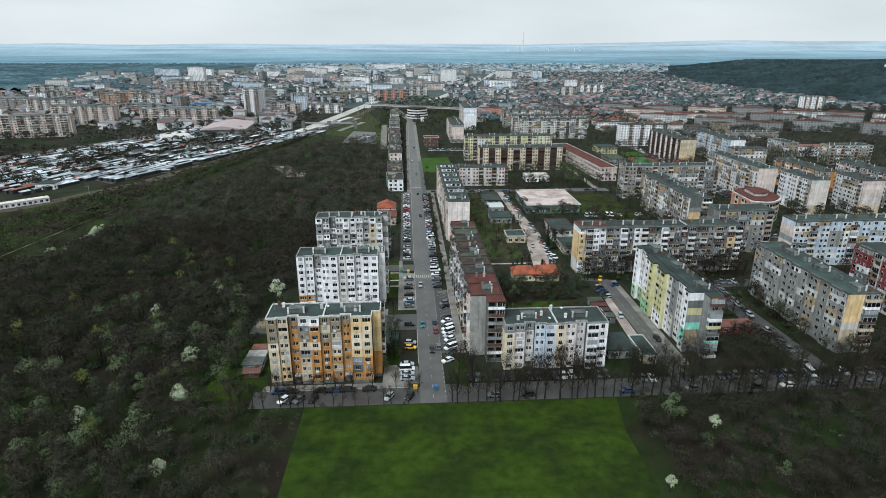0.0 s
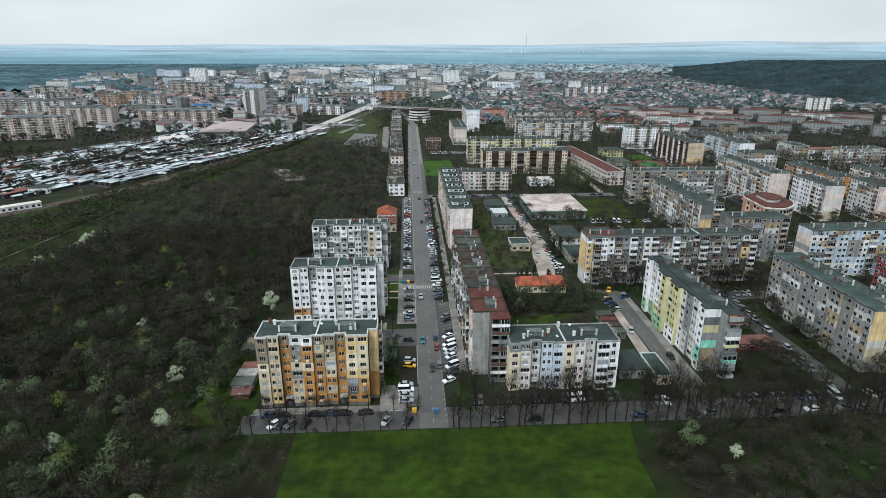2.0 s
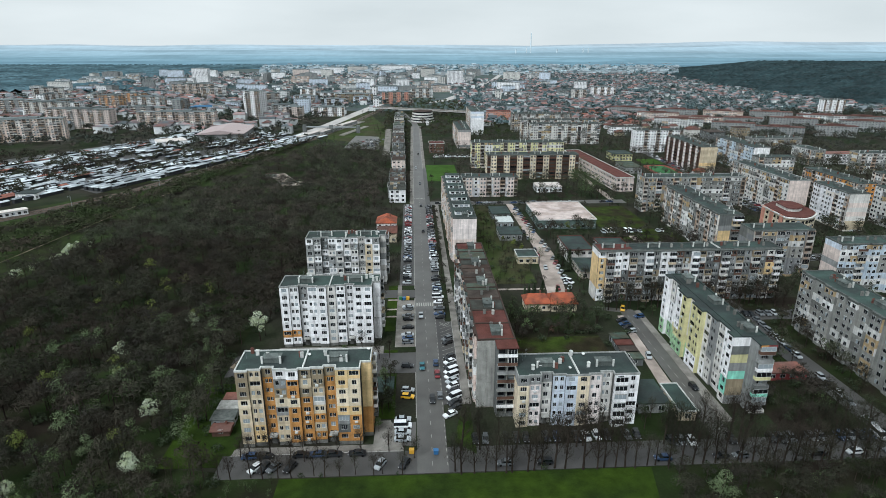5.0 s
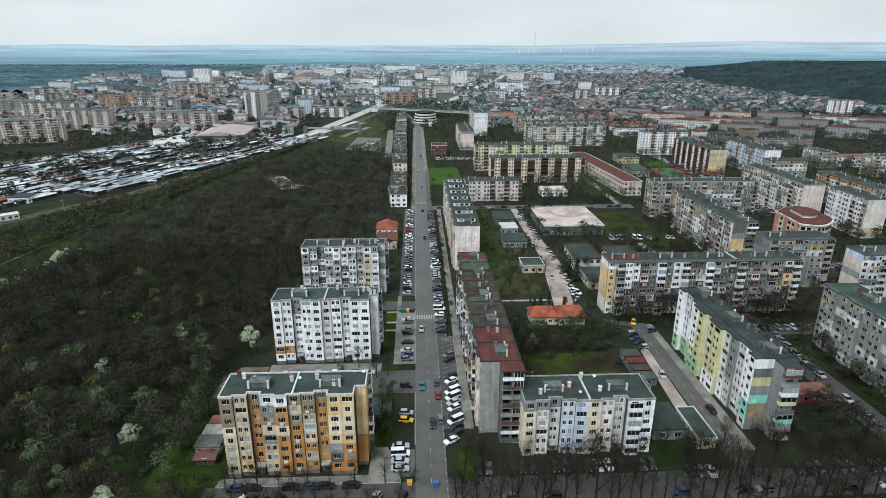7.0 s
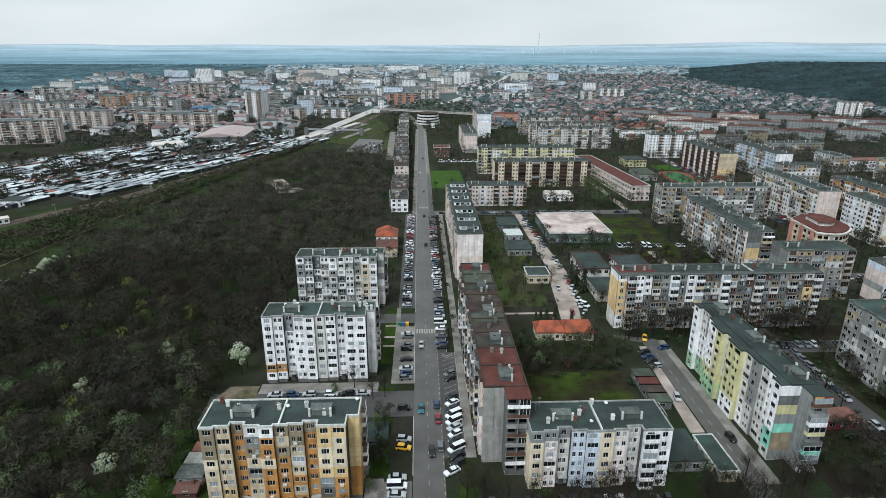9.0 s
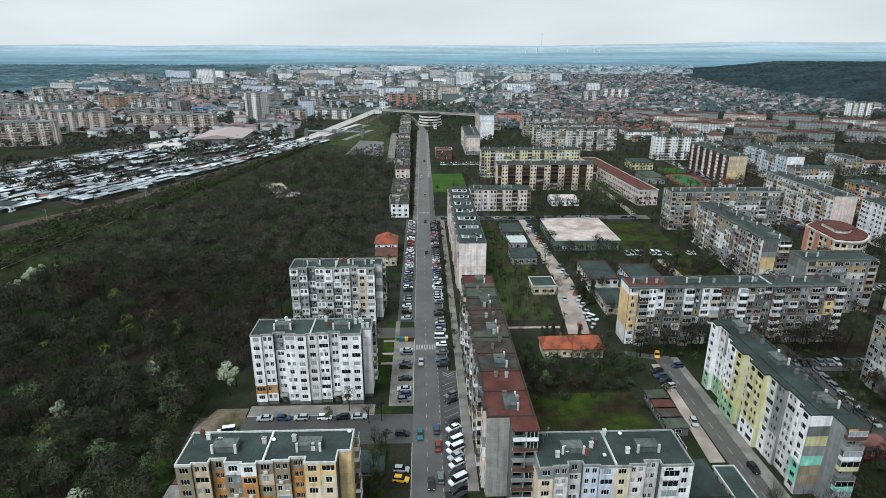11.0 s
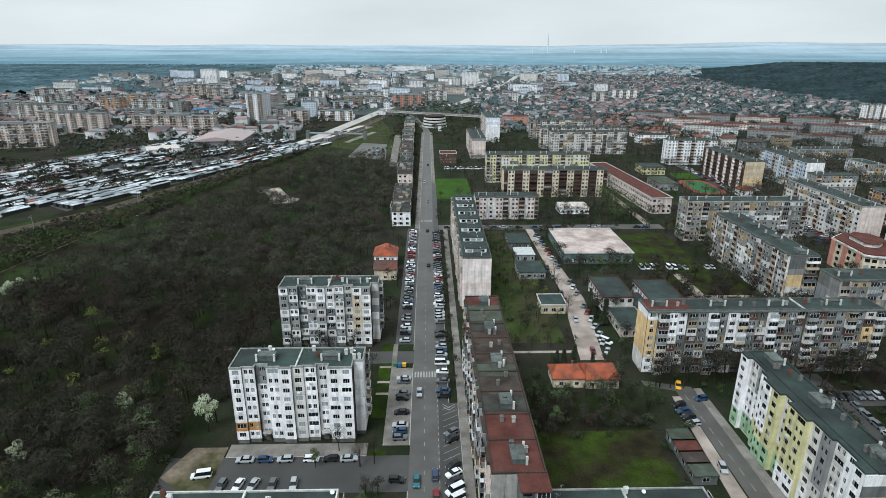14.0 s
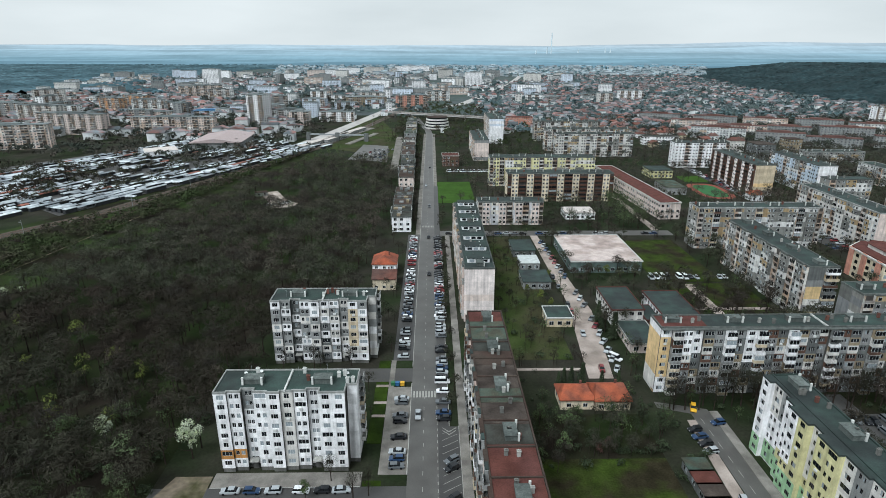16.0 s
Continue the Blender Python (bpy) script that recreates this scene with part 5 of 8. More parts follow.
low_building(352.0, 655.0, 367.0, 668.0, 15.0, "tan", BITUMEN_BROWN, "tan five-storey building among bare trees", "building", floors=5)
low_building(305.0, 622.0, 322.0, 642.0, 15.0, "darkgrey", FELT_GREY, "dark grey five-storey building with a flat roof", "building", floors=5)
house(306.0, 673.0, 320.0, 683.0, 11.0, 3.0, "offwhite", TILE_RED, "three-storey house with an orange-red tile roof", hip=2.0)
low_building(233.0, 716.0, 271.0, 728.0, 9.0, "white", FELT_DARK, "long white three-storey building with a dark roof", "building", floors=3)
low_building(172.0, 492.0, 186.0, 517.0, 5.0, "grey", FELT_MOSS, "low grey school annex beside the track", "school", floors=1, name="school")
house(223.0, 474.0, 231.5, 482.0, 4.5, 2.4, "white", TILE_ORANGE, "small white house with an orange tile roof", hip=1.5)
low_building(104.0, 870.0, 138.0, 884.0, 12.0, "salmon", BITUMEN_RED, "orange-red office building behind trees", "building", floors=5)
low_building(86.0, 430.0, 104.0, 444.0, 4.0, "white", mat("white_sheet_roof", "#bdb6b0"), "low kiosk hall with white roof", "shop")
low_building(16.0, 812.0, 20.0, 822.0, 6.0, "white", BITUMEN, "low white pavilion by the street", "building")


def drum(x, y, r, h, floors, label):
    take([(x - r, y - r), (x + r, y - r), (x + r, y + r), (x - r, y + r)])
    ob = thing("round_building", pose(x, y, 0), label, "building")
    pts = [(r * math.cos(a * math.pi / 8), r * math.sin(a * math.pi / 8)) for a in range(16)]
    for s in range(floors):
        z = s * h / floors
        part("storey", Mesh().prism([(px * (0.95 - 0.04 * s), py * (0.95 - 0.04 * s)) for px, py in pts], z - 0.2, z + h / floors * 0.5), FACADE["offwhite"], ob)
        part("window_band", Mesh().prism([(px * (0.91 - 0.04 * s), py * (0.91 - 0.04 * s)) for px, py in pts], z + h / floors * 0.5, z + h / floors - 0.2), GLASS, ob)
    part("roof", Mesh().prism([(px * 0.8, py * 0.8) for px, py in pts], h - 0.2, h + 0.5), BITUMEN_BROWN, ob)


drum(12, 856, 17, 14.0, 4, "round stepped white building with window bands")


def curved_building():
    take([(194, 308), (221, 308), (221, 350), (194, 350)])
    ob = thing("curved_building", pose(207, 331, 0), "cream and orange-red building with curved dark red roof", "building")
    arc = [(-11.5 + 18.5 * k / 8, -15 - 4.5 * math.sin(math.pi * k / 8) + 3.0 * k / 8) for k in range(9)] + [(9.6, -9), (11.4, -4), (11.6, 3), (9.5, 11)]
    outline = arc + [(0, 16.5), (-9.5, 9.5)]
    part("wall", Mesh().prism(outline, -0.2, 12.4), FACADE["cream"], ob)
    part("roof_rim", Mesh().prism([(x * 1.05, y * 1.04) for x, y in outline], 12.4, 13.0), FACADE["offwhite"], ob, "pale roof edge")
    part("roof", Mesh().prism([(x * 0.97, y * 0.97) for x, y in outline], 13.0, 13.5), BITUMEN_RED, ob, "dark red roof")
    part("penthouse", Mesh().prism([(x * 0.5 + 1, y * 0.5 + 2) for x, y in outline], 13.5, 15.2).prism([(x * 0.54 + 1, y * 0.54 + 2) for x, y in outline], 15.2, 15.5, 1), [FACADE["offwhite"], BITUMEN_RED], ob)
    for k in range(8):
        (ax, ay), (bx, by) = arc[k], arc[k + 1]
        tn, ln = math.degrees(math.atan2(by - ay, bx - ax)), math.hypot(bx - ax, by - ay)
        for s in range(4):
            part("window", Mesh().box(0.4, -0.1, 0.9 + 3 * s, ln - 0.4, 0.05, 2.4 + 3 * s), GLASS, ob, at=pose(ax, ay, 0, 0, 0, tn))
    tn, ln = math.degrees(math.atan2(-24.5, -2)), math.hypot(24.5, 2)
    for k in range(6):
        for s in range(4):
            part("window", Mesh().box(1.2 + k * 4, -0.1, 0.9 + 3 * s, 3.2 + k * 4, 0.05, 2.4 + 3 * s), GLASS, ob, at=pose(-9.5, 9.5, 0, 0, 0, tn))
    for k in (0.2, 9.5, 19.5):
        part("red_bay", Mesh().box(k, -0.5, 0, k + 3.2, 0.1, 13.2), FACADE["salmon"], ob, "orange-red wall strip", pose(-9.5, 9.5, 0, 0, 0, tn))


curved_building()


def street_strip():
    """Low houses between the boulevard and the wood, one against the other."""
    rnd = random.Random(8)
    rows = [(405.5, 13, 8.6, "white"), (419, 14, 7.4, "grey"), (433.5, 15, 8.2, "offwhite"), (449, 16, 6.5, "darkgrey"), (468, 12, 4.2, "grey"), (482, 14, 4.6, "tan"), (504, 24, 10.2, "pinkish"), (528.5, 18, 8.4, "grey"), (547, 16, 7.0, "sand")]
    y = 565.0
    while y < 900:
        ln = rnd.uniform(13, 26)
        rows.append((y, ln, rnd.choice([5.5, 6, 7, 8.5, 9]), rnd.choice(["grey", "darkgrey", "sand", "offwhite", "tan", "grey"])))
        y += ln + rnd.choice([0.3, 0.3, 1, 4])
    for y, ln, h, wall in rows:
        x1 = -6.6 - (y - 405) * 0.0165 - rnd.uniform(0, 1.2)
        x0 = x1 - rnd.uniform(10.5, 12.5)
        low_building(x0, y, x1, y + ln, h, wall, rnd.choice([FELT_GREY, FELT_DARK, BITUMEN_BROWN, FELT_MOSS]), "plain %s %s building with a flat felt roof" % ("three-storey" if h > 8 else "two-storey", wall.replace("offwhite", "pale").replace("darkgrey", "dark grey")),
                     "building", rim=rnd.choice([RIM_GREY, RIM_DARK, RIM_DARK]), floors=max(1, int(h / 2.8)), name="street_building")
        for _ in range(3 if y < 640 else 2):
            bx, by = rnd.uniform(x0 + 1, x1 - 3), rnd.uniform(y + 1, y + ln - 4)
            solid("roof_shed", Mesh().box(bx, by, h - 0.2, bx + rnd.uniform(1.4, 3.2), by + rnd.uniform(1.4, 4.0), h + rnd.uniform(0.9, 2.4)), FACADE[rnd.choice(["grey", "darkgrey", "darkgrey", "tan"])], "small rendered shed on a flat roof", "roof shed")


street_strip()

# sports ground behind the school
def oval(cx, cy, a, b, turn, n=28):
    """A rounded rectangle, as a running track has."""
    out = []
    for i in range(n):
        t = 2 * math.pi * i / n
        c, q = math.cos(t), math.sin(t)
        x, y = a * math.copysign(abs(c) ** 0.6, c), b * math.copysign(abs(q) ** 0.6, q)
        out.append((cx + x * math.cos(turn) - y * math.sin(turn), cy + x * math.sin(turn) + y * math.cos(turn)))
    return out


sheet("pavement_track", oval(209, 504, 12.5, 24, -0.05), 0.06, mat("red_track", "#7d4a40", 0.9, 0.15), "red running track", "pavement")
sheet("ground_lawn_pitch", oval(209, 504, 8.6, 19.5, -0.05), 0.09, mat("pitch_green", "#3c6440", 0.9, 0.15), "green sports pitch inside a red track")
sheet("ground_lawn_spare", rect(203, 533, 222, 556), 0.03, BRIGHT_LAWN, "green grass behind the running track")
sheet("road_yard_sport", rect(222.8, 484, 230.5, 588), 0.03, ASPHALT_OLD, "grey yard street full of parked cars", "road")


pale_long = [o for o in bpy.data.objects if o.get("label") == "long pale panel block with a blank end wall and roof boxes"][0]
for i in range(7):
    yb = -42 + i * 14
    part("roof_box", Mesh().box(-4.2, yb, 21.55, 4.2, yb + 5.5, 23.2).box(-3.4, yb - 0.06, 21.9, -1.6, yb, 22.9, 1).box(-0.9, yb - 0.06, 21.9, 0.9, yb, 22.9, 1).box(1.6, yb - 0.06, 21.9, 3.4, yb, 22.9, 1).box(-4.4, yb - 0.2, 23.2, 4.4, yb + 5.7, 23.35, 2), [FACADE["white"], GLASS, BITUMEN], pale_long, "white attic box with dark openings")

# bins by the crossing
BIN = Mesh().box(-0.6, -0.5, 0.1, 0.6, 0.5, 1.1).box(-0.65, -0.55, 1.1, 0.65, 0.55, 1.25).box(-0.5, -0.4, -0.02, -0.35, 0.4, 0.1).box(0.35, -0.4, -0.02, 0.5, 0.4, 0.1).data("container")
for i, (x, y, c) in enumerate(((-6.3, 246.9, "#2f5f8c"), (-4.8, 247.0, "#c79a2e"), (-7.7, 247.1, "#2f6b45"), (3.0, 150.5, "#2f5f8c"), (-3.2, 151.0, "#c79a2e"))):
    b = thing("waste_container", pose(x, y, 0.05 if y < 200 else -0.03), "%s plastic waste container beside the street" % ("blue", "yellow", "green", "blue", "yellow")[i], "container", "waste containers")
    part("body", BIN, mat("container_" + "abcde"[i], c, 0.5, 0.1), b)

low_building(-119, 489, -111, 494, 2.6, "grey", BITUMEN_BROWN, "small grey hut in a woodland clearing", "hut", name="hut", turn=25)

# ---------- trees ----------
def tube_arr(p, q, r0, r1, k=4):
    p, q = np.array(p, float), np.array(q, float)
    d = (q - p) / max(1e-6, np.linalg.norm(q - p))
    a = np.cross(d, (0.3, 0.9, 0.1))
    a /= np.linalg.norm(a)
    b = np.cross(d, a)
    ang = np.arange(k) * 2 * np.pi / k
    ring = np.cos(ang)[:, None] * a + np.sin(ang)[:, None] * b
    v = np.vstack([p + ring * r0, q + ring * r1])
    f = []
    for i in range(k):
        j = (i + 1) % k
        f += [(i, j, k + j), (i, k + j, k + i)]
    return v, np.array(f)


def join(items):
    vs, fs, n = [], [], 0
    for v, f in items:
        vs.append(v)
        fs.append(f + n)
        n += len(v)
    return np.vstack(vs), np.vstack(fs)


def tree_wood(rg, h, spread, limbs, trunk_r, fork=0.35, rise=1.0):
    items, tips = [], []
    lean = rg.normal(0, 0.03, 2) * h
    top = np.array([lean[0], lean[1], h * 0.8])
    items.append(tube_arr((0, 0, -0.3), top * 0.5, trunk_r, trunk_r * 0.7, 6))
    items.append(tube_arr(top * 0.5, top, trunk_r * 0.7, trunk_r * 0.2, 5))
    for i in range(limbs):
        t = rg.uniform(fork, 0.95)
        p = top * t
        a = rg.uniform(0, 2 * np.pi)
        ln = spread * rg.uniform(0.6, 1.1) * (1.25 - 0.6 * t)
        up = rg.uniform(0.5, 1.2) * ln * rise
        q = p + np.array([np.cos(a) * ln, np.sin(a) * ln, up])
        mid = (p + q) / 2 + np.array([0, 0, -0.12 * ln])
        r = trunk_r * 0.42 * (1.1 - t * 0.6)
        items += [tube_arr(p, mid, r, r * 0.7, 3), tube_arr(mid, q, r * 0.7, r * 0.15, 3)]
        tips += [mid, q, (mid + q) / 2]
        for s in range(3):
            b2 = a + rg.normal(0, 0.8)
            l2 = ln * rg.uniform(0.35, 0.6)
            q2 = mid + (q - mid) * rg.uniform(0.1, 0.8)
            e = q2 + np.array([np.cos(b2) * l2, np.sin(b2) * l2, l2 * rg.uniform(0.4, 1.2)])
            items.append(tube_arr(q2, e, r * 0.4, r * 0.08, 3))
            tips += [e, (q2 + e) / 2]
    tips.append(top)
    return join(items), np.array(tips)


def sprays(rg, c, out, length, width, jitter, lift=0.35):
    """Twig or leaf sprays: small triangles that lie on the crown's rounded outside and bristle a little."""
    n = len(c)
    m = out + rg.normal(0, jitter, (n, 3))
    m /= np.linalg.norm(m, axis=1)[:, None]
    o = np.cross(m, rg.normal(0, 1, (n, 3)))
    o /= np.linalg.norm(o, axis=1)[:, None]
    o += out * lift
    o /= np.linalg.norm(o, axis=1)[:, None]
    sd = np.cross(o, m)
    sd /= np.linalg.norm(sd, axis=1)[:, None]
    ln = length * rg.uniform(0.6, 1.4, (n, 1))
    w = width * rg.uniform(0.6, 1.4, (n, 1))
    v = np.stack([c - sd * w - o * ln * 0.4, c + sd * w - o * ln * 0.4, c + o * ln * 0.6], 1).reshape(-1, 3)
    return v, np.arange(3 * n).reshape(-1, 3)


def boughs(rg, n, cen, rad, flat=0.8, low=-0.3, hollow=0.55):
    """Points on the outside of several rounded boughs, and the way out at each."""
    d = rg.normal(0, 1, (n, 3))
    d[:, 2] = np.where(d[:, 2] < low, -d[:, 2], d[:, 2])
    d /= np.linalg.norm(d, axis=1)[:, None]
    pick = rg.choice(len(cen), n, p=rad ** 2 / (rad ** 2).sum())
    c = cen[pick] + d * rad[pick][:, None] * np.array([1, 1, flat]) * rg.uniform(hollow, 1.0, (n, 1))
    mid = cen.mean(0) - np.array([0, 0, rad.max() * 0.6])
    far = c - mid
    far /= np.linalg.norm(far, axis=1)[:, None]
    out = d * 0.7 + far * 0.6
    return c, out / np.linalg.norm(out, axis=1)[:, None]


def layered(rg, n, cen, rad, flat, low, inner, outer):
    """A crown in two layers: broad dim sprays inside, many fine ones over them. inner: share, length, half width; outer: length, half width, jitter, lift."""
    k = int(n * inner[0])
    c0, o0 = boughs(rg, k, cen, rad, flat, low, 0.72)
    c1, o1 = boughs(rg, n, cen, rad, flat, low, 0.8)
    return join([sprays(rg, cen.mean(0) + (c0 - cen.mean(0)) * 0.92, o0, inner[1], inner[2], 0.3, 0.1), sprays(rg, c1, o1, *outer)])


def tree_arrays(seed, h, spread, kind, n, many=False):
    rg = np.random.default_rng(seed)
    wood, tips = tree_wood(rg, h, spread * (0.6 if kind == "bare" else 1), 12 if kind == "bare" else 9, (0.02 if kind == "bare" else 0.018) * h, 0.25, 2.3 if kind == "bare" else 1.0)
    if many:
        items = [tube_arr((0, 0, -0.3), (0, 0, h * 0.75), 0.018 * h, 0.005 * h, 3)]
        for i in range(4):
            a, t = i * 2.4, rg.uniform(0.35, 0.6)
            items.append(tube_arr((0, 0, h * t), (np.cos(a) * spread * 0.8, np.sin(a) * spread * 0.8, h * rg.uniform(0.68, 0.85)), 0.009 * h, 0.002 * h, 3))
        wood = join(items)
    if kind == "bare":
        c = tips[rg.integers(0, len(tips), n)] + rg.normal(0, spread * 0.2, (n, 3))
        d = rg.normal(0, 0.6, (n, 3)) + np.array([0, 0, 1.0])
        d /= np.linalg.norm(d, axis=1)[:, None]
        sd = np.cross(d, rg.normal(0, 1, (n, 3)))
        sd /= np.linalg.norm(sd, axis=1)[:, None]
        w = 0.021 * rg.uniform(0.6, 1.3, (n, 1))
        v = np.stack([c - sd * w, c + sd * w, c + d * rg.uniform(0.7, 1.9, (n, 1))], 1).reshape(-1, 3)
        crown = (v, np.arange(3 * n).reshape(-1, 3))
    elif kind == "wood":
        # a rounded crown of several domed boughs of fine twigs
        m = 7
        a = np.arange(m) * 1.05 + rg.uniform(-0.3, 0.3, m)
        r = spread * rg.uniform(0.45, 0.62, m)
        cen = np.stack([np.cos(a) * r, np.sin(a) * r, h * 0.6 + rg.uniform(-1.0, 0.7, m)], 1)
        cen[0] = (rg.uniform(-0.5, 0.5), rg.uniform(-0.5, 0.5), h * 0.74)
        rad = spread * rg.uniform(0.42, 0.6, m)
        crown = layered(rg, n, cen, rad, 0.75, -0.3, (0.6, 1.05, 0.125), (0.9, 0.038, 0.4, 0.5))
    elif kind == "airy":
        # an open bare crown that the ground shows through
        m = 6
        a = np.arange(m) * 1.2 + rg.uniform(-0.3, 0.3, m)
        cen = np.stack([np.cos(a) * spread * 0.55, np.sin(a) * spread * 0.55, h * 0.62 + rg.uniform(-1.0, 0.8, m)], 1)
        cen[0] = (0, 0, h * 0.76)
        c, out = boughs(rg, n, cen, spread * rg.uniform(0.4, 0.58, m), 0.85, -0.4, 0.3)
        crown = sprays(rg, c, out, 1.3, 0.05, 0.9, 0.9)
    elif kind == "bush":
        m = 5
        a = np.arange(m) * 1.3
        cen = np.stack([np.cos(a) * 3.2, np.sin(a) * 3.2, rg.uniform(2.2, 4.2, m)], 1)
        cen[0] = (0, 0, 4.6)
        wood = (wood[0] * np.array([0.6, 0.6, 0.5]), wood[1])
        rad = rg.uniform(2.8, 4.2, m)
        crown = layered(rg, n, cen, rad, 0.9, -0.5, (0.5, 2.6, 0.8), (1.4, 0.28, 0.6, 0.4))
    else:
        m = 9 if kind != "dark" else 6
        a = np.arange(m) * 2.4 + rg.uniform(-0.4, 0.4, m)
        r = spread * rg.uniform(0.3, 0.75, m)
        cen = np.stack([np.cos(a) * r, np.sin(a) * r, h * rg.uniform(0.42, 0.82, m)], 1)
        cen[0] = (0, 0, h * 0.85)
        rad = spread * rg.uniform(0.34, 0.55, m)
        crown = layered(rg, n, cen, rad, 0.85, -0.8, (0.4, 0.6, 0.14), (0.42, 0.07, 0.6, 0.4))
    return wood, crown


TREE_SET = {}


def tree(x, y, kind, h, label, group, seed, twig=None, bark=None, n=700, name="tree", spread=None):
    v = seed % 4
    key = (kind, v, n, name)
    if key not in TREE_SET:
        sp = spread or {"bare": 2.7, "wood": 3.0, "leafy": 2.6, "blossom": 3.0, "dark": 1.8}[kind]
        wood, crown = tree_arrays(900 + v * 13 + len(TREE_SET), 10.0, sp, kind, n)
        TREE_SET[key] = (tri_mesh("trunk", *wood), tri_mesh("crown", *crown))
    s = h / 10.0
    rz = (seed * 77) % 360
    ob = thing(name, pose(x, y, 0, 0, 0, rz) @ Matrix.Scale(s, 4), label, "tree", group)
    part("trunk", TREE_SET[key][0], bark or BARK, ob)
    part("crown", TREE_SET[key][1], twig or TWIGS, ob)
    return ob


def poplar_conifer(x, y, h, seed):
    key = ("conifer", seed % 3)
    if key not in TREE_SET:
        rg = np.random.default_rng(40 + seed % 3)
        wood = tube_arr((0, 0, -0.3), (0, 0, 9.5), 0.16, 0.03, 5)
        n = 900
        z = rg.uniform(0.05, 1, n) ** 0.8
        a = rg.uniform(0, 2 * np.pi, n)
        r = (1.05 - z) * 1.9 * np.sqrt(rg.uniform(0.3, 1, n)) * (0.85 + 0.3 * np.sin(z * 40))
        tips = np.stack([np.cos(a) * r, np.sin(a) * r, z * 10], 1)
        d = np.stack([np.cos(a), np.sin(a), np.full(n, -0.35)], 1)
        s = np.stack([-np.sin(a), np.cos(a), np.zeros(n)], 1)
        w = rg.uniform(0.12, 0.3, (n, 1))
        v = np.stack([tips - s * w, tips + s * w, tips + d * rg.uniform(0.4, 0.9, (n, 1))], 1).reshape(-1, 3)
        TREE_SET[key] = (tri_mesh("trunk", *wood), tri_mesh("crown", v, np.arange(3 * n).reshape(-1, 3)))
    ob = thing("conifer", pose(x, y, 0, 0, 0, seed * 50) @ Matrix.Scale(h / 10, 4), "dark green conifer with dense needles", "tree", "conifers")
    part("trunk", TREE_SET[key][0], BARK, ob)
    part("crown", TREE_SET[key][1], LEAF_DARK, ob)


def inside(x, y, poly):
    r, k = False, len(poly)
    for i in range(k):
        (ax, ay), (bx, by) = poly[i], poly[(i + 1) % k]
        if (ay > y) != (by > y) and x < (bx - ax) * (y - ay) / (by - ay) + ax:
            r = not r
    return r


def woodland(name, poly, spacing, hmin, hmax, kind, twig, label, seed, n=230, wide=1.0, holes=()):
    """Many trees in one mesh of trunks and one of twigs."""
    rg = np.random.default_rng(seed)
    sets = [tree_arrays(seed + i, 10.0, 3.0 * wide, kind, n, True) for i in range(5)]
    wv, wf, cv, cf, a, b = [], [], [], [], 0, 0
    xs, ys = [p[0] for p in poly], [p[1] for p in poly]
    y = min(ys)
    while y < max(ys):
        sp = spacing * (1 + max(0, y - 350) / 900)
        x = min(xs)
        while x < max(xs):
            px, py = x + rg.uniform(-0.5, 0.5) * sp, y + rg.uniform(-0.5, 0.5) * sp
            if inside(px, py, poly) and not taken(px, py) and not any((px - hx) ** 2 + (py - hy) ** 2 < r * r for hx, hy, r in holes):
                wood, crown = sets[rg.integers(0, 5)]
                s = rg.uniform(hmin, hmax) / 10
                an = rg.uniform(0, 6.28)
                R = np.array([[np.cos(an), -np.sin(an), 0], [np.sin(an), np.cos(an), 0], [0, 0, 1]]) * s
                off = np.array([px, py, 0])
                wv.append(wood[0] @ R.T + off)
                wf.append(wood[1] + a)
                a += len(wood[0])
                cv.append(crown[0] @ R.T + off)
                cf.append(crown[1] + b)
                b += len(crown[0])
            x += sp
        y += sp * 0.9
    ob = thing(name, pose(0, 0, 0), label, "trees", "", "stuff")
    part("trunks", tri_mesh("trunks", np.vstack(wv), np.vstack(wf)), BARK, ob)
    crowns = tri_mesh("crowns", np.vstack(cv), np.vstack(cf))
    part("crowns", crowns, twig, ob)


WOOD = [(-222, 110), (-60, 150), (-58, 205), (-50, 222), (-50, 300), (-26, 306), (-24, 480), (-34, 570), (-102, 610), (-156, 345), (-182, 238)]
WOOD_NEAR = [(-222, 110), (-60, 150), (-58, 205), (-50, 222), (-50, 300), (-26, 306), (-26, 312), (-163, 312), (-182, 238)]
WOOD_FAR = [(-168, 312), (-26, 312), (-23, 480), (-26, 600), (-60, 622), (-78, 600), (-112, 560), (-140, 470), (-158, 390)]
BLOSSOM_AT = ((-56.5, 213.9, 12), (-84.4, 176, 9), (-74, 165.6, 9), (-83.1, 151.2, 8.5), (-69.2, 142.8, 9.5), (-104.6, 140.3, 9), (-93.1, 136.4, 8), (-99, 120.9, 9.5), (-64, 114.5, 7), (-70.7, 202, 8), (-97, 200.1, 8.5),
              (-82.9, 195.9, 7.5), (-81.4, 220.1, 9), (66, 128.7, 10.5), (76, 125, 6), (83, 105.5, 6.5), (55, 104.4, 5))
for bx, by, bh in BLOSSOM_AT:
    take([(bx - bh * 0.32, by - bh * 0.4), (bx + bh * 0.32, by - bh * 0.4), (bx + bh * 0.32, by + bh * 0.32), (bx - bh * 0.32, by + bh * 0.32)])
HOLES = ((-103, 478, 15), (-55, 225, 5))
woodland("woodland", WOOD_NEAR, 8.4, 8, 15, "wood", TWIGS, "dense bare brown woodland", 301, 350, 1.3, HOLES)
woodland("woodland", WOOD_FAR, 8.4, 8.5, 15, "wood", HAZED_TWIGS, "dense bare brown woodland behind the blocks", 299, 190, 1.35, HOLES)
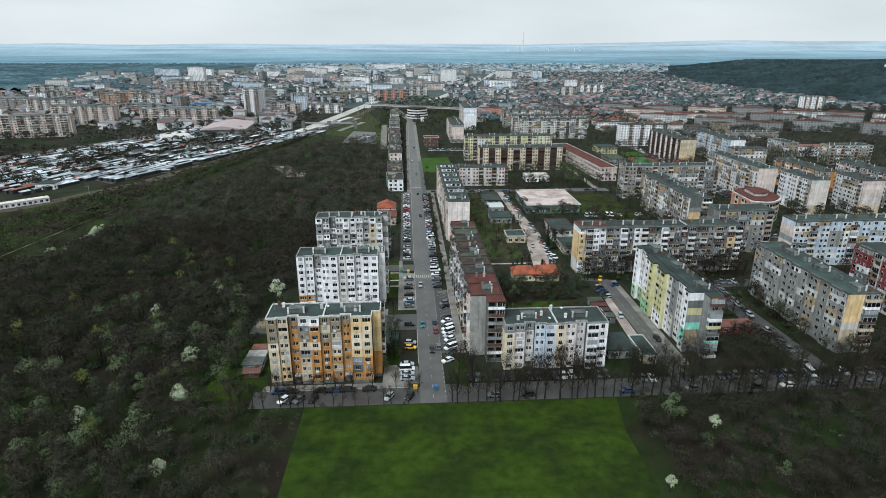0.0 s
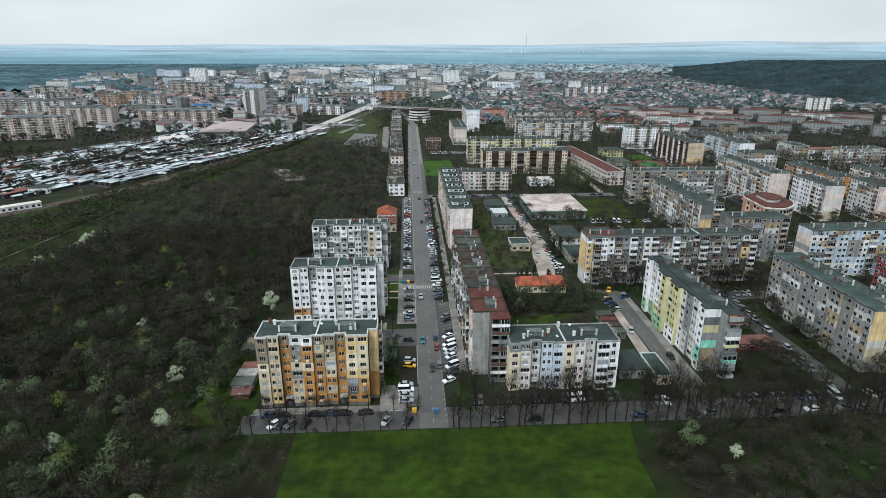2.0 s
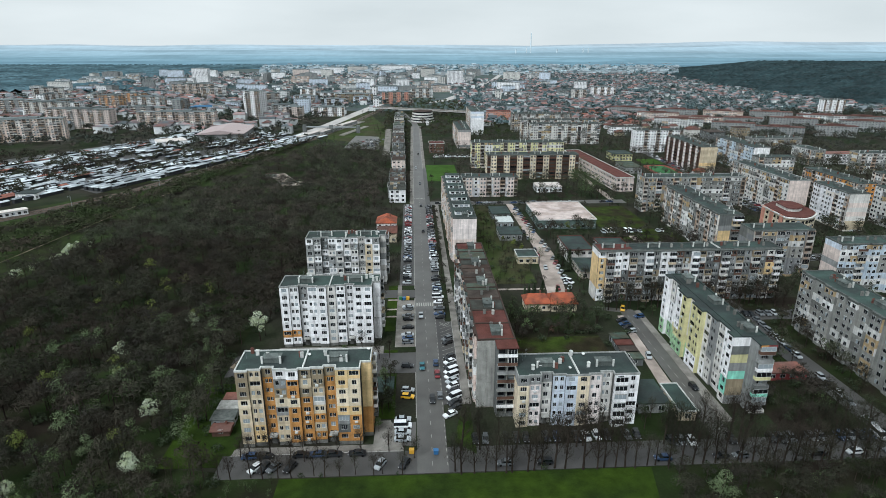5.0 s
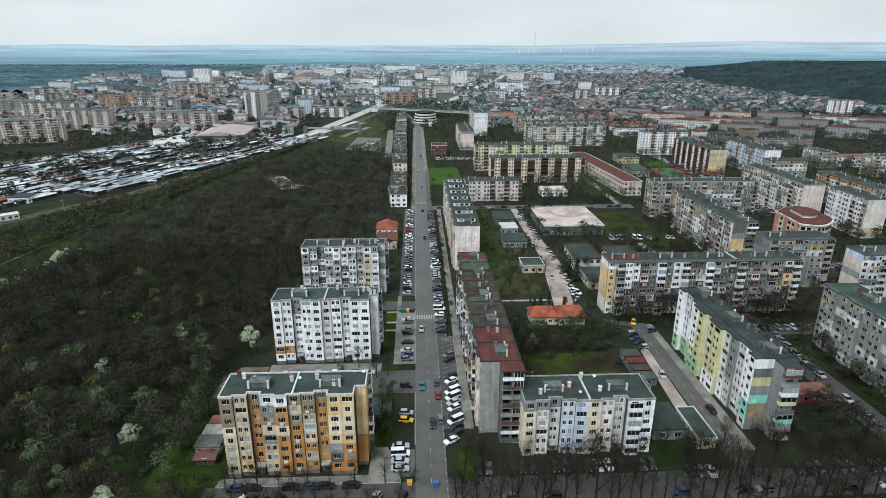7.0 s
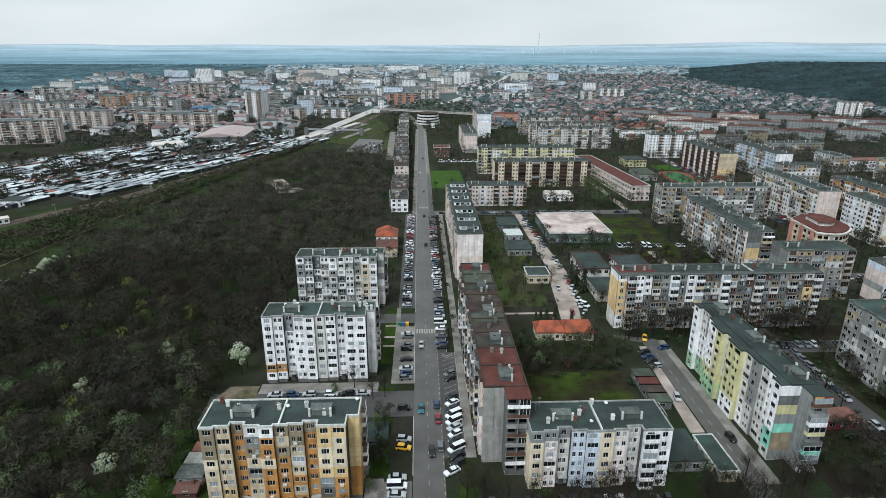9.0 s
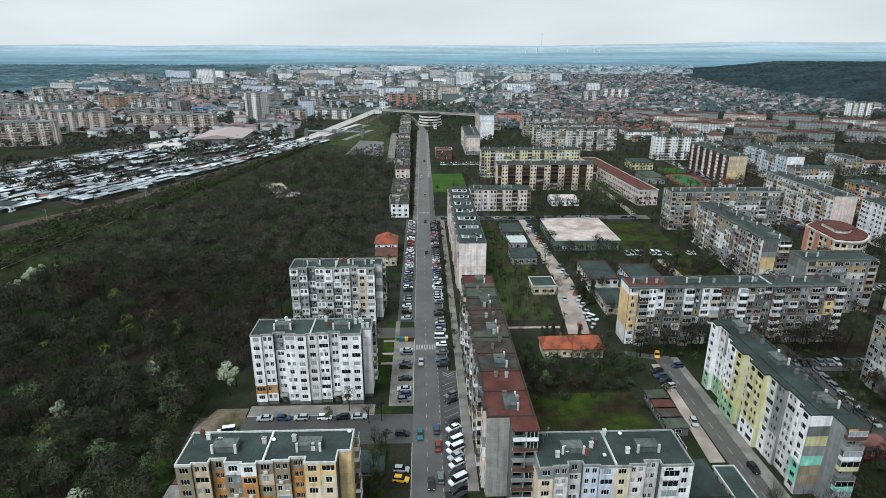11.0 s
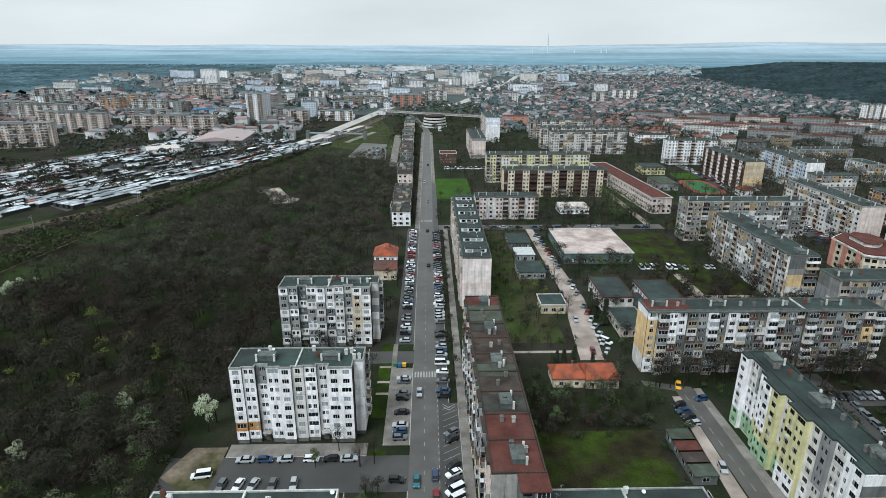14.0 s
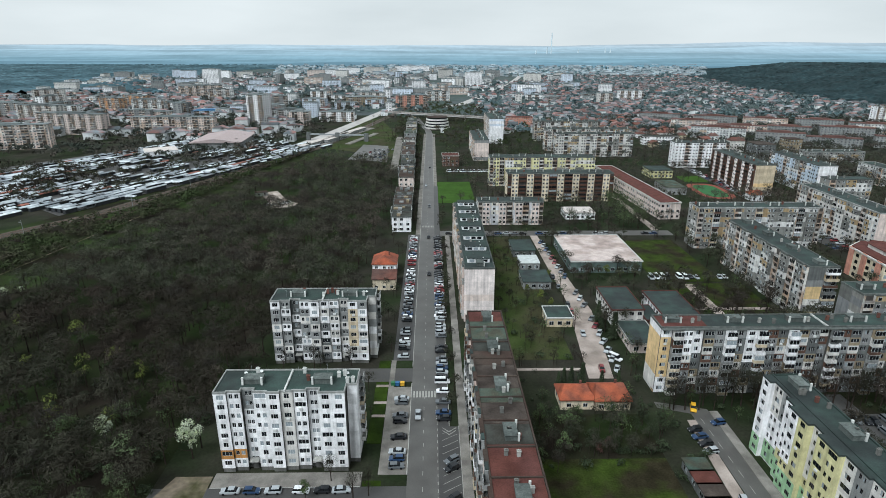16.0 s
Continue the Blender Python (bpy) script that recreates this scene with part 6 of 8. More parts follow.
woodland("woodland", WOOD, 16, 10, 14.5, "airy", TWIGS_GREY, "grey-barked bare trees in the wood", 331, 240, 1.2, HOLES)
woodland("woodland", [(-170, 60), (-42, 60), (-43, 138), (-62, 152), (-190, 125)], 6.6, 6, 12, "wood", TWIGS, "dark bare scrub wood", 302, 260, 1.2)
woodland("undergrowth", [(-170, 60), (-44, 60), (-50, 145), (-62, 152), (-190, 125)], 5.0, 2.5, 5, "airy", TWIGS, "low bare brushwood under the trees", 298, 110, 1.6)
woodland("woodland", [(-140, 95), (-60, 105), (-60, 230), (-115, 230)], 11.0, 6, 11, "leafy", BUDS, "young green trees leafing out in the wood", 303, 300)
woodland("undergrowth", [(-150, 75), (-44, 75), (-52, 260), (-160, 260)], 8.0, 2, 4.5, "bush", LEAF_DARK, "dark green undergrowth in the wood", 332, 70)
woodland("woodland", [(-140, 340), (-40, 330), (-30, 560), (-96, 590)], 22, 9, 12, "leafy", BUDS, "scattered trees coming into leaf", 333, 150)
woodland("scrub", [(57, 60), (250, 60), (250, 141), (57, 141)], 5.8, 5, 10, "wood", TWIGS, "low dark bare scrub beside the meadow", 304, 240, 1.2)
woodland("scrub", [(58, 62), (240, 62), (240, 140), (58, 140)], 12, 3, 7, "leafy", BUDS, "green bushes among bare scrub", 305, 150)
woodland("undergrowth", [(57, 60), (240, 60), (240, 141), (57, 141)], 9, 1.5, 3.5, "bush", LEAF_DARK, "dark green undergrowth beside the meadow", 334, 70)
woodland("woodland", [(-112, 520), (-70, 540), (-36, 560), (-30, 615), (-74, 628), (-84, 690), (-108, 660)], 7.5, 6, 10, "leafy", BUDS, "light green young wood", 306, 200)
YARDS = [(27, 156), (260, 156), (400, 290), (420, 700), (84, 700), (30, 640), (8, 520), (27, 400)]
YARDS_NEAR = [(97, 156), (260, 156), (300, 200), (330, 300), (300, 420), (66, 420), (66, 250), (97, 240)]
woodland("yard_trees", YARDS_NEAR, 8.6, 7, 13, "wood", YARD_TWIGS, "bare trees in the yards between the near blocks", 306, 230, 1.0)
woodland("yard_trees", [(66, 420), (300, 420), (330, 300), (420, 400), (420, 700), (84, 700), (30, 640), (8, 520), (27, 440)], 8.6, 7.5, 13, "wood", HAZED_TWIGS, "bare trees in the yards between the blocks", 307, 90, 1.1)
woodland("yard_trees", YARDS, 15.5, 5, 10, "leafy", BUDS, "small trees in fresh leaf between the blocks", 308, 130)
woodland("yard_bushes", YARDS, 11, 1.5, 3.6, "bush", LEAF_DARK, "dark green bushes and hedges in the yards", 309, 70)
woodland("garden_trees", [(28, 210), (64, 213), (64, 231), (28, 231)], 6.5, 4.5, 7.5, "leafy", LEAF_DARK, "dark green garden trees in the courtyard", 352, 260)
woodland("garden_bushes", [(29, 255), (54, 255), (53, 395), (29, 395)], 6, 2.0, 5, "leafy", LEAF_DARK, "dark hedges and bushes in the gardens", 353, 130)
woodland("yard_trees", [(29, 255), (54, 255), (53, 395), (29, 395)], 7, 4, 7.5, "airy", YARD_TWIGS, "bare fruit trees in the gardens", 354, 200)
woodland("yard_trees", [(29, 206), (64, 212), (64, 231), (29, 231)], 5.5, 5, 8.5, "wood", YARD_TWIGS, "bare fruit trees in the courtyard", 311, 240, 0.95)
woodland("yard_trees", [(112, 408), (130.5, 408), (136, 470), (137, 530), (128, 545), (114, 470)], 6.5, 10, 15, "leafy", BUDS, "tall young green trees beside the school", 314, 260, 1.25)
woodland("yard_trees", [(55, 540), (115, 540), (115, 640), (60, 720)], 10, 9, 14, "dark", LEAF_DARK, "dark evergreen trees behind the blocks", 316, 150, 0.8)
woodland("yard_trees", [(-30, 640), (62, 640), (110, 960), (-90, 960)], 11, 6, 11, "leafy", BUDS, "trees round the interchange", 317, 90)
woodland("street_trees", [(-15, 262), (-9, 262), (-9, 318), (-15, 318)], 5.0, 6, 8, "leafy", LEAF_DARK, "dark green trees beside parked cars", 320, 260)
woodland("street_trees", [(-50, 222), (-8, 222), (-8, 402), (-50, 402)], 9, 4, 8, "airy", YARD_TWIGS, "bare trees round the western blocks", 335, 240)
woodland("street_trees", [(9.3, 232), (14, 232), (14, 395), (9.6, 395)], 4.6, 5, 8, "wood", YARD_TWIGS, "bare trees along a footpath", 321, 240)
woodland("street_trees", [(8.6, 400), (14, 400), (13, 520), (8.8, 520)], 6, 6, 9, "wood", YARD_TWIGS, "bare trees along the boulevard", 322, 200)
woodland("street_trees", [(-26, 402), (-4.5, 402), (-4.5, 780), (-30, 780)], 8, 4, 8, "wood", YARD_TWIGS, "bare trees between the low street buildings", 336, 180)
woodland("hedge", [(-46, 60), (-36, 60), (-35, 142), (-46, 142)], 3.6, 2, 4.5, "leafy", BUDS, "green bushes at the edge of the meadow", 340, 110)
woodland("hedge", [(-34, 141.4), (220, 141.4), (220, 144.2), (-34, 144.2)], 2.6, 1.0, 2.2, "bush", LEAF_DARK, "dark hedge between meadow and street", 341, 60)
woodland("scrub", [(-200, 215), (-186, 238), (-160, 345), (-106, 612), (-114, 625), (-176, 345), (-205, 238)], 6, 2, 5, "leafy", BUDS, "low bushes along the edge of the wood", 342, 150)
woodland("scrub", [(-230, 150), (-186, 238), (-160, 345), (-106, 612), (-116, 625), (-182, 345), (-215, 238)], 8, 3, 6, "airy", TWIGS_GREY, "grey scrub along the edge of the wood", 343, 180)
woodland("street_shrubs", [(-13, 166), (-7, 166), (-7, 188), (-13, 204)], 3.4, 2.5, 5.5, "leafy", BUDS, "green shrubs on the street verge", 344, 260)
woodland("scrub", [(-300, 230), (-205, 238), (-176, 345), (-112, 625), (-128, 690), (-212, 430), (-245, 385), (-320, 320)], 8.5, 1.2, 3.6, "airy", TWIGS, "low bare scrub on rough grass", 345, 100)
woodland("hedge", [(-290, 330), (-200, 360), (-122, 668), (-128, 672), (-215, 380)], 9, 2, 5, "leafy", BUDS, "bushes along the railway", 323, 200)

woodland("woodland", [(-168, 300), (-56, 300), (-36, 380), (-34, 580), (-104, 606)], 12.5, 9, 13, "airy", HAZED_TWIGS, "pale grey bare trees in the far wood", 346, 160, 1.2, HOLES)
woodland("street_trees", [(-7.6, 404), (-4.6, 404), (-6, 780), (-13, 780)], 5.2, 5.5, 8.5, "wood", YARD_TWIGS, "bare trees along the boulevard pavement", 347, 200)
woodland("street_trees", [(-7.6, 404), (-4.6, 404), (-6, 780), (-13, 780)], 8, 3, 5, "bush", LEAF_DARK, "dark hedge along the boulevard pavement", 348, 70)

woodland("yard_trees", [(98, 156), (137, 156), (137, 236), (98, 236)], 5.2, 6, 10, "airy", TWIGS, "dense bare trees between two tall blocks", 349, 260, 1.0)
woodland("yard_bushes", [(98, 156), (137, 156), (137, 236), (98, 236)], 6.5, 1.5, 3.5, "bush", LEAF_DARK, "dark bushes between two tall blocks", 350, 70)
woodland("yard_trees", [(152, 156), (230, 156), (230, 220), (152, 220)], 6, 5, 9, "airy", TWIGS, "dense bare trees behind a grey block", 351, 220, 1.0)

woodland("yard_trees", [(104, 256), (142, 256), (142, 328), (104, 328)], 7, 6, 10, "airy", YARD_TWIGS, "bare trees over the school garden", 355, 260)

woodland("street_trees", [(8, 141.2), (216, 141.2), (216, 143.3), (8, 143.3)], 3.4, 7, 11, "airy", TWIGS, "row of dark bare trees between meadow and street", 356, 200, 0.8)
woodland("scrub", [(58, 95), (215, 95), (215, 141), (58, 141)], 7.5, 5, 9, "airy", TWIGS_GREY, "grey bare scrub beside the meadow", 357, 220)

woodland("yard_trees", [(72, 408), (106, 408), (106, 452), (72, 470)], 7, 6, 10, "leafy", LEAF_DARK, "dark green trees round the kiosk hall", 358, 240)
woodland("yard_trees", [(44, 409), (66, 409), (66, 418), (44, 418)], 6, 5, 8, "leafy", LEAF_DARK, "dark green trees before a five-storey block", 359, 240)
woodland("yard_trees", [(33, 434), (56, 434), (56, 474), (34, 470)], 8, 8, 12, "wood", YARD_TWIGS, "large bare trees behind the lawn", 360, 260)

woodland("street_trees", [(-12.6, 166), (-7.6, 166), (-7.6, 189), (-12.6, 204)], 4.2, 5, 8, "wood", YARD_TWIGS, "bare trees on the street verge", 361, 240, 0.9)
woodland("street_trees", [(62, 157), (70, 157), (70, 164), (60, 177), (56, 174)], 5, 6, 9, "leafy", LEAF_DARK, "dark green trees beside the low block", 362, 300)

woodland("hedge", [(52, 213.6), (64, 213.6), (64, 215.4), (52, 215.4)], 1.6, 1.6, 2.2, "bush", LEAF_DARK, "clipped dark hedge across the courtyard", 363, 60)
woodland("yard_trees", [(60, 214), (67, 214), (72, 232), (62, 232)], 4.6, 6, 8.5, "leafy", LEAF_DARK, "dense dark green trees beside the garages", 364, 320)

woodland("yard_trees", [(205, 430), (420, 430), (420, 650), (205, 650)], 8.4, 9, 14.5, "wood", HAZED_TWIGS, "tall bare trees close round the far blocks", 365, 75, 1.1)
woodland("woodland", [(-125, 100), (-62, 112), (-62, 205), (-75, 225), (-115, 225)], 18, 9, 13, "leafy", PALE_LEAF, "tall trees in pale young leaf in the wood", 366, 300)
woodland("woodland", [(-150, 120), (-70, 120), (-70, 235), (-140, 300)], 26, 9, 13, "leafy", BRIGHT_LEAF, "scattered trees in yellow-green leaf", 367, 240, 0.8)

# bare street trees along the cross street
rt = random.Random(17)
xx = 7.0
while xx < 215:
    for yy in (143.2, 151.5):
        if rt.random() < (0.97 if yy < 146 else 0.5):
            tree(xx + rt.uniform(-0.8, 0.8), yy + rt.uniform(-0.6, 0.6), "bare", rt.choice((9.5, 11, 12, 12.5, 13.5, 15.5)) + rt.uniform(-0.6, 0.6), "tall bare street tree with dark trunk", "street trees", rt.randrange(999), n=560, name="street_tree")
    xx += 2.5
for xx in (-44, -39, -33.5, -27, -22, -16, -9, -5, -2.6, -46, -30):
    tree(xx, rt.uniform(148.5, 152), "bare", rt.uniform(6.5, 9.5), "bare tree before the orange block", "street trees", rt.randrange(999), n=560, name="street_tree")
for i in range(16):
    tree(-60 + i * 3.6 + rt.uniform(-1, 1), 143.8 + rt.uniform(-0.8, 0.5), "bare", rt.uniform(6, 9), "bare tree between meadow and cross street", "street trees", rt.randrange(999), n=560, name="street_tree")
for x, y in ((-11.5, 168), (-10, 173), (-11, 178), (-9.6, 184), (-11.5, 188), (-10.5, 200), (14.5, 158), (11, 160), (60, 158), (63.5, 163), (67, 158), (61, 169), (79, 163), (86, 160), (90, 158), (-20, 205), (-14, 199), (-34, 258), (-22, 259), (-44, 258)):
    tree(x, y, "bare", rt.uniform(6, 9.5), "bare tree in a yard beside the street", "yard trees", rt.randrange(999), n=700)
for x, y in ((-10.5, 176), (-11.6, 183), (-9.8, 171), (-25, 199), (-12, 160), (80, 236), (45, 228), (57, 226), (36, 230)):
    tree(x, y, "leafy", rt.uniform(4, 6.5), "small tree in fresh green leaf", "green trees", rt.randrange(999), BUDS, n=800, name="green_tree")
for i in range(26):
    tree(72 + i * 2.9 + rt.uniform(-1, 1), 235 + rt.uniform(-2.5, 1.5), "bare", rt.uniform(8, 13), "bare tree before a long block", "yard trees", rt.randrange(999), n=900, spread=3.6)
for x, y, h in ((43, 244.5, 6), (47, 245, 7.5), (50.5, 245.5, 8.5), (56.5, 245, 6), (62, 246, 5.5), (67, 288, 10), (69.5, 276, 11), (68, 283, 8), (45, 246, 6.5)):
    poplar_conifer(x, y, h, int(x * 3))

for x, y, h in ((57, 334, 5), (49, 309, 6), (52, 302, 5.5), (84, 336, 6.5), (90, 334, 5), (45, 318, 4.5), (136, 318, 5)):
    tree(x, y, "leafy", h, "small tree in bright yellow-green leaf", "green trees", int(x * 3 + y), BRIGHT_LEAF, n=900, name="green_tree")

for x, y, h in ((34, 226, 7.5), (41, 222, 8.5), (38, 214, 7), (55, 229, 6), (31, 209, 6)):
    tree(x, y, "leafy", h, "spreading garden tree in dull green leaf", "green trees", int(x * 3 + y), BUDS, n=700, name="green_tree", spread=3.4)
for x, y, h in ((47, 213, 4.5), (50, 216, 4)):
    tree(x, y, "leafy", h, "garden shrub with reddish young leaves", "green trees", int(x * 3 + y), mat("reddish_leaves", "#4a332e", 0.85, 0.3, 0.3, 2.0, 0.15, island=0.3), n=701, name="red_shrub")

# fruit trees in white blossom
for i, (x, y, h) in enumerate(BLOSSOM_AT):
    tree(x, y, "blossom", h, "fruit tree covered in white blossom", "blossoming trees", int(abs(x * 7 + y)), BLOSSOM if i % 2 == 0 else PALE_LEAF, n=800, name="blossom_tree")
for i in range(10):
    tree(-176 + i * 0.9 + rt.uniform(-2, 2), 272 + i * 5, "blossom", rt.uniform(4.5, 7.5), "low blossoming bush by the railway", "blossoming trees", i * 5, BLOSSOM, n=1300, name="blossom_tree")

# ---------- the town beyond ----------
FAR_ROOF = mat("pale_felt_roof", "#6d7474", 0.9, 0.25, 0.1, 1.0, 0.25)
# Lighter than near glass: low contrast of haze put into the colour.
FAR_GLASS = mat("far_window_glass", "#4b5154", 0.3, 0.1, rand=0.1, island=0.5)
facade_mat("mixed_pale", "#c9cbca", 0.35, ["#a7aaa9", "#dcdcda", "#b9a58f", "#8f9392"])
facade_mat("mixed_rose", "#cbbbb0", 0.35, ["#b0a8a2", "#dcd8d3", "#b8a595", "#a3a2a0"])
facade_mat("mixed_ochre", "#b58a63", 0.3, ["#c49a72", "#a98568", "#cbb49c", "#9d8a7a"])
FAR_WALLS = ["white", "offwhite", "mixed_pale", "blueish", "grey", "mixed_rose", "blueish", "mixed_pale", "grey", "white"]


def far_block(x, y, length, depth, h, wall, label, turn=0.0, roof=None, bands=True):
    ob = thing("apartment_building", pose(x, y, 0, 0, 0, turn), label, "apartment building", "distant apartment buildings")
    floors = max(2, round(h / 2.8))
    part("wall", Mesh().box(-length / 2, -depth / 2, -0.2, length / 2, depth / 2, h), FACADE[wall], ob)
    ca, sa = math.cos(radians(turn)), math.sin(radians(turn))
    take([(x + (a * length / 2 + a) * ca - (b * depth / 2 + b) * sa, y + (a * length / 2 + a) * sa + (b * depth / 2 + b) * ca) for a, b in ((-1, -1), (1, -1), (1, 1), (-1, 1))])
    part("roof", Mesh().box(-length / 2 - 0.3, -depth / 2 - 0.3, h, length / 2 + 0.3, depth / 2 + 0.3, h + 0.5).box(-length / 5, -depth / 4, h + 0.5, length / 5, depth / 4, h + 2.0), roof or FAR_ROOF, ob)
    b = Mesh()
    for s in range(floors):
        z = s * h / floors + 0.9
        for x0, y0, n, ln, tn in ((-length / 2, -depth / 2, max(2, int(length / 3.4)), length, 0), (length / 2, -depth / 2, max(1, int(depth / 5)), depth, 1), (-length / 2, -depth / 2, max(1, int(depth / 5)), depth, 2)):
            for i in range(n):
                a = (i + 0.29) * ln / n
                c = (i + 0.71) * ln / n
                if tn == 0:
                    b.poly([(x0 + a, y0 - 0.06, z), (x0 + c, y0 - 0.06, z), (x0 + c, y0 - 0.06, z + 1.2), (x0 + a, y0 - 0.06, z + 1.2)])
                elif tn == 1:
                    b.poly([(x0 + 0.06, y0 + a, z), (x0 + 0.06, y0 + c, z), (x0 + 0.06, y0 + c, z + 1.4), (x0 + 0.06, y0 + a, z + 1.4)])
                else:
                    b.poly([(x0 - 0.06, y0 + c, z), (x0 - 0.06, y0 + a, z), (x0 - 0.06, y0 + a, z + 1.4), (x0 - 0.06, y0 + c, z + 1.4)])
    tagged(part("glazing", b, FAR_GLASS, ob), kind="stuff")
    if y < 1350 and length > 22 and bands:
        # columns of loggias: a dark plate painted as recess shade, with pale or painted parapets
        rb = random.Random(int(x * 7 + y))
        lg = Mesh()
        cols = int(length / 3.4)
        cw = length / cols
        for i in range(cols):
            a = -length / 2 + i * cw
            if i % 4 in (1, 2):
                loggia_column(lg, pose(0, -depth / 2, 0), a + 0.1, a + cw - 0.1, floors, 0.2, h / floors, rb, 0.9, 0.85)
        tagged(part("loggia", lg, [LOGGIA_SHADE, LOGGIA_RAIL, FAR_GLASS], ob), kind="stuff")
    return ob


for x, y, ln, d, h, w, tn, lab in (
        (-222, 880, 24, 20, 40, "white", -15, "tall white tower with dark window bands"), (-301, 800, 96, 14, 20, "mixed_rose", 0, "long beige panel block"),
        (-420, 800, 88, 14, 24, "pinkish", -12, "panel block with white stripes"), (-425, 690, 84, 14, 24, "mixed_rose", 14, "cream panel block with a pale end wall"),
        (-486, 1022, 40, 14, 24, "mixed_ochre", -20, "orange panel block"), (-470, 1066, 40, 14, 24, "mixed_ochre", -20, "orange and white panel block"),
        (-450, 1290, 80, 14, 26, "mixed_rose", 15, "pinkish panel block"), (-634, 1108, 46, 14, 30, "offwhite", 20, "pale slab block"), (-556, 1655, 40, 22, 44, "white", 0, "tall white slab tower"),
        (-170, 884, 26, 14, 18, "pinkish", 0, "pinkish office block"), (-128, 928, 48, 13, 13, "white", 0, "long white low block"), (-207, 1226, 28, 16, 20, "white", 0, "white block"),
        (-30, 1135, 54, 16, 20, "salmon", 8, "long reddish building"), (-110, 1150, 70, 14, 16, "tan", 10, "long brown building"), (114, 1662, 42, 20, 38, "white", 0, "tall white slab tower"),
        (-443, 1990, 74, 16, 20, "white", 0, "pale high block"), (-395, 2212, 58, 16, 22, "pinkish", 0, "pale high block"), (-340, 2216, 46, 16, 23, "white", 0, "pale high block"),
        (-292, 2305, 76, 16, 26, "white", 0, "pale high block"), (-212, 2402, 76, 16, 26, "offwhite", 0, "pale high block"), (-70, 2512, 135, 18, 27, "white", 0, "pale high block"),
        (-63, 1040, 9, 9, 16, "white", 0, "white signal tower by the bridge"), (-560, 760, 60, 14, 22, "grey", 10, "grey panel block"), (-520, 900, 60, 14, 24, "offwhite", -10, "pale panel block"),
        (-330, 985, 70, 20, 9, "blueish", 20, "low hall with blue roof"), (-600, 960, 70, 14, 22, "grey", 0, "grey panel block")):
    far_block(x, y, ln, d, h, w, lab + (" in the distance" if len(lab.split()) < 4 else ""), tn, mat("blue_roof", "#3f6f94", 0.6, 0.1) if "blue roof" in lab else None)

# ---------- railway, market, highway ----------
def strip(name, a, b, w, z, m, label, category="road"):
    (ax, ay), (bx, by) = a, b
    ln = math.hypot(bx - ax, by - ay)
    nx, ny = -(by - ay) / ln * w / 2, (bx - ax) / ln * w / 2
    return sheet(name, [(ax - nx, ay - ny), (bx - nx, by - ny), (bx + nx, by + ny), (ax + nx, ay + ny)], z, m, label, category)


RAIL = [(-320, 318), (-250, 372), (-205, 440), (-150, 590), (-112, 700), (-74, 900), (-30, 1150)]
for i in range(len(RAIL) - 1):
    strip("railway_bed", RAIL[i], RAIL[i + 1], 11, 0.16 + 0.004 * i, BALLAST, "brown gravel railway bed", "railway")
    for o in (-3.2, -1.7, 1.7, 3.2):
        (ax, ay), (bx, by) = RAIL[i], RAIL[i + 1]
        ln = math.hypot(bx - ax, by - ay)
        nx, ny = -(by - ay) / ln * o, (bx - ax) / ln * o
        strip("rail", (ax + nx, ay + ny), (bx + nx, by + ny), 0.22, 0.34, RUST, "rusty steel rail", "railway")
HIGHWAY_MAT = mat("highway_concrete", "#a8a5a2", 0.9, 0.15, 0.1, 1.0, 0)
HIGHWAY = [(-150, 640), (-118, 790), (-60, 1120), (30, 1140), (62, 1190), (225, 1790), (330, 2300)]
for i in range(len(HIGHWAY) - 1):
    if i != 2:
        strip("road_highway", HIGHWAY[i], HIGHWAY[i + 1], 16, 0.2 + 0.004 * i, HIGHWAY_MAT, "wide pale highway", "road")
strip("road_platform", (-120, 700), (-75, 850), 16, 0.9, PAVING, "pale station platforms", "pavement")
strip("road_platform_east", (-85, 720), (-62, 800), 7, 0.7, PAVING, "pale station platform", "pavement")


def mast(x, y, turn):
    ob = thing("catenary_mast", pose(x, y, 0, 0, 0, turn), "grey steel railway mast with arm", "mast", "railway masts")
    part("pole", Mesh().tube(0, 0, -0.2, 8, 0.16, 0.1, 6), METAL, ob)
    part("arm", Mesh().box(-3.2, -0.05, 6.6, 0.1, 0.05, 6.75).box(-3.2, -0.05, 5.9, -3.1, 0.05, 6.6), METAL, ob)


for i in range(len(RAIL) - 2):
    (ax, ay), (bx, by) = RAIL[i], RAIL[i + 1]
    n = int(math.hypot(bx - ax, by - ay) / 42)
    tn = math.degrees(math.atan2(by - ay, bx - ax)) - 90
    for k in range(n):
        f = (k + 0.5) / n
        mast(ax + (bx - ax) * f + 5.5, ay + (by - ay) * f - 3, tn)


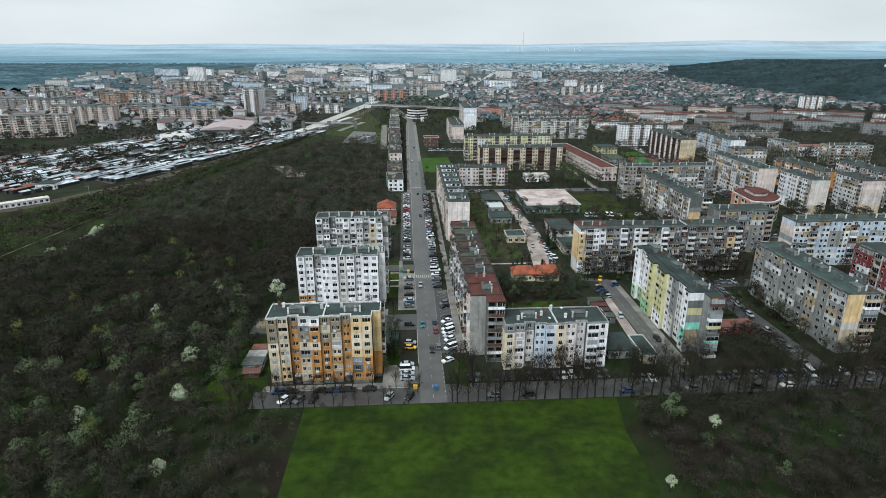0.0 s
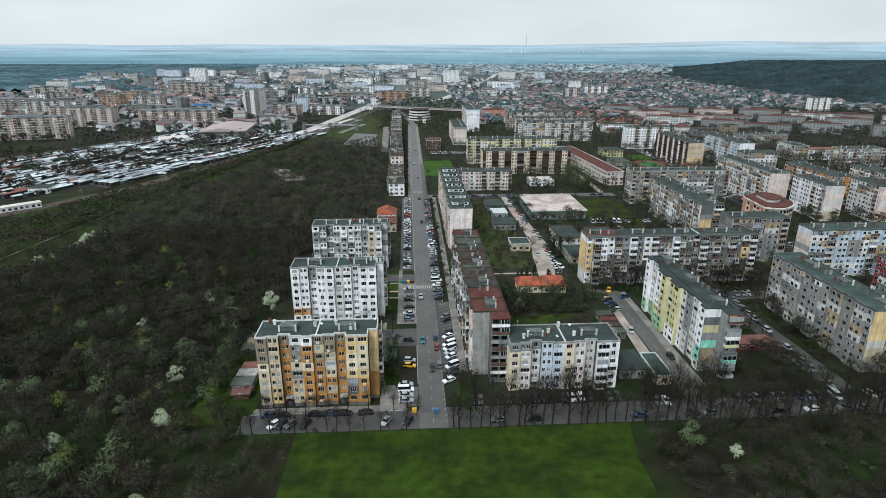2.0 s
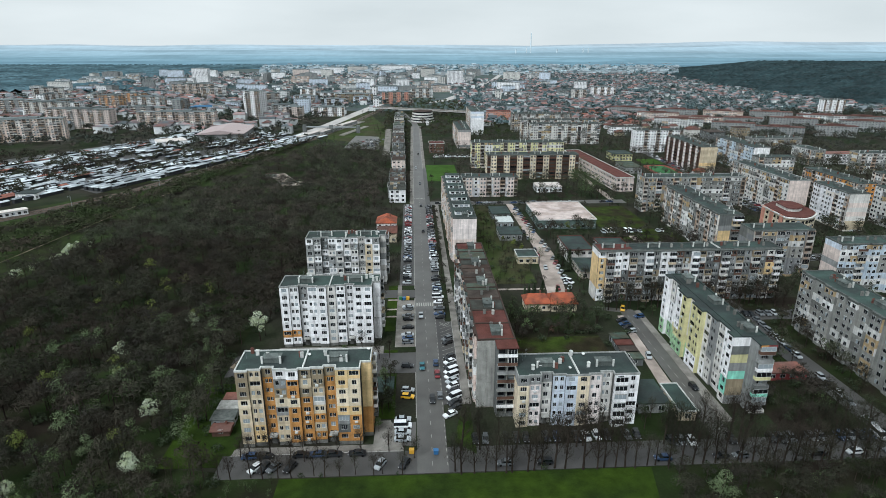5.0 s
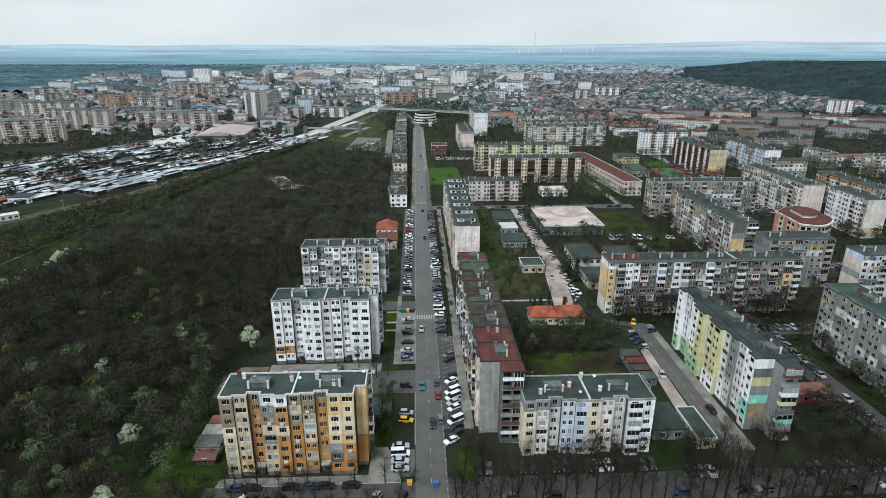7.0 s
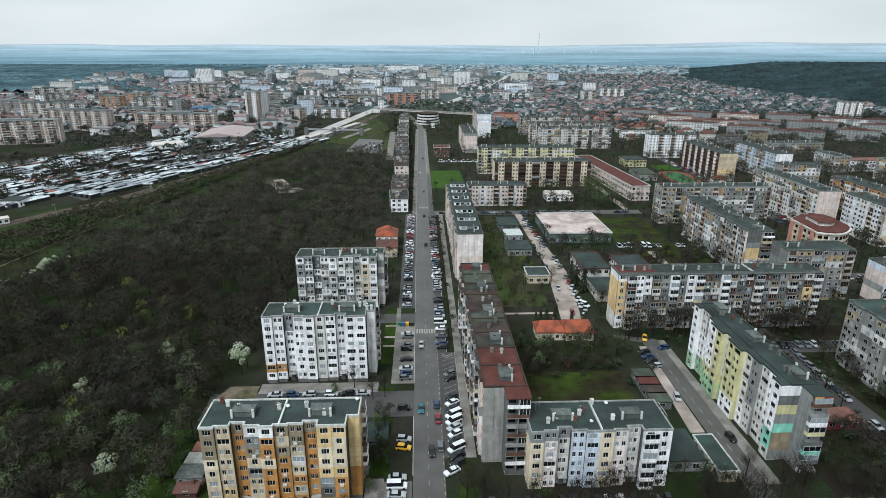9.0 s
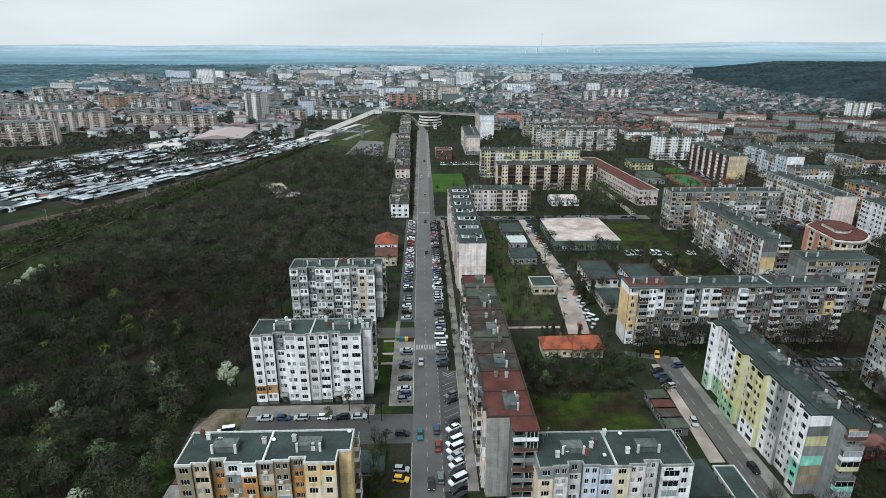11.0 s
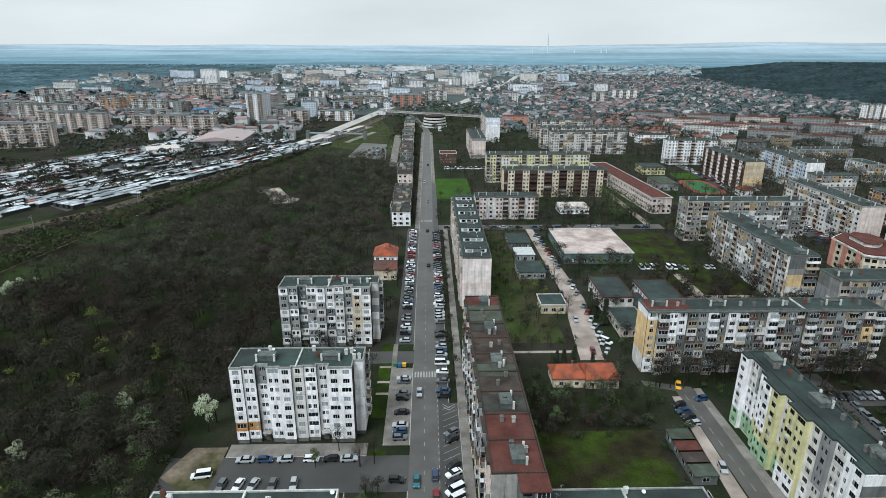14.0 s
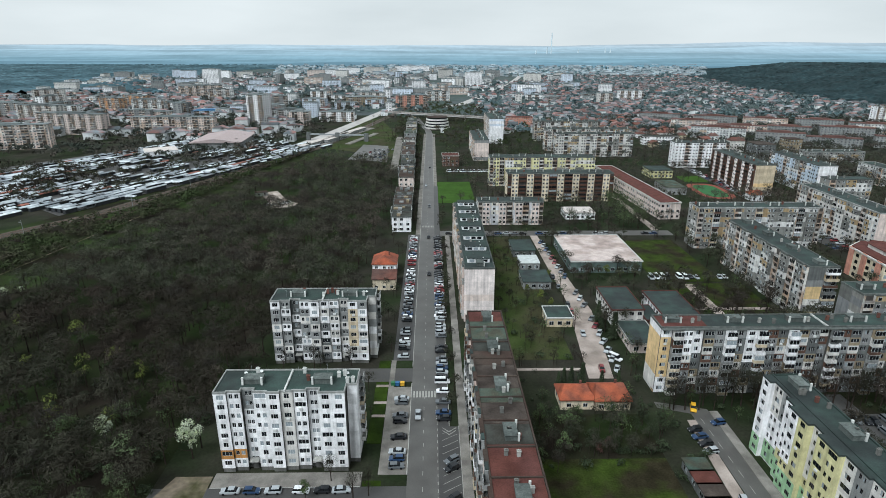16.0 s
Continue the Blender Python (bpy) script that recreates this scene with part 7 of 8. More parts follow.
def overpass():
    ob = thing("overpass", pose(0, 0, 0), "pale concrete road bridge over the railway", "bridge")
    a, b = Vector((-62, 985)), Vector((90, 905))
    d = (b - a).normalized()
    nrm = Vector((-d.y, d.x)) * 6
    b1 = Mesh().prism([tuple(a - nrm), tuple(b - nrm), tuple(b + nrm), tuple(a + nrm)], 6.0, 7.2)
    part("deck", b1, HIGHWAY_MAT, ob)
    for k in range(6):
        p = a + (b - a) * (k + 0.5) / 6
        part("pier", Mesh().box(p.x - 1, p.y - 1, -0.2, p.x + 1, p.y + 1, 6.0), CONCRETE, ob)
    for sgn in (-1, 1):
        q = nrm * sgn * 0.97
        part("railing", Mesh().prism([tuple(a + q * 0.98), tuple(b + q * 0.98), tuple(b + q * 1.02), tuple(a + q * 1.02)][::1 if sgn > 0 else -1], 7.2, 8.2), PAVING, ob)
    ob2 = thing("footbridge", pose(-100, 745, 0, 0, 0, -8), "dark steel footbridge over the railway", "bridge")
    part("deck", Mesh().box(-34, -1.5, 6, 34, 1.5, 7.4), METAL, ob2)
    for x in (-33, 0, 33):
        part("tower", Mesh().box(x - 2, -2, -0.2, x + 2, 2, 9), FACADE["darkgrey"], ob2)


overpass()
for cx, cy, half in ((-116, 722, 40), (-92, 790, 42), (-101, 752, 30)):
    low_building(cx - 3.5, cy - half, cx + 3.5, cy + half, 4.2, "grey", mat("white_sheet_roof", "#bdb6b0"), "long white station platform roof", "canopy", name="platform_canopy", turn=-16.7)


def arena():
    ob = thing("sports_hall", pose(-214, 712, 0, 0, 0, 4), "beige sports hall with low pitched roof", "hall")
    part("wall", Mesh().box(-24, -34, -0.2, 24, 34, 8), FACADE["grey"], ob)
    part("roof", Mesh().gable(-24, -34, 24, 34, 8.2, 4, "y", 1.5), mat("pale_hall_roof", "#a89a98", 0.8, 0.15), ob)


arena()
low_building(-268, 640, -240, 664, 6.0, "white", mat("white_sheet_roof", "#bdb6b0"), "white low hall beside the market", "hall", name="market_hall", turn=30)
low_building(-270, 424, -257, 436, 4.0, "white", BITUMEN, "small white railway house", "building", name="railway_house")

rf = random.Random(41)
for i in range(230):
    if i < 120:
        y = rf.uniform(900, 2100)
        x = max(-900, rf.uniform(-0.6 * y, -0.06 * y))
    else:
        x, y = rf.uniform(-150, 420), rf.uniform(1150, 2450)
    if abs(x - (60 + (y - 1184) * 0.27)) < 50:
        continue
    if taken(x, y):
        continue
    far_block(x, y, rf.uniform(18, 52), rf.uniform(11, 14), rf.choice([9, 12, 12, 15, 18, 22]) * (1.2 if y > 1700 else 1), rf.choice(FAR_WALLS), "distant pale panel block in the town", rf.choice([0, 0, 10, -15, 80]))
for i in range(26):
    x = 330 + (i % 9) * 55 + rf.uniform(-10, 10)
    y = 915 - (i % 9) * 26 - (i // 9) * 75 + rf.uniform(-10, 10)
    far_block(x, y, rf.uniform(40, 60), 12, rf.choice([10, 12, 13]), rf.choice(["grey", "grey", "mixed_pale", "mixed_rose"]), "three-storey row building with a reddish roof", -25, mat("row_tiles", "#5f4843", 0.9, 0.25, 0.1, 1.0, 0.2), False)


def far_houses(name, n, region, seed, label, ws=(7, 13), ds=(7, 11), hs=(4, 7.5), wall="#dfe1e1", tile="#7c605b"):
    """Small houses with pitched roofs, too many and too far to tell apart."""
    rnd = random.Random(seed)
    walls, roofs = Mesh(), Mesh()
    k = 0
    while k < n:
        x, y = region(rnd)
        w, d, h = rnd.uniform(*ws), rnd.uniform(*ds), rnd.uniform(*hs)
        al = rnd.choice("xy")
        if taken(x, y):
            k += 1
            continue
        walls.box(x - w / 2, y - d / 2, -0.2, x + w / 2, y + d / 2, h)
        roofs.gable(x - w / 2, y - d / 2, x + w / 2, y + d / 2, h + 0.2, rnd.uniform(1.8, 3), al, 0.5, 0, rnd.choice([0, 2.0]))
        k += 1
    ob = thing(name, pose(0, 0, 0), label, "houses", "", "stuff")
    part("walls", walls, mat("far_walls_" + wall[1:], wall, 0.9, 0.15, 0.02, 0.3, 0, island=0.25, other="#aeb2b4", mix_scale=0.03), ob)
    # tile colour greyed for the haze over far roofs
    part("roofs", roofs, mat("dull_tiles_" + tile[1:], tile, 0.9, 0.2, 0.02, 0.2, 0, island=0.45, other="#6a7276", mix_scale=0.07), ob)


def zone_right(r):
    y = 930 + 1500 * r.random() ** 1.2
    return r.uniform(60 + y * 0.14, 800 + max(0, y - 1500) * 0.17), y


def zone_middle(r):
    y = r.uniform(800, 1900)
    return r.uniform(85, 330 + (y - 800) * 0.3), y


def zone_left(r):
    y = r.uniform(950, 2400)
    return r.uniform(-850, 0), y


def zone_left_near(r):
    y = r.uniform(740, 1350)
    return r.uniform(-0.72 * y, -0.2 * y), y


def zone_far(r):
    y = r.uniform(2250, 3900)
    return r.uniform(-0.24 * y, 0.44 * y), y


for i in range(60):
    x, y = rf.uniform(210, 330), rf.uniform(700, 960)
    if taken(x, y) or taken(x + 10, y + 8):
        continue
    house(x, y, x + rf.uniform(8, 13), y + rf.uniform(8, 11), rf.uniform(4, 7), 2.4, rf.choice(["cream", "offwhite", "white", "sand"]), TILE_RED, "small house with red tile roof among trees", rf.choice("xy"), rf.choice([0, 2.0]))
far_houses("distant_houses", 900, zone_right, 5, "distant small houses with red roofs below the hill")
far_houses("distant_houses", 480, zone_middle, 6, "distant red-roofed houses in the town")
far_houses("distant_houses", 380, zone_left_near, 8, "distant low town buildings between panel blocks", (9, 22), (8, 13), (4, 10))
# haze put into the wall and roof colours of the farthest buildings
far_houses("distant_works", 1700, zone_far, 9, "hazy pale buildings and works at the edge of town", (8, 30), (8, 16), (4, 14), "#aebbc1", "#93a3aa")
far_houses("distant_houses", 900, zone_left, 7, "distant town houses with red and grey roofs")


def smooth(v):
    v = max(0.0, min(1.0, v))
    return v * v * (3 - 2 * v)


def hill_z(x, y):
    foot = 800 + max(0, y - 1500) * 0.17
    s = smooth((x - foot) / 520) * smooth((y - 820) / 450) * smooth((3100 - y) / 700)
    return -3 + s * 43 + 6 * noise.noise((x / 160, y / 160, 0)) * s


def market_yard(r):
    f, o = r.uniform(0, 240), 20 + 110 * r.random()
    return -216 + f * 0.43 - o * 0.9, 447 + f * 0.9 + o * 0.43


def rail_side(r):
    y = 240 + 440 * r.random()
    edge = -196 + (y - 238) * 0.2
    return edge - (14 + 52 * r.random() ** 1.4) * (1.1 - 0.7 * (y - 240) / 440), y


def far_trees(name, n, region, seed, label, m, smin=5, smax=10, k=26, leaf=0.125, lift=None):
    """Distant crowns: loose clusters of small leaf triangles."""
    rg = np.random.default_rng(seed)
    rnd = random.Random(seed)
    c = [region(rnd) for _ in range(n)]
    c = np.array([q for q in c if not taken(*q)])
    n = len(c)
    s = rg.uniform(smin, smax, n)
    p = rg.normal(0, 1, (n, k, 3))
    p[:, :, 2] = np.where(p[:, :, 2] < -0.4, -p[:, :, 2], p[:, :, 2])
    p /= np.linalg.norm(p, axis=2)[:, :, None]
    q = p.copy()
    p *= rg.uniform(0.5, 1, (n, k, 1)) * (s[:, None, None] * np.array([0.5, 0.5, 0.4]))
    p[:, :, 2] += s[:, None] * 0.55
    if lift is not None:
        p[:, :, 2] += np.array([hill_z(x, y) if x > 0 else 0.0 for x, y in c])[:, None] + lift
    p[:, :, 0] += c[:, None, 0]
    p[:, :, 1] += c[:, None, 1]
    p = p.reshape(-1, 3)
    out = q.reshape(-1, 3) + np.array([0, 0, 0.3 if lift is None else 0.8])
    out /= np.linalg.norm(out, axis=1)[:, None]
    sz = np.repeat(s, k)[:, None] * leaf
    v, _ = sprays(rg, p, out, sz * 2.6, sz * 1.1, 0.3 if lift is None else 0.16)
    solid(name, tri_mesh(name, v, np.arange(len(v)).reshape(-1, 3)), m, label, "trees", "stuff")


# Distance haze is mixed into this blue-grey crown colour.
HAZED_WOOD = mat("far_wood", "#55676a", 0.95, 0.2, 0.01, 0.1, 0, island=0.2, other="#545d5c", mix_scale=0.012)
ROW_TREES = mat("row_trees", "#3c433c", 0.95, 0.25, 0.02, 0.2, 0, island=0.15, other="#403d37", mix_scale=0.02)
RAIL_SCRUB = mat("rail_scrub", "#3a452b", 0.95, 0.25, 0.03, 0.3, 0, island=0.4, other="#3b372f", mix_scale=0.03)
# The blue tint is haze put into the hill's wood colour.
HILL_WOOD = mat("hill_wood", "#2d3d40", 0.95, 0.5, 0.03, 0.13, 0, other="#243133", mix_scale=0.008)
# Paler and bluer than near woods: haze put into the base colour.
HAZED_FOREST = mat("far_forest", "#4e646c", 0.95, 0.5, 0.015, 0.09, 0, other="#3f545b", mix_scale=0.004)
far_trees("distant_trees", 5200, zone_right, 61, "bare and green trees among distant houses", HAZED_WOOD, 5, 10, 14, 0.165)
far_trees("distant_trees", 2200, zone_middle, 62, "trees among distant houses", HAZED_WOOD, 5, 10, 14, 0.165)
far_trees("distant_trees", 3200, zone_left, 63, "trees in the distant town", HAZED_WOOD, 5, 10, 14, 0.165)
far_trees("distant_trees", 2500, lambda r: (r.uniform(230, 830), r.uniform(520, 960)), 64, "bare trees between distant rows", ROW_TREES, 6, 11, 44, 0.062)
far_trees("distant_trees", 2600, lambda r: (r.uniform(-900, -120), r.uniform(620, 1300)), 65, "trees between the distant blocks", ROW_TREES, 6, 11, 24, 0.1)
# leaf colour paled and blued to stand for haze
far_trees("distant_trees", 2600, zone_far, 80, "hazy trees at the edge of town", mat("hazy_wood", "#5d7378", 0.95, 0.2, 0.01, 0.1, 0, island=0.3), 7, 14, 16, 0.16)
far_trees("distant_trees", 420, lambda r: (r.uniform(-430, -262), r.uniform(430, 600)), 68, "bare trees beside the market", YARD_TWIGS, 4, 8, 40, 0.07)
far_trees("distant_trees", 420, market_yard, 66, "bare trees in the market", YARD_TWIGS, 3.5, 7, 40, 0.07)
far_trees("rail_scrub", 1500, rail_side, 69, "dark green bushes and saplings along the railway", RAIL_SCRUB, 2, 5.5, 30, 0.085)
far_trees("distant_trees", 700, lambda r: (r.uniform(-40, 130), r.uniform(700, 1180)), 70, "trees round the interchange", RAIL_SCRUB, 4, 8, 46, 0.07)


def canopy(name, x0, x1, y0, y1, step, fn, keep, m, label, seed):
    """Closed woodland from afar: an uneven sheet of tree tops down to the ground at its edge."""
    rg = np.random.default_rng(seed)
    nx, ny = int((x1 - x0) / step), int((y1 - y0) / step)
    gx, gy = np.meshgrid(np.linspace(x0, x1, nx + 1), np.linspace(y0, y1, ny + 1))
    gx = gx + rg.uniform(-0.35, 0.35, gx.shape) * step
    gy = gy + rg.uniform(-0.35, 0.35, gy.shape) * step
    base = np.array([[fn(x, y) for x, y in zip(a, b)] for a, b in zip(gx, gy)])
    ok = np.array([[keep(x, y) for x, y in zip(a, b)] for a, b in zip(gx, gy)])
    z = np.where(ok, base + rg.uniform(1.5, 10, gx.shape), base - 1.0)
    v = np.stack([gx.ravel(), gy.ravel(), z.ravel()], 1)
    w = nx + 1
    a = (np.arange(ny)[:, None] * w + np.arange(nx)[None, :]).ravel()
    use = (ok.ravel()[a] | ok.ravel()[a + 1] | ok.ravel()[a + w] | ok.ravel()[a + w + 1])
    a = a[use]
    f = np.vstack([np.stack([a, a + 1, a + w + 1], 1), np.stack([a, a + w + 1, a + w], 1)])
    me = tri_mesh(name, v, f)
    me.polygons.foreach_set("use_smooth", np.ones(len(f), bool))
    solid(name, me, m, label, "trees", "stuff")


canopy("far_woods", -2700, -560, 1400, 3150, 9, lambda x, y: max(0.0, -2 + 114 * max(0.0, (y - 2800) / 2050) ** 1.5), lambda x, y: x < -0.47 * y + 60 + 0.6 * max(0, y - 2000) + 110 * noise.noise((x / 300, y / 300, 1)) and noise.noise((x / 420, y / 260, 5)) > -0.55, HAZED_FOREST, "far woods beyond the town", 71)



# wooded hill on the east side
def hill(name, fn, x0, x1, y0, y1, nx, ny, m, label, trees=0, seed=3):
    v, f = [], []
    for j in range(ny + 1):
        for i in range(nx + 1):
            x, y = x0 + (x1 - x0) * i / nx, y0 + (y1 - y0) * j / ny
            v.append((x, y, fn(x, y)))
    for j in range(ny):
        for i in range(nx):
            a = j * (nx + 1) + i
            f.append((a, a + 1, a + nx + 2, a + nx + 1))
    b = Mesh()
    b.v, b.f, b.m = v, f, [0] * len(f)
    return solid(name, b, m, label, "hill", "structure")


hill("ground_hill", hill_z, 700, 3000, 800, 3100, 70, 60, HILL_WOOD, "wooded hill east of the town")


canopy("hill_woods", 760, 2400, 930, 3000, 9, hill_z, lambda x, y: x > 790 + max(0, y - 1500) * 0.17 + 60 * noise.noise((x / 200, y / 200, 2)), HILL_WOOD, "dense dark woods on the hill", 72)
for i in range(5):
    house(1240 + i * 26, 1500 + i * 5, 1252 + i * 26, 1511 + i * 5, hill_z(1246, 1500) + 16, 2.5, "white", TILE_RED, "white house high in the hill woods")


# hazy plain and ridges at the horizon; the haze is a glowing colour ramp by distance
def backdrop():
    m = bpy.data.materials.new("backdrop_haze")
    m.use_nodes = True
    n, l = m.node_tree.nodes, m.node_tree.links
    n.clear()
    out = n.new("ShaderNodeOutputMaterial")
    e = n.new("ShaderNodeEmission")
    geo = n.new("ShaderNodeNewGeometry")
    sep = n.new("ShaderNodeSeparateXYZ")
    l.new(geo.outputs["Position"], sep.inputs[0])

    def tex(scale, detail):
        mp = n.new("ShaderNodeMapping")
        mp.inputs["Scale"].default_value = scale
        tx = n.new("ShaderNodeTexNoise")
        tx.inputs["Scale"].default_value, tx.inputs["Detail"].default_value = 1.0, detail
        l.new(geo.outputs["Position"], mp.inputs["Vector"])
        l.new(mp.outputs["Vector"], tx.inputs["Vector"])
        return tx.outputs["Fac"]

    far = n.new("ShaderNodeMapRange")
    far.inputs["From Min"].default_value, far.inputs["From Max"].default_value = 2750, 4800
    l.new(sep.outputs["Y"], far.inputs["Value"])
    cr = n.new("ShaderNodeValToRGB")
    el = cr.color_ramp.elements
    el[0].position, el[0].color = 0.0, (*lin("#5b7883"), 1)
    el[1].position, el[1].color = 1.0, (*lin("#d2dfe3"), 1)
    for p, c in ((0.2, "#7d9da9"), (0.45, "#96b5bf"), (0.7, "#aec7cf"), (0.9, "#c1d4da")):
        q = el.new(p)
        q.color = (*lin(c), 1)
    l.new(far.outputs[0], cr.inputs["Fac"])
    k1 = n.new("ShaderNodeMapRange")
    k1.inputs["From Min"].default_value, k1.inputs["From Max"].default_value = 0.38, 0.62
    k1.inputs["To Min"].default_value, k1.inputs["To Max"].default_value = 0.78, 1.08
    l.new(tex((0.0012, 0.006, 0.003), 6), k1.inputs["Value"])
    k2 = n.new("ShaderNodeMapRange")
    k2.inputs["From Min"].default_value, k2.inputs["From Max"].default_value = 0.35, 0.65
    k2.inputs["To Min"].default_value, k2.inputs["To Max"].default_value = 0.93, 1.03
    l.new(tex((0.02, 0.01, 0.02), 5), k2.inputs["Value"])
    mu = n.new("ShaderNodeMath")
    mu.operation = "MULTIPLY"
    l.new(k1.outputs[0], mu.inputs[0])
    l.new(k2.outputs[0], mu.inputs[1])
    sc = n.new("ShaderNodeVectorMath")
    sc.operation = "SCALE"
    l.new(cr.outputs["Color"], sc.inputs[0])
    l.new(mu.outputs[0], sc.inputs["Scale"])
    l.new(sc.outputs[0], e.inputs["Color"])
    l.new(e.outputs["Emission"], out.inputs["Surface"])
    b = Mesh()
    nx, ny = 110, 70
    for j in range(ny + 1):
        s = j / ny
        y = 2800 + 2050 * s
        for i in range(nx + 1):
            x = -4500 + 9000 * i / nx
            z = -2 + 114 * s ** 1.5 + s * 9 * noise.noise((x / 900, y / 700, 3.3)) + 9 * smooth(s * 3) * math.sin(s * 30 + 3 * noise.noise((x / 1400, 0.5, 2))) * (0.6 + noise.noise((x / 500, y / 400, 7)))
            z += 34 * smooth((s - 0.8) * 5) * smooth((x - 900) / 2200)
            b.v.append((x, y, z))
    for j in range(ny):
        for i in range(nx):
            a = j * (nx + 1) + i
            b.f.append((a, a + 1, a + nx + 2, a + nx + 1))
            b.m.append(0)
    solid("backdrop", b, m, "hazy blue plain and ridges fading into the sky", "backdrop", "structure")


backdrop()
sheet("ground_town", [(-1500, 1000), (900, 1000), (1400, 4000), (-2400, 4000)], 0.0, mat("town_ground", "#555d5e", 0.95, 0.3, 0.02, 0.1, 0, other="#3d4a44", mix_scale=0.02), "mixed grey and green ground of the distant town")


def stack(x, y, h, r, label):
    ob = thing("factory_chimney", pose(x, y, 0), label, "chimney")
    # shaft colour paled towards the sky, as haze would do
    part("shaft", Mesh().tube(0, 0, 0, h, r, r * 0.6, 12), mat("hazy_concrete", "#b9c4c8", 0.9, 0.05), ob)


stack(800, 4150, 190, 5, "tall slim factory chimney at the horizon")
for x, h in ((772, 100), (1160, 95), (1195, 92), (700, 85), (980, 88)):
    stack(x, 4150, h, 6, "factory chimney at the horizon")


low_building(-266, 377, -238, 383, 3.2, "white", mat("white_sheet_roof", "#bdb6b0"), "long pale platform canopy beside the railway", "canopy", name="platform_canopy", turn=42)
AWNING = mat("market_awning", "#c2c9cd", 0.6, 0.2, 0.3, 3, 0.25, island=0.35, other="#767d82", mix_scale=0.06)


def stall_mesh():
    return Mesh().gable(-3, -1.6, 3, 1.6, 2.6, 0.7, "x", 0.3), Mesh().box(-0.05, -0.05, -0.1, 0.05, 0.05, 2.5), Mesh().box(-2.6, -1.2, 0, 2.6, -0.5, 0.9)


def market():
    rnd = random.Random(77)
    c, p, t = stall_mesh()
    c, p, t = c.data("canopy"), p.data("post"), t.data("counter")
    first = thing("market_stall", pose(-200, 480, 0), "market stall with pale awning", "market stall", "market stalls")
    part("canopy", c, AWNING, first)
    for px, py in ((-2.85, -1.45), (2.85, -1.45), (-2.85, 1.45), (2.85, 1.45)):
        part("post", p, METAL, first, at=pose(px, py, 0))
    part("counter", t, FACADE["darkgrey"], first)
    bulk = Mesh()

    def awning(x, y, ln, w, z):
        """One long awning, its ridge along the rows."""
        k = len(bulk.v)
        bulk.gable(-ln / 2, -w / 2, ln / 2, w / 2, z, 0.6, "x", 0.2, 2 if rnd.random() < 0.08 else 0)
        bulk.box(-ln / 2, -w / 2 + 0.3, -0.1, ln / 2, w / 2 - 0.3, z - 0.3, 1)
        m = pose(x, y, 0, 0, 0, 64.6 + rnd.uniform(-2, 2))
        bulk.v[k:] = [tuple(m @ Vector(p)) for p in bulk.v[k:]]

    ux, uy = math.cos(radians(64.6)), math.sin(radians(64.6))
    for row in range(27):
        off = 6 + row * 5.4 + (row // 4) * 3
        f = -60.0 if row > 3 else -6.0
        while f < 268:
            ln = rnd.choice([5, 6, 8, 12, 18])
            x, y = -216 + f * ux - off * uy, 447 + f * uy + off * ux
            gone = 0.16 + (0.42 if 5 < row < 17 and 40 < f < 215 else 0)
            if rnd.random() > gone:
                if row < 3 and ln < 7:
                    copy_thing(first, pose(x + ux * ln / 2, y + uy * ln / 2, 0, 0, 0, 64.6 + rnd.uniform(-4, 4)) @ Matrix.Scale(rnd.uniform(0.9, 1.1), 4))
                else:
                    awning(x + ux * ln / 2, y + uy * ln / 2, ln * 0.96, rnd.uniform(2.6, 4.6), rnd.uniform(2.3, 3.2))
            f += ln + rnd.choice([0, 0, 0.6, 3])
    solid("market_stalls", bulk, [AWNING, mat("stall_sides", "#3a3c3e", 0.9, 0.3), mat("rust_awning", "#7a4a3c", 0.7, 0.2, island=0.4)], "crowded rows of pale market awnings", "market stalls", "stuff")


sheet("ground_market", [(-225, 440), (-105, 700), (-250, 760), (-385, 560)], 0.07, ASPHALT_OLD, "grey asphalt market ground", "pavement")
market()

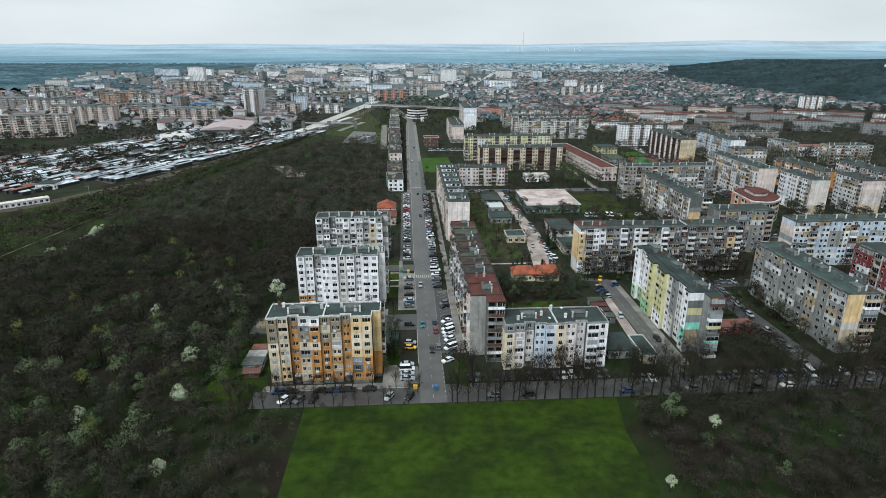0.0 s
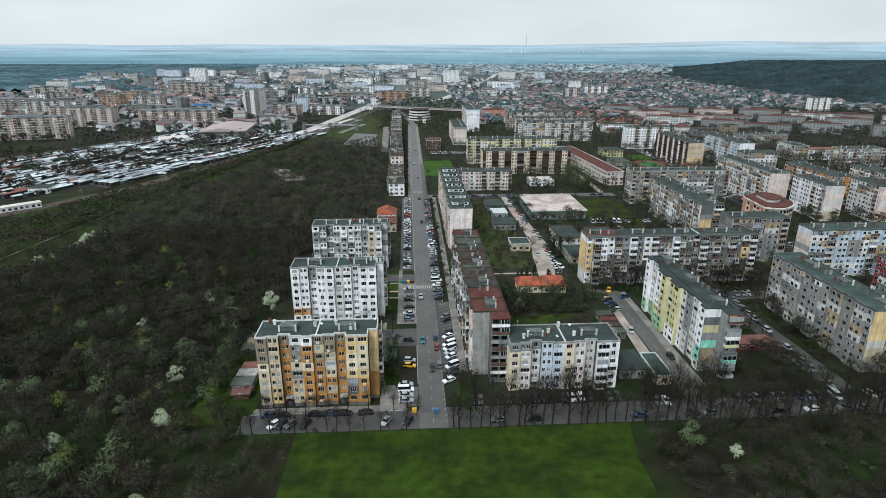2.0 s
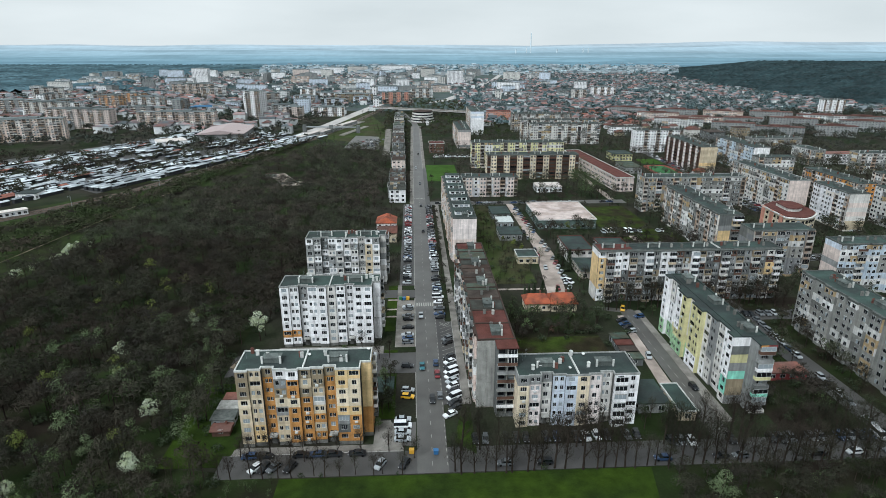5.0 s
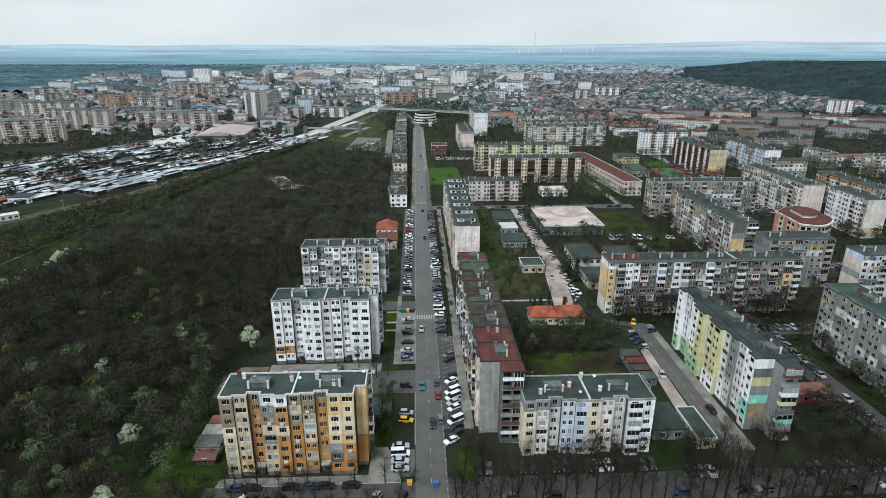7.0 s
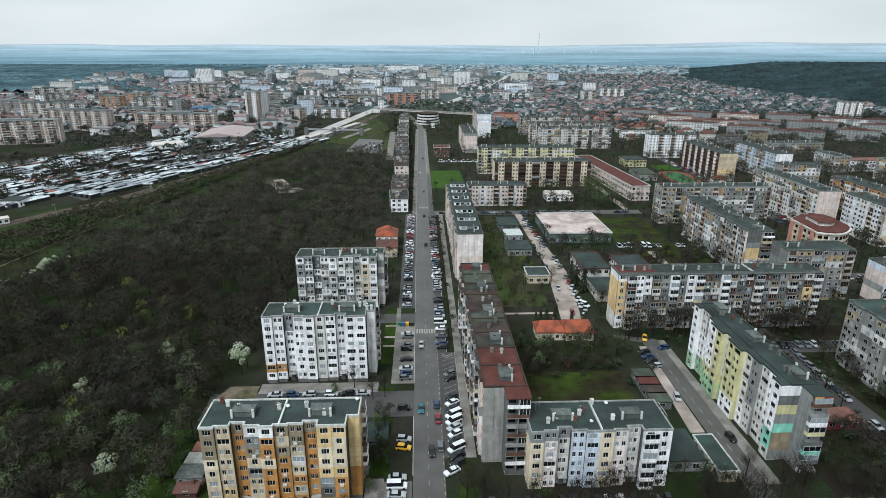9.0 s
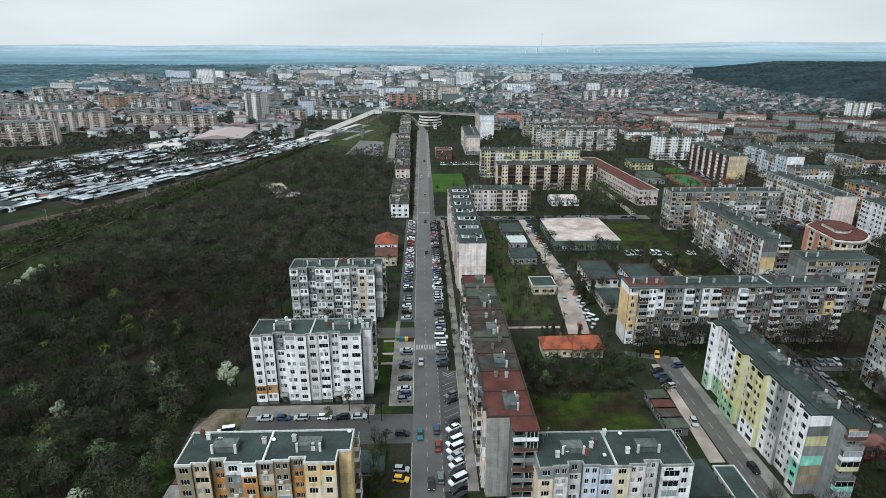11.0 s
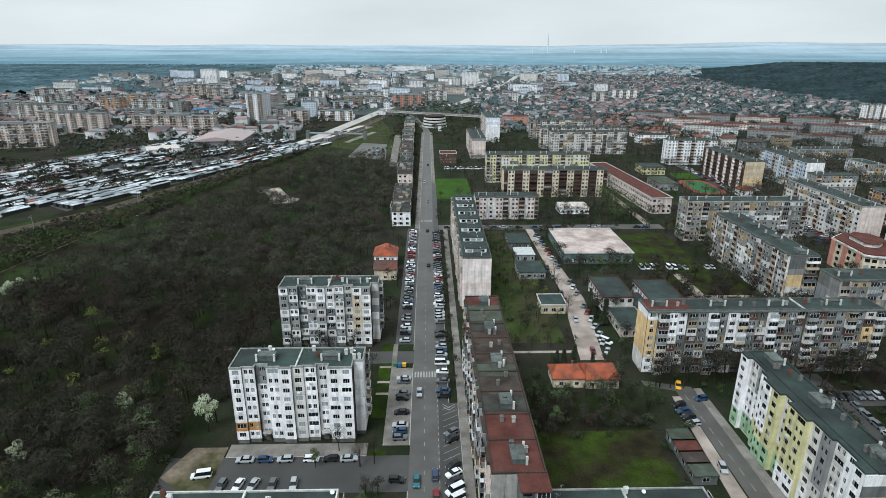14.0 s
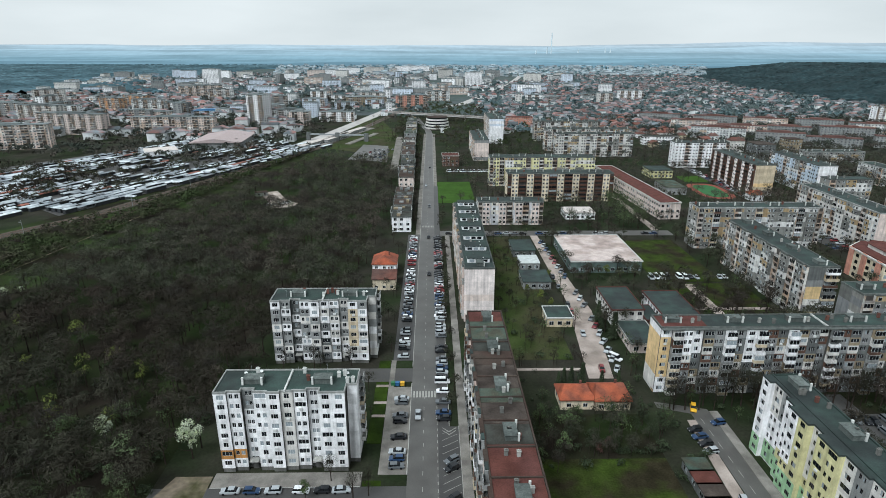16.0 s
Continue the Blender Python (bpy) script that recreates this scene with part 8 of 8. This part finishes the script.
# ---------- cars ----------
def car_body(L, W, H, kind):
    """A body lofted through cross-sections, and the glasshouse on it."""
    b = Mesh()
    hl = L / 2
    st = [(-hl, 0.35, 0.62), (-hl + 0.12, 0.28, 0.78), (-hl + 1.0, 0.25, 0.92), (-0.5, 0.25, 0.95), (0.9, 0.25, 0.95), (hl - 0.25, 0.28, 0.9), (hl - 0.05, 0.32, 0.72), (hl, 0.38, 0.6)]
    rings = []
    for x, z0, z1 in st:
        w = W / 2 * (0.86 if abs(x) > hl - 0.06 else 1)
        rings.append(len(b.v))
        b.v += [(x, -w * 0.95, z0), (x, -w, (z0 + z1) / 2), (x, -w * 0.9, z1), (x, w * 0.9, z1), (x, w, (z0 + z1) / 2), (x, w * 0.95, z0)]
    for a, c in zip(rings, rings[1:]):
        for i in range(6):
            j = (i + 1) % 6
            b.f.append((a + i, c + i, c + j, a + j)[::-1])
            b.m.append(0)
    b.f += [tuple(rings[0] + i for i in range(6)), tuple(rings[-1] + i for i in range(5, -1, -1))]
    b.m += [0, 0]
    g = Mesh()
    if kind == "van":
        lo, hi = (-hl + 0.9, hl - 0.05), (-hl + 1.5, hl - 0.12)
    elif kind == "hatch":
        lo, hi = (-hl + 1.0, hl - 0.1), (-hl + 1.75, hl - 0.5)
    else:
        lo, hi = (-hl + 1.15, hl - 0.6), (-hl + 1.9, hl - 1.2)
    q = len(g.v)
    w0, w1 = W / 2 * 0.88, W / 2 * 0.72
    g.v += [(lo[0], -w0, 0.93), (lo[1], -w0, 0.93), (lo[1], w0, 0.93), (lo[0], w0, 0.93), (hi[0], -w1, H - 0.06), (hi[1], -w1, H - 0.06), (hi[1], w1, H - 0.06), (hi[0], w1, H - 0.06)]
    g.f += [(q, q + 1, q + 5, q + 4), (q + 1, q + 2, q + 6, q + 5), (q + 2, q + 3, q + 7, q + 6), (q + 3, q, q + 4, q + 7), (q + 4, q + 5, q + 6, q + 7)]
    g.m += [0] * 5
    r = Mesh().box(hi[0] - 0.02, -w1 - 0.02, H - 0.07, hi[1] + 0.02, w1 + 0.02, H)
    for x in (hi[0] + (hi[1] - hi[0]) * 0.5,):
        for sgn in (-1, 1):
            r.box(x - 0.06, sgn * w1 - 0.03, 0.93, x + 0.06, sgn * w1 + 0.03, H - 0.05)
    return b, g, r


def wheel_mesh():
    b = Mesh()
    k = 12
    for y in (-0.1, 0.1):
        b.v += [(0.31 * math.cos(2 * math.pi * i / k), y, 0.31 * math.sin(2 * math.pi * i / k)) for i in range(k)]
    b.f += [(i, (i + 1) % k, k + (i + 1) % k, k + i)[::-1] for i in range(k)] + [tuple(range(k)), tuple(range(2 * k - 1, k - 1, -1))]
    b.m += [0] * (k + 2)
    return b.data("wheel")


RUBBER = mat("tyre_rubber", "#1b1b1c", 0.9, 0.1)
LAMP_CLEAR = mat("head_lamp", "#c9ccce", 0.2, 0.05)
CARS = {}
PAINTS = dict(white="#d5d7d9", silver="#9ea3a6", grey="#5d6164", black="#1d1f22", blue="#2b3f5c", red="#6e2428", green="#2f5a49", yellow="#d9a927", teal="#27616b")


def car_proto(kind, colour, far=False):
    dims = dict(sedan=(4.5, 1.75, 1.42), hatch=(4.0, 1.7, 1.48), van=(4.9, 1.9, 1.95))[kind]
    if kind not in CARS:
        b, g, r = car_body(*dims, kind)
        hl, hw = dims[0] / 2, dims[1] / 2
        head = Mesh().box(-hl - 0.02, -hw * 0.82, 0.58, -hl + 0.1, -hw * 0.5, 0.72).box(-hl - 0.02, hw * 0.5, 0.58, -hl + 0.1, hw * 0.82, 0.72)
        tail = Mesh().box(hl - 0.1, -hw * 0.82, 0.6, hl + 0.02, -hw * 0.55, 0.78).box(hl - 0.1, hw * 0.55, 0.6, hl + 0.02, hw * 0.82, 0.78)
        q = len(b.v)
        b.v += r.v
        b.f += [tuple(q + i for i in fc) for fc in r.f]
        b.m += r.m
        CARS[kind] = (b.data("body"), g.data("glazing"), None, wheel_mesh(), head.data("headlight"), tail.data("tail_light"))
    b, g, r, w, hd, tl = CARS[kind]
    paint = mat("car_paint_" + colour, PAINTS[colour], 0.28, 0.04, rand=0.06)
    ob = thing("car", pose(0, -900, 0), "%s %s standing on the asphalt" % (colour, {"sedan": "saloon car", "hatch": "hatchback car", "van": "delivery van"}[kind]), "car", "cars")
    if far:
        low, _, r = car_body(*dims, kind)
        q = len(low.v)
        low.v += r.v
        low.f += [tuple(q + i for i in fc) for fc in r.f]
        low.m += r.m
        for sx in (-dims[0] / 2 + 0.8, dims[0] / 2 - 0.85):
            low.box(sx - 0.3, -dims[1] / 2 + 0.04, 0, sx + 0.3, dims[1] / 2 - 0.04, 0.55, 1)
        part("body", low, [paint, RUBBER], ob)
        part("glazing", g, CAR_GLASS, ob, "dark car windows")
        return ob
    part("body", b, paint, ob)
    part("glazing", g, CAR_GLASS, ob, "dark car windows")
    part("headlight", hd, LAMP_CLEAR, ob)
    hl, hw = dims[0] / 2, dims[1] / 2
    for sx in (-hl + 0.8, hl - 0.85):
        for sy in (-hw + 0.08, hw - 0.08):
            part("wheel", w, RUBBER, ob, at=pose(sx, sy, 0.31))
    return ob


PROTO, FAR_CARS = {}, []
rc = random.Random(123)


def park(x, y, turn, colour=None, kind=None, z=0.05):
    if y > 330:
        FAR_CARS.append((x, y, z, turn, colour or rc.choice(["white", "silver", "grey", "black", "black", "blue", "red"]), kind or rc.choice(["sedan", "hatch"])))
        return
    colour = colour or rc.choice(["white", "silver", "silver", "grey", "black", "black", "blue", "grey", "grey", "black", "silver", "red"])
    kind = kind or rc.choice(["sedan", "hatch", "hatch", "sedan", "sedan", "hatch", "van"] if colour == "white" else ["sedan", "hatch", "hatch"])
    key = (colour, kind, y > 232)
    if key not in PROTO:
        PROTO[key] = car_proto(kind, colour, y > 232)
        PROTO[key].matrix_basis = pose(x, y, z, 0, 0, turn)
        return
    copy_thing(PROTO[key], pose(x, y, z, 0, 0, turn))


# on the street
for x, y, tn, c, k in ((0.4, 231, 90, "silver", "sedan"), (0.2, 193, 90, "teal", "sedan"), (4.7, 195, -90, "blue", "hatch"), (4.9, 188, -90, "red", "sedan"), (2.9, 174, 90, "black", "hatch"), (5.2, 176, -90, "grey", "hatch"), (3.2, 340, -90, "black", "sedan"),
                       (2.8, 395, -90, "black", "sedan"), (3, 460, 90, "grey", "hatch"), (0.3, 520, 90, "silver", "hatch"), (3, 590, -90, "black", "hatch")):
    park(x, y, tn, c, k)
# slanted bays
for i, c in enumerate(["white", "black", "black", "white", "black", "white", "silver", "white", "white", "black", "white", "black", "", "", "black", "grey"]):
    if c:
        park(9.3 - (1.6 if i == 0 else 0), 166.5 + i * 2.9 + (1.5 if i > 11 else 0), 33, c)
# along the east side
y = 229.0
while y < 395:
    if rc.random() < 0.86:
        park(7.6, y, rc.choice([0, 180]) + rc.uniform(-4, 4), None, None)
    y += 2.75
# west bays
for y in (209.5, 212.3, 215, 221, 228, 230.6, 237, 238.8):
    park(-4.6, y, rc.choice([0, 180]) + rc.uniform(-4, 4), rc.choice(["black", "grey", "black", "silver", "blue"]))
for y in (156.2, 159.0, 162.0, 164.8):
    park(-5.6, y, 180 + rc.uniform(-4, 4), "white" if y == 162.0 else "silver", "van" if y == 162.0 else "sedan")
park(-4.4, 176, 170, "yellow", "hatch", -0.05), park(-4.4, 179.5, 175, "silver", "hatch", -0.05), park(-4.6, 193.5, 175, "black", "hatch")
y = 264.0
while y < 396:
    if rc.random() < 0.85:
        park(-5.2, y, rc.choice([0, 180]) + rc.uniform(-4, 4))
    y += 2.75
# in the yards
for x in (-43, -38, -33, -26.5, -21.5, -17):
    park(x, 201.4, rc.choice([0, 180]) + rc.uniform(-3, 3))
for x in (-46, -42, -38.5, -34, -29):
    park(x, 192.5, 85 + rc.uniform(-10, 10))
park(-52, 196, 10, "white", "van")
for x in (-44, -40, -31, -27, -23, -17):
    park(x, 151, rc.choice([0, 180]), rc.choice(["black", "blue", "black"]))
for x, c in ((-41.5, "white"), (-39.3, "black"), (-37, "grey"), (-33, "black"), (-11, "silver"), (-5, "black")):
    park(x, 146.5, 60 + rc.uniform(-8, 8), c)
x = 13.5
while x < 205:
    if rc.random() < 0.75:
        park(x, 155.2 if x < 64 else 152.0, 90 + rc.uniform(-4, 4), rc.choice(["black", "grey", "black", "white", "black", "black", "blue"]))
    x += 2.7
x = 20
while x < 210:
    if rc.random() < 0.35:
        park(x, 145.6, rc.uniform(-5, 5), rc.choice(["white", "grey", "black", "blue", "black"]))
    x += 5
for x, y, tn in ((76, 196, 80), (76.5, 214, 10), (76.5, 217, 10), (76.3, 220, 10), (76.2, 223, 10), (82.5, 177, 95), (84, 226, 10)):
    park(x, y, tn)
park(80, 233, 70, "yellow", "hatch")
for i in range(22):
    yy = 255 + i * 6.2
    if rc.random() < 0.8:
        park(66.3 - abs(yy - 300) * 0.04, yy, 60 + rc.uniform(-8, 8))
    if rc.random() < 0.35:
        park(59.5, yy, 85)
park(66, 262, 130, "white", "van")
for i in range(26):
    if rc.random() < 0.75:
        park(100 + i * 2.9, 226.5, 90 + rc.uniform(-5, 5))
for i in range(14):
    if rc.random() < 0.75:
        park(104 + i * 2.6, 334.0 + (i % 2) * 0.4, 90, rc.choice(["white", "silver", "white", "black"]), "van" if i < 7 else None)
for i in range(26):
    if rc.random() < 0.6:
        park(14 + i * 4.6, 400.5, rc.choice([0, 180]))
for i in range(16):
    if rc.random() < 0.7:
        park(123.5 + i * 0.3, 158 + i * 4.5, 92)
for i in range(24):
    if rc.random() < 0.7:
        park(182 + i * 2.4, 287, 90)
for i in range(16):
    park(18 + i * 2.2, 574.0, 90, rc.choice(["white", "white", "silver"]), rc.choice(["van", "hatch"]), -0.05)
for i in range(20):
    park(-62 + (i % 5) * 4.5 + (i // 5) * 3, 640 + (i // 5) * 14, 70)
for i in range(26):
    if rc.random() < 0.8:
        park(216 + (i % 2) * 7, 374 + i * 2.5, 0)

for i in range(5):
    park(-103 + i * 3.0, 463 + i * 2.0, 40 + i * 9, rc.choice(["white", "silver", "grey"]), None, 0.06)
for i in range(34):
    if rc.random() < 0.8:
        park(225 + (i % 2) * 3.4, 487 + i * 2.9, 90 + rc.uniform(-6, 6), None, None, 0.03)


def far_cars():
    """The cars too far off to tell apart, in one mesh."""
    names = list(PAINTS)
    b = Mesh()
    for x, y, z, turn, colour, kind in FAR_CARS:
        dims = dict(sedan=(4.5, 1.75, 1.42), hatch=(4.0, 1.7, 1.48), van=(4.9, 1.9, 1.95))[kind]
        body, glass, roof = car_body(*dims, kind)
        low = Mesh()
        for sx in (-dims[0] / 2 + 0.8, dims[0] / 2 - 0.85):
            low.box(sx - 0.3, -dims[1] / 2 + 0.04, 0, sx + 0.3, dims[1] / 2 - 0.04, 0.55)
        m = pose(x, y, z, 0, 0, turn)
        for piece, slot in ((body, names.index(colour)), (roof, names.index(colour)), (glass, len(names)), (low, len(names) + 1)):
            q = len(b.v)
            b.v += [tuple(m @ Vector(p)) for p in piece.v]
            b.f += [tuple(q + i for i in fc) for fc in piece.f]
            b.m += [slot] * len(piece.f)
    paints = [mat("car_paint_" + c, PAINTS[c], 0.28, 0.04, rand=0.06) for c in names]
    solid("distant_cars", b, paints + [CAR_GLASS, RUBBER], "cars parked along the far streets", "cars", "stuff")


far_cars()
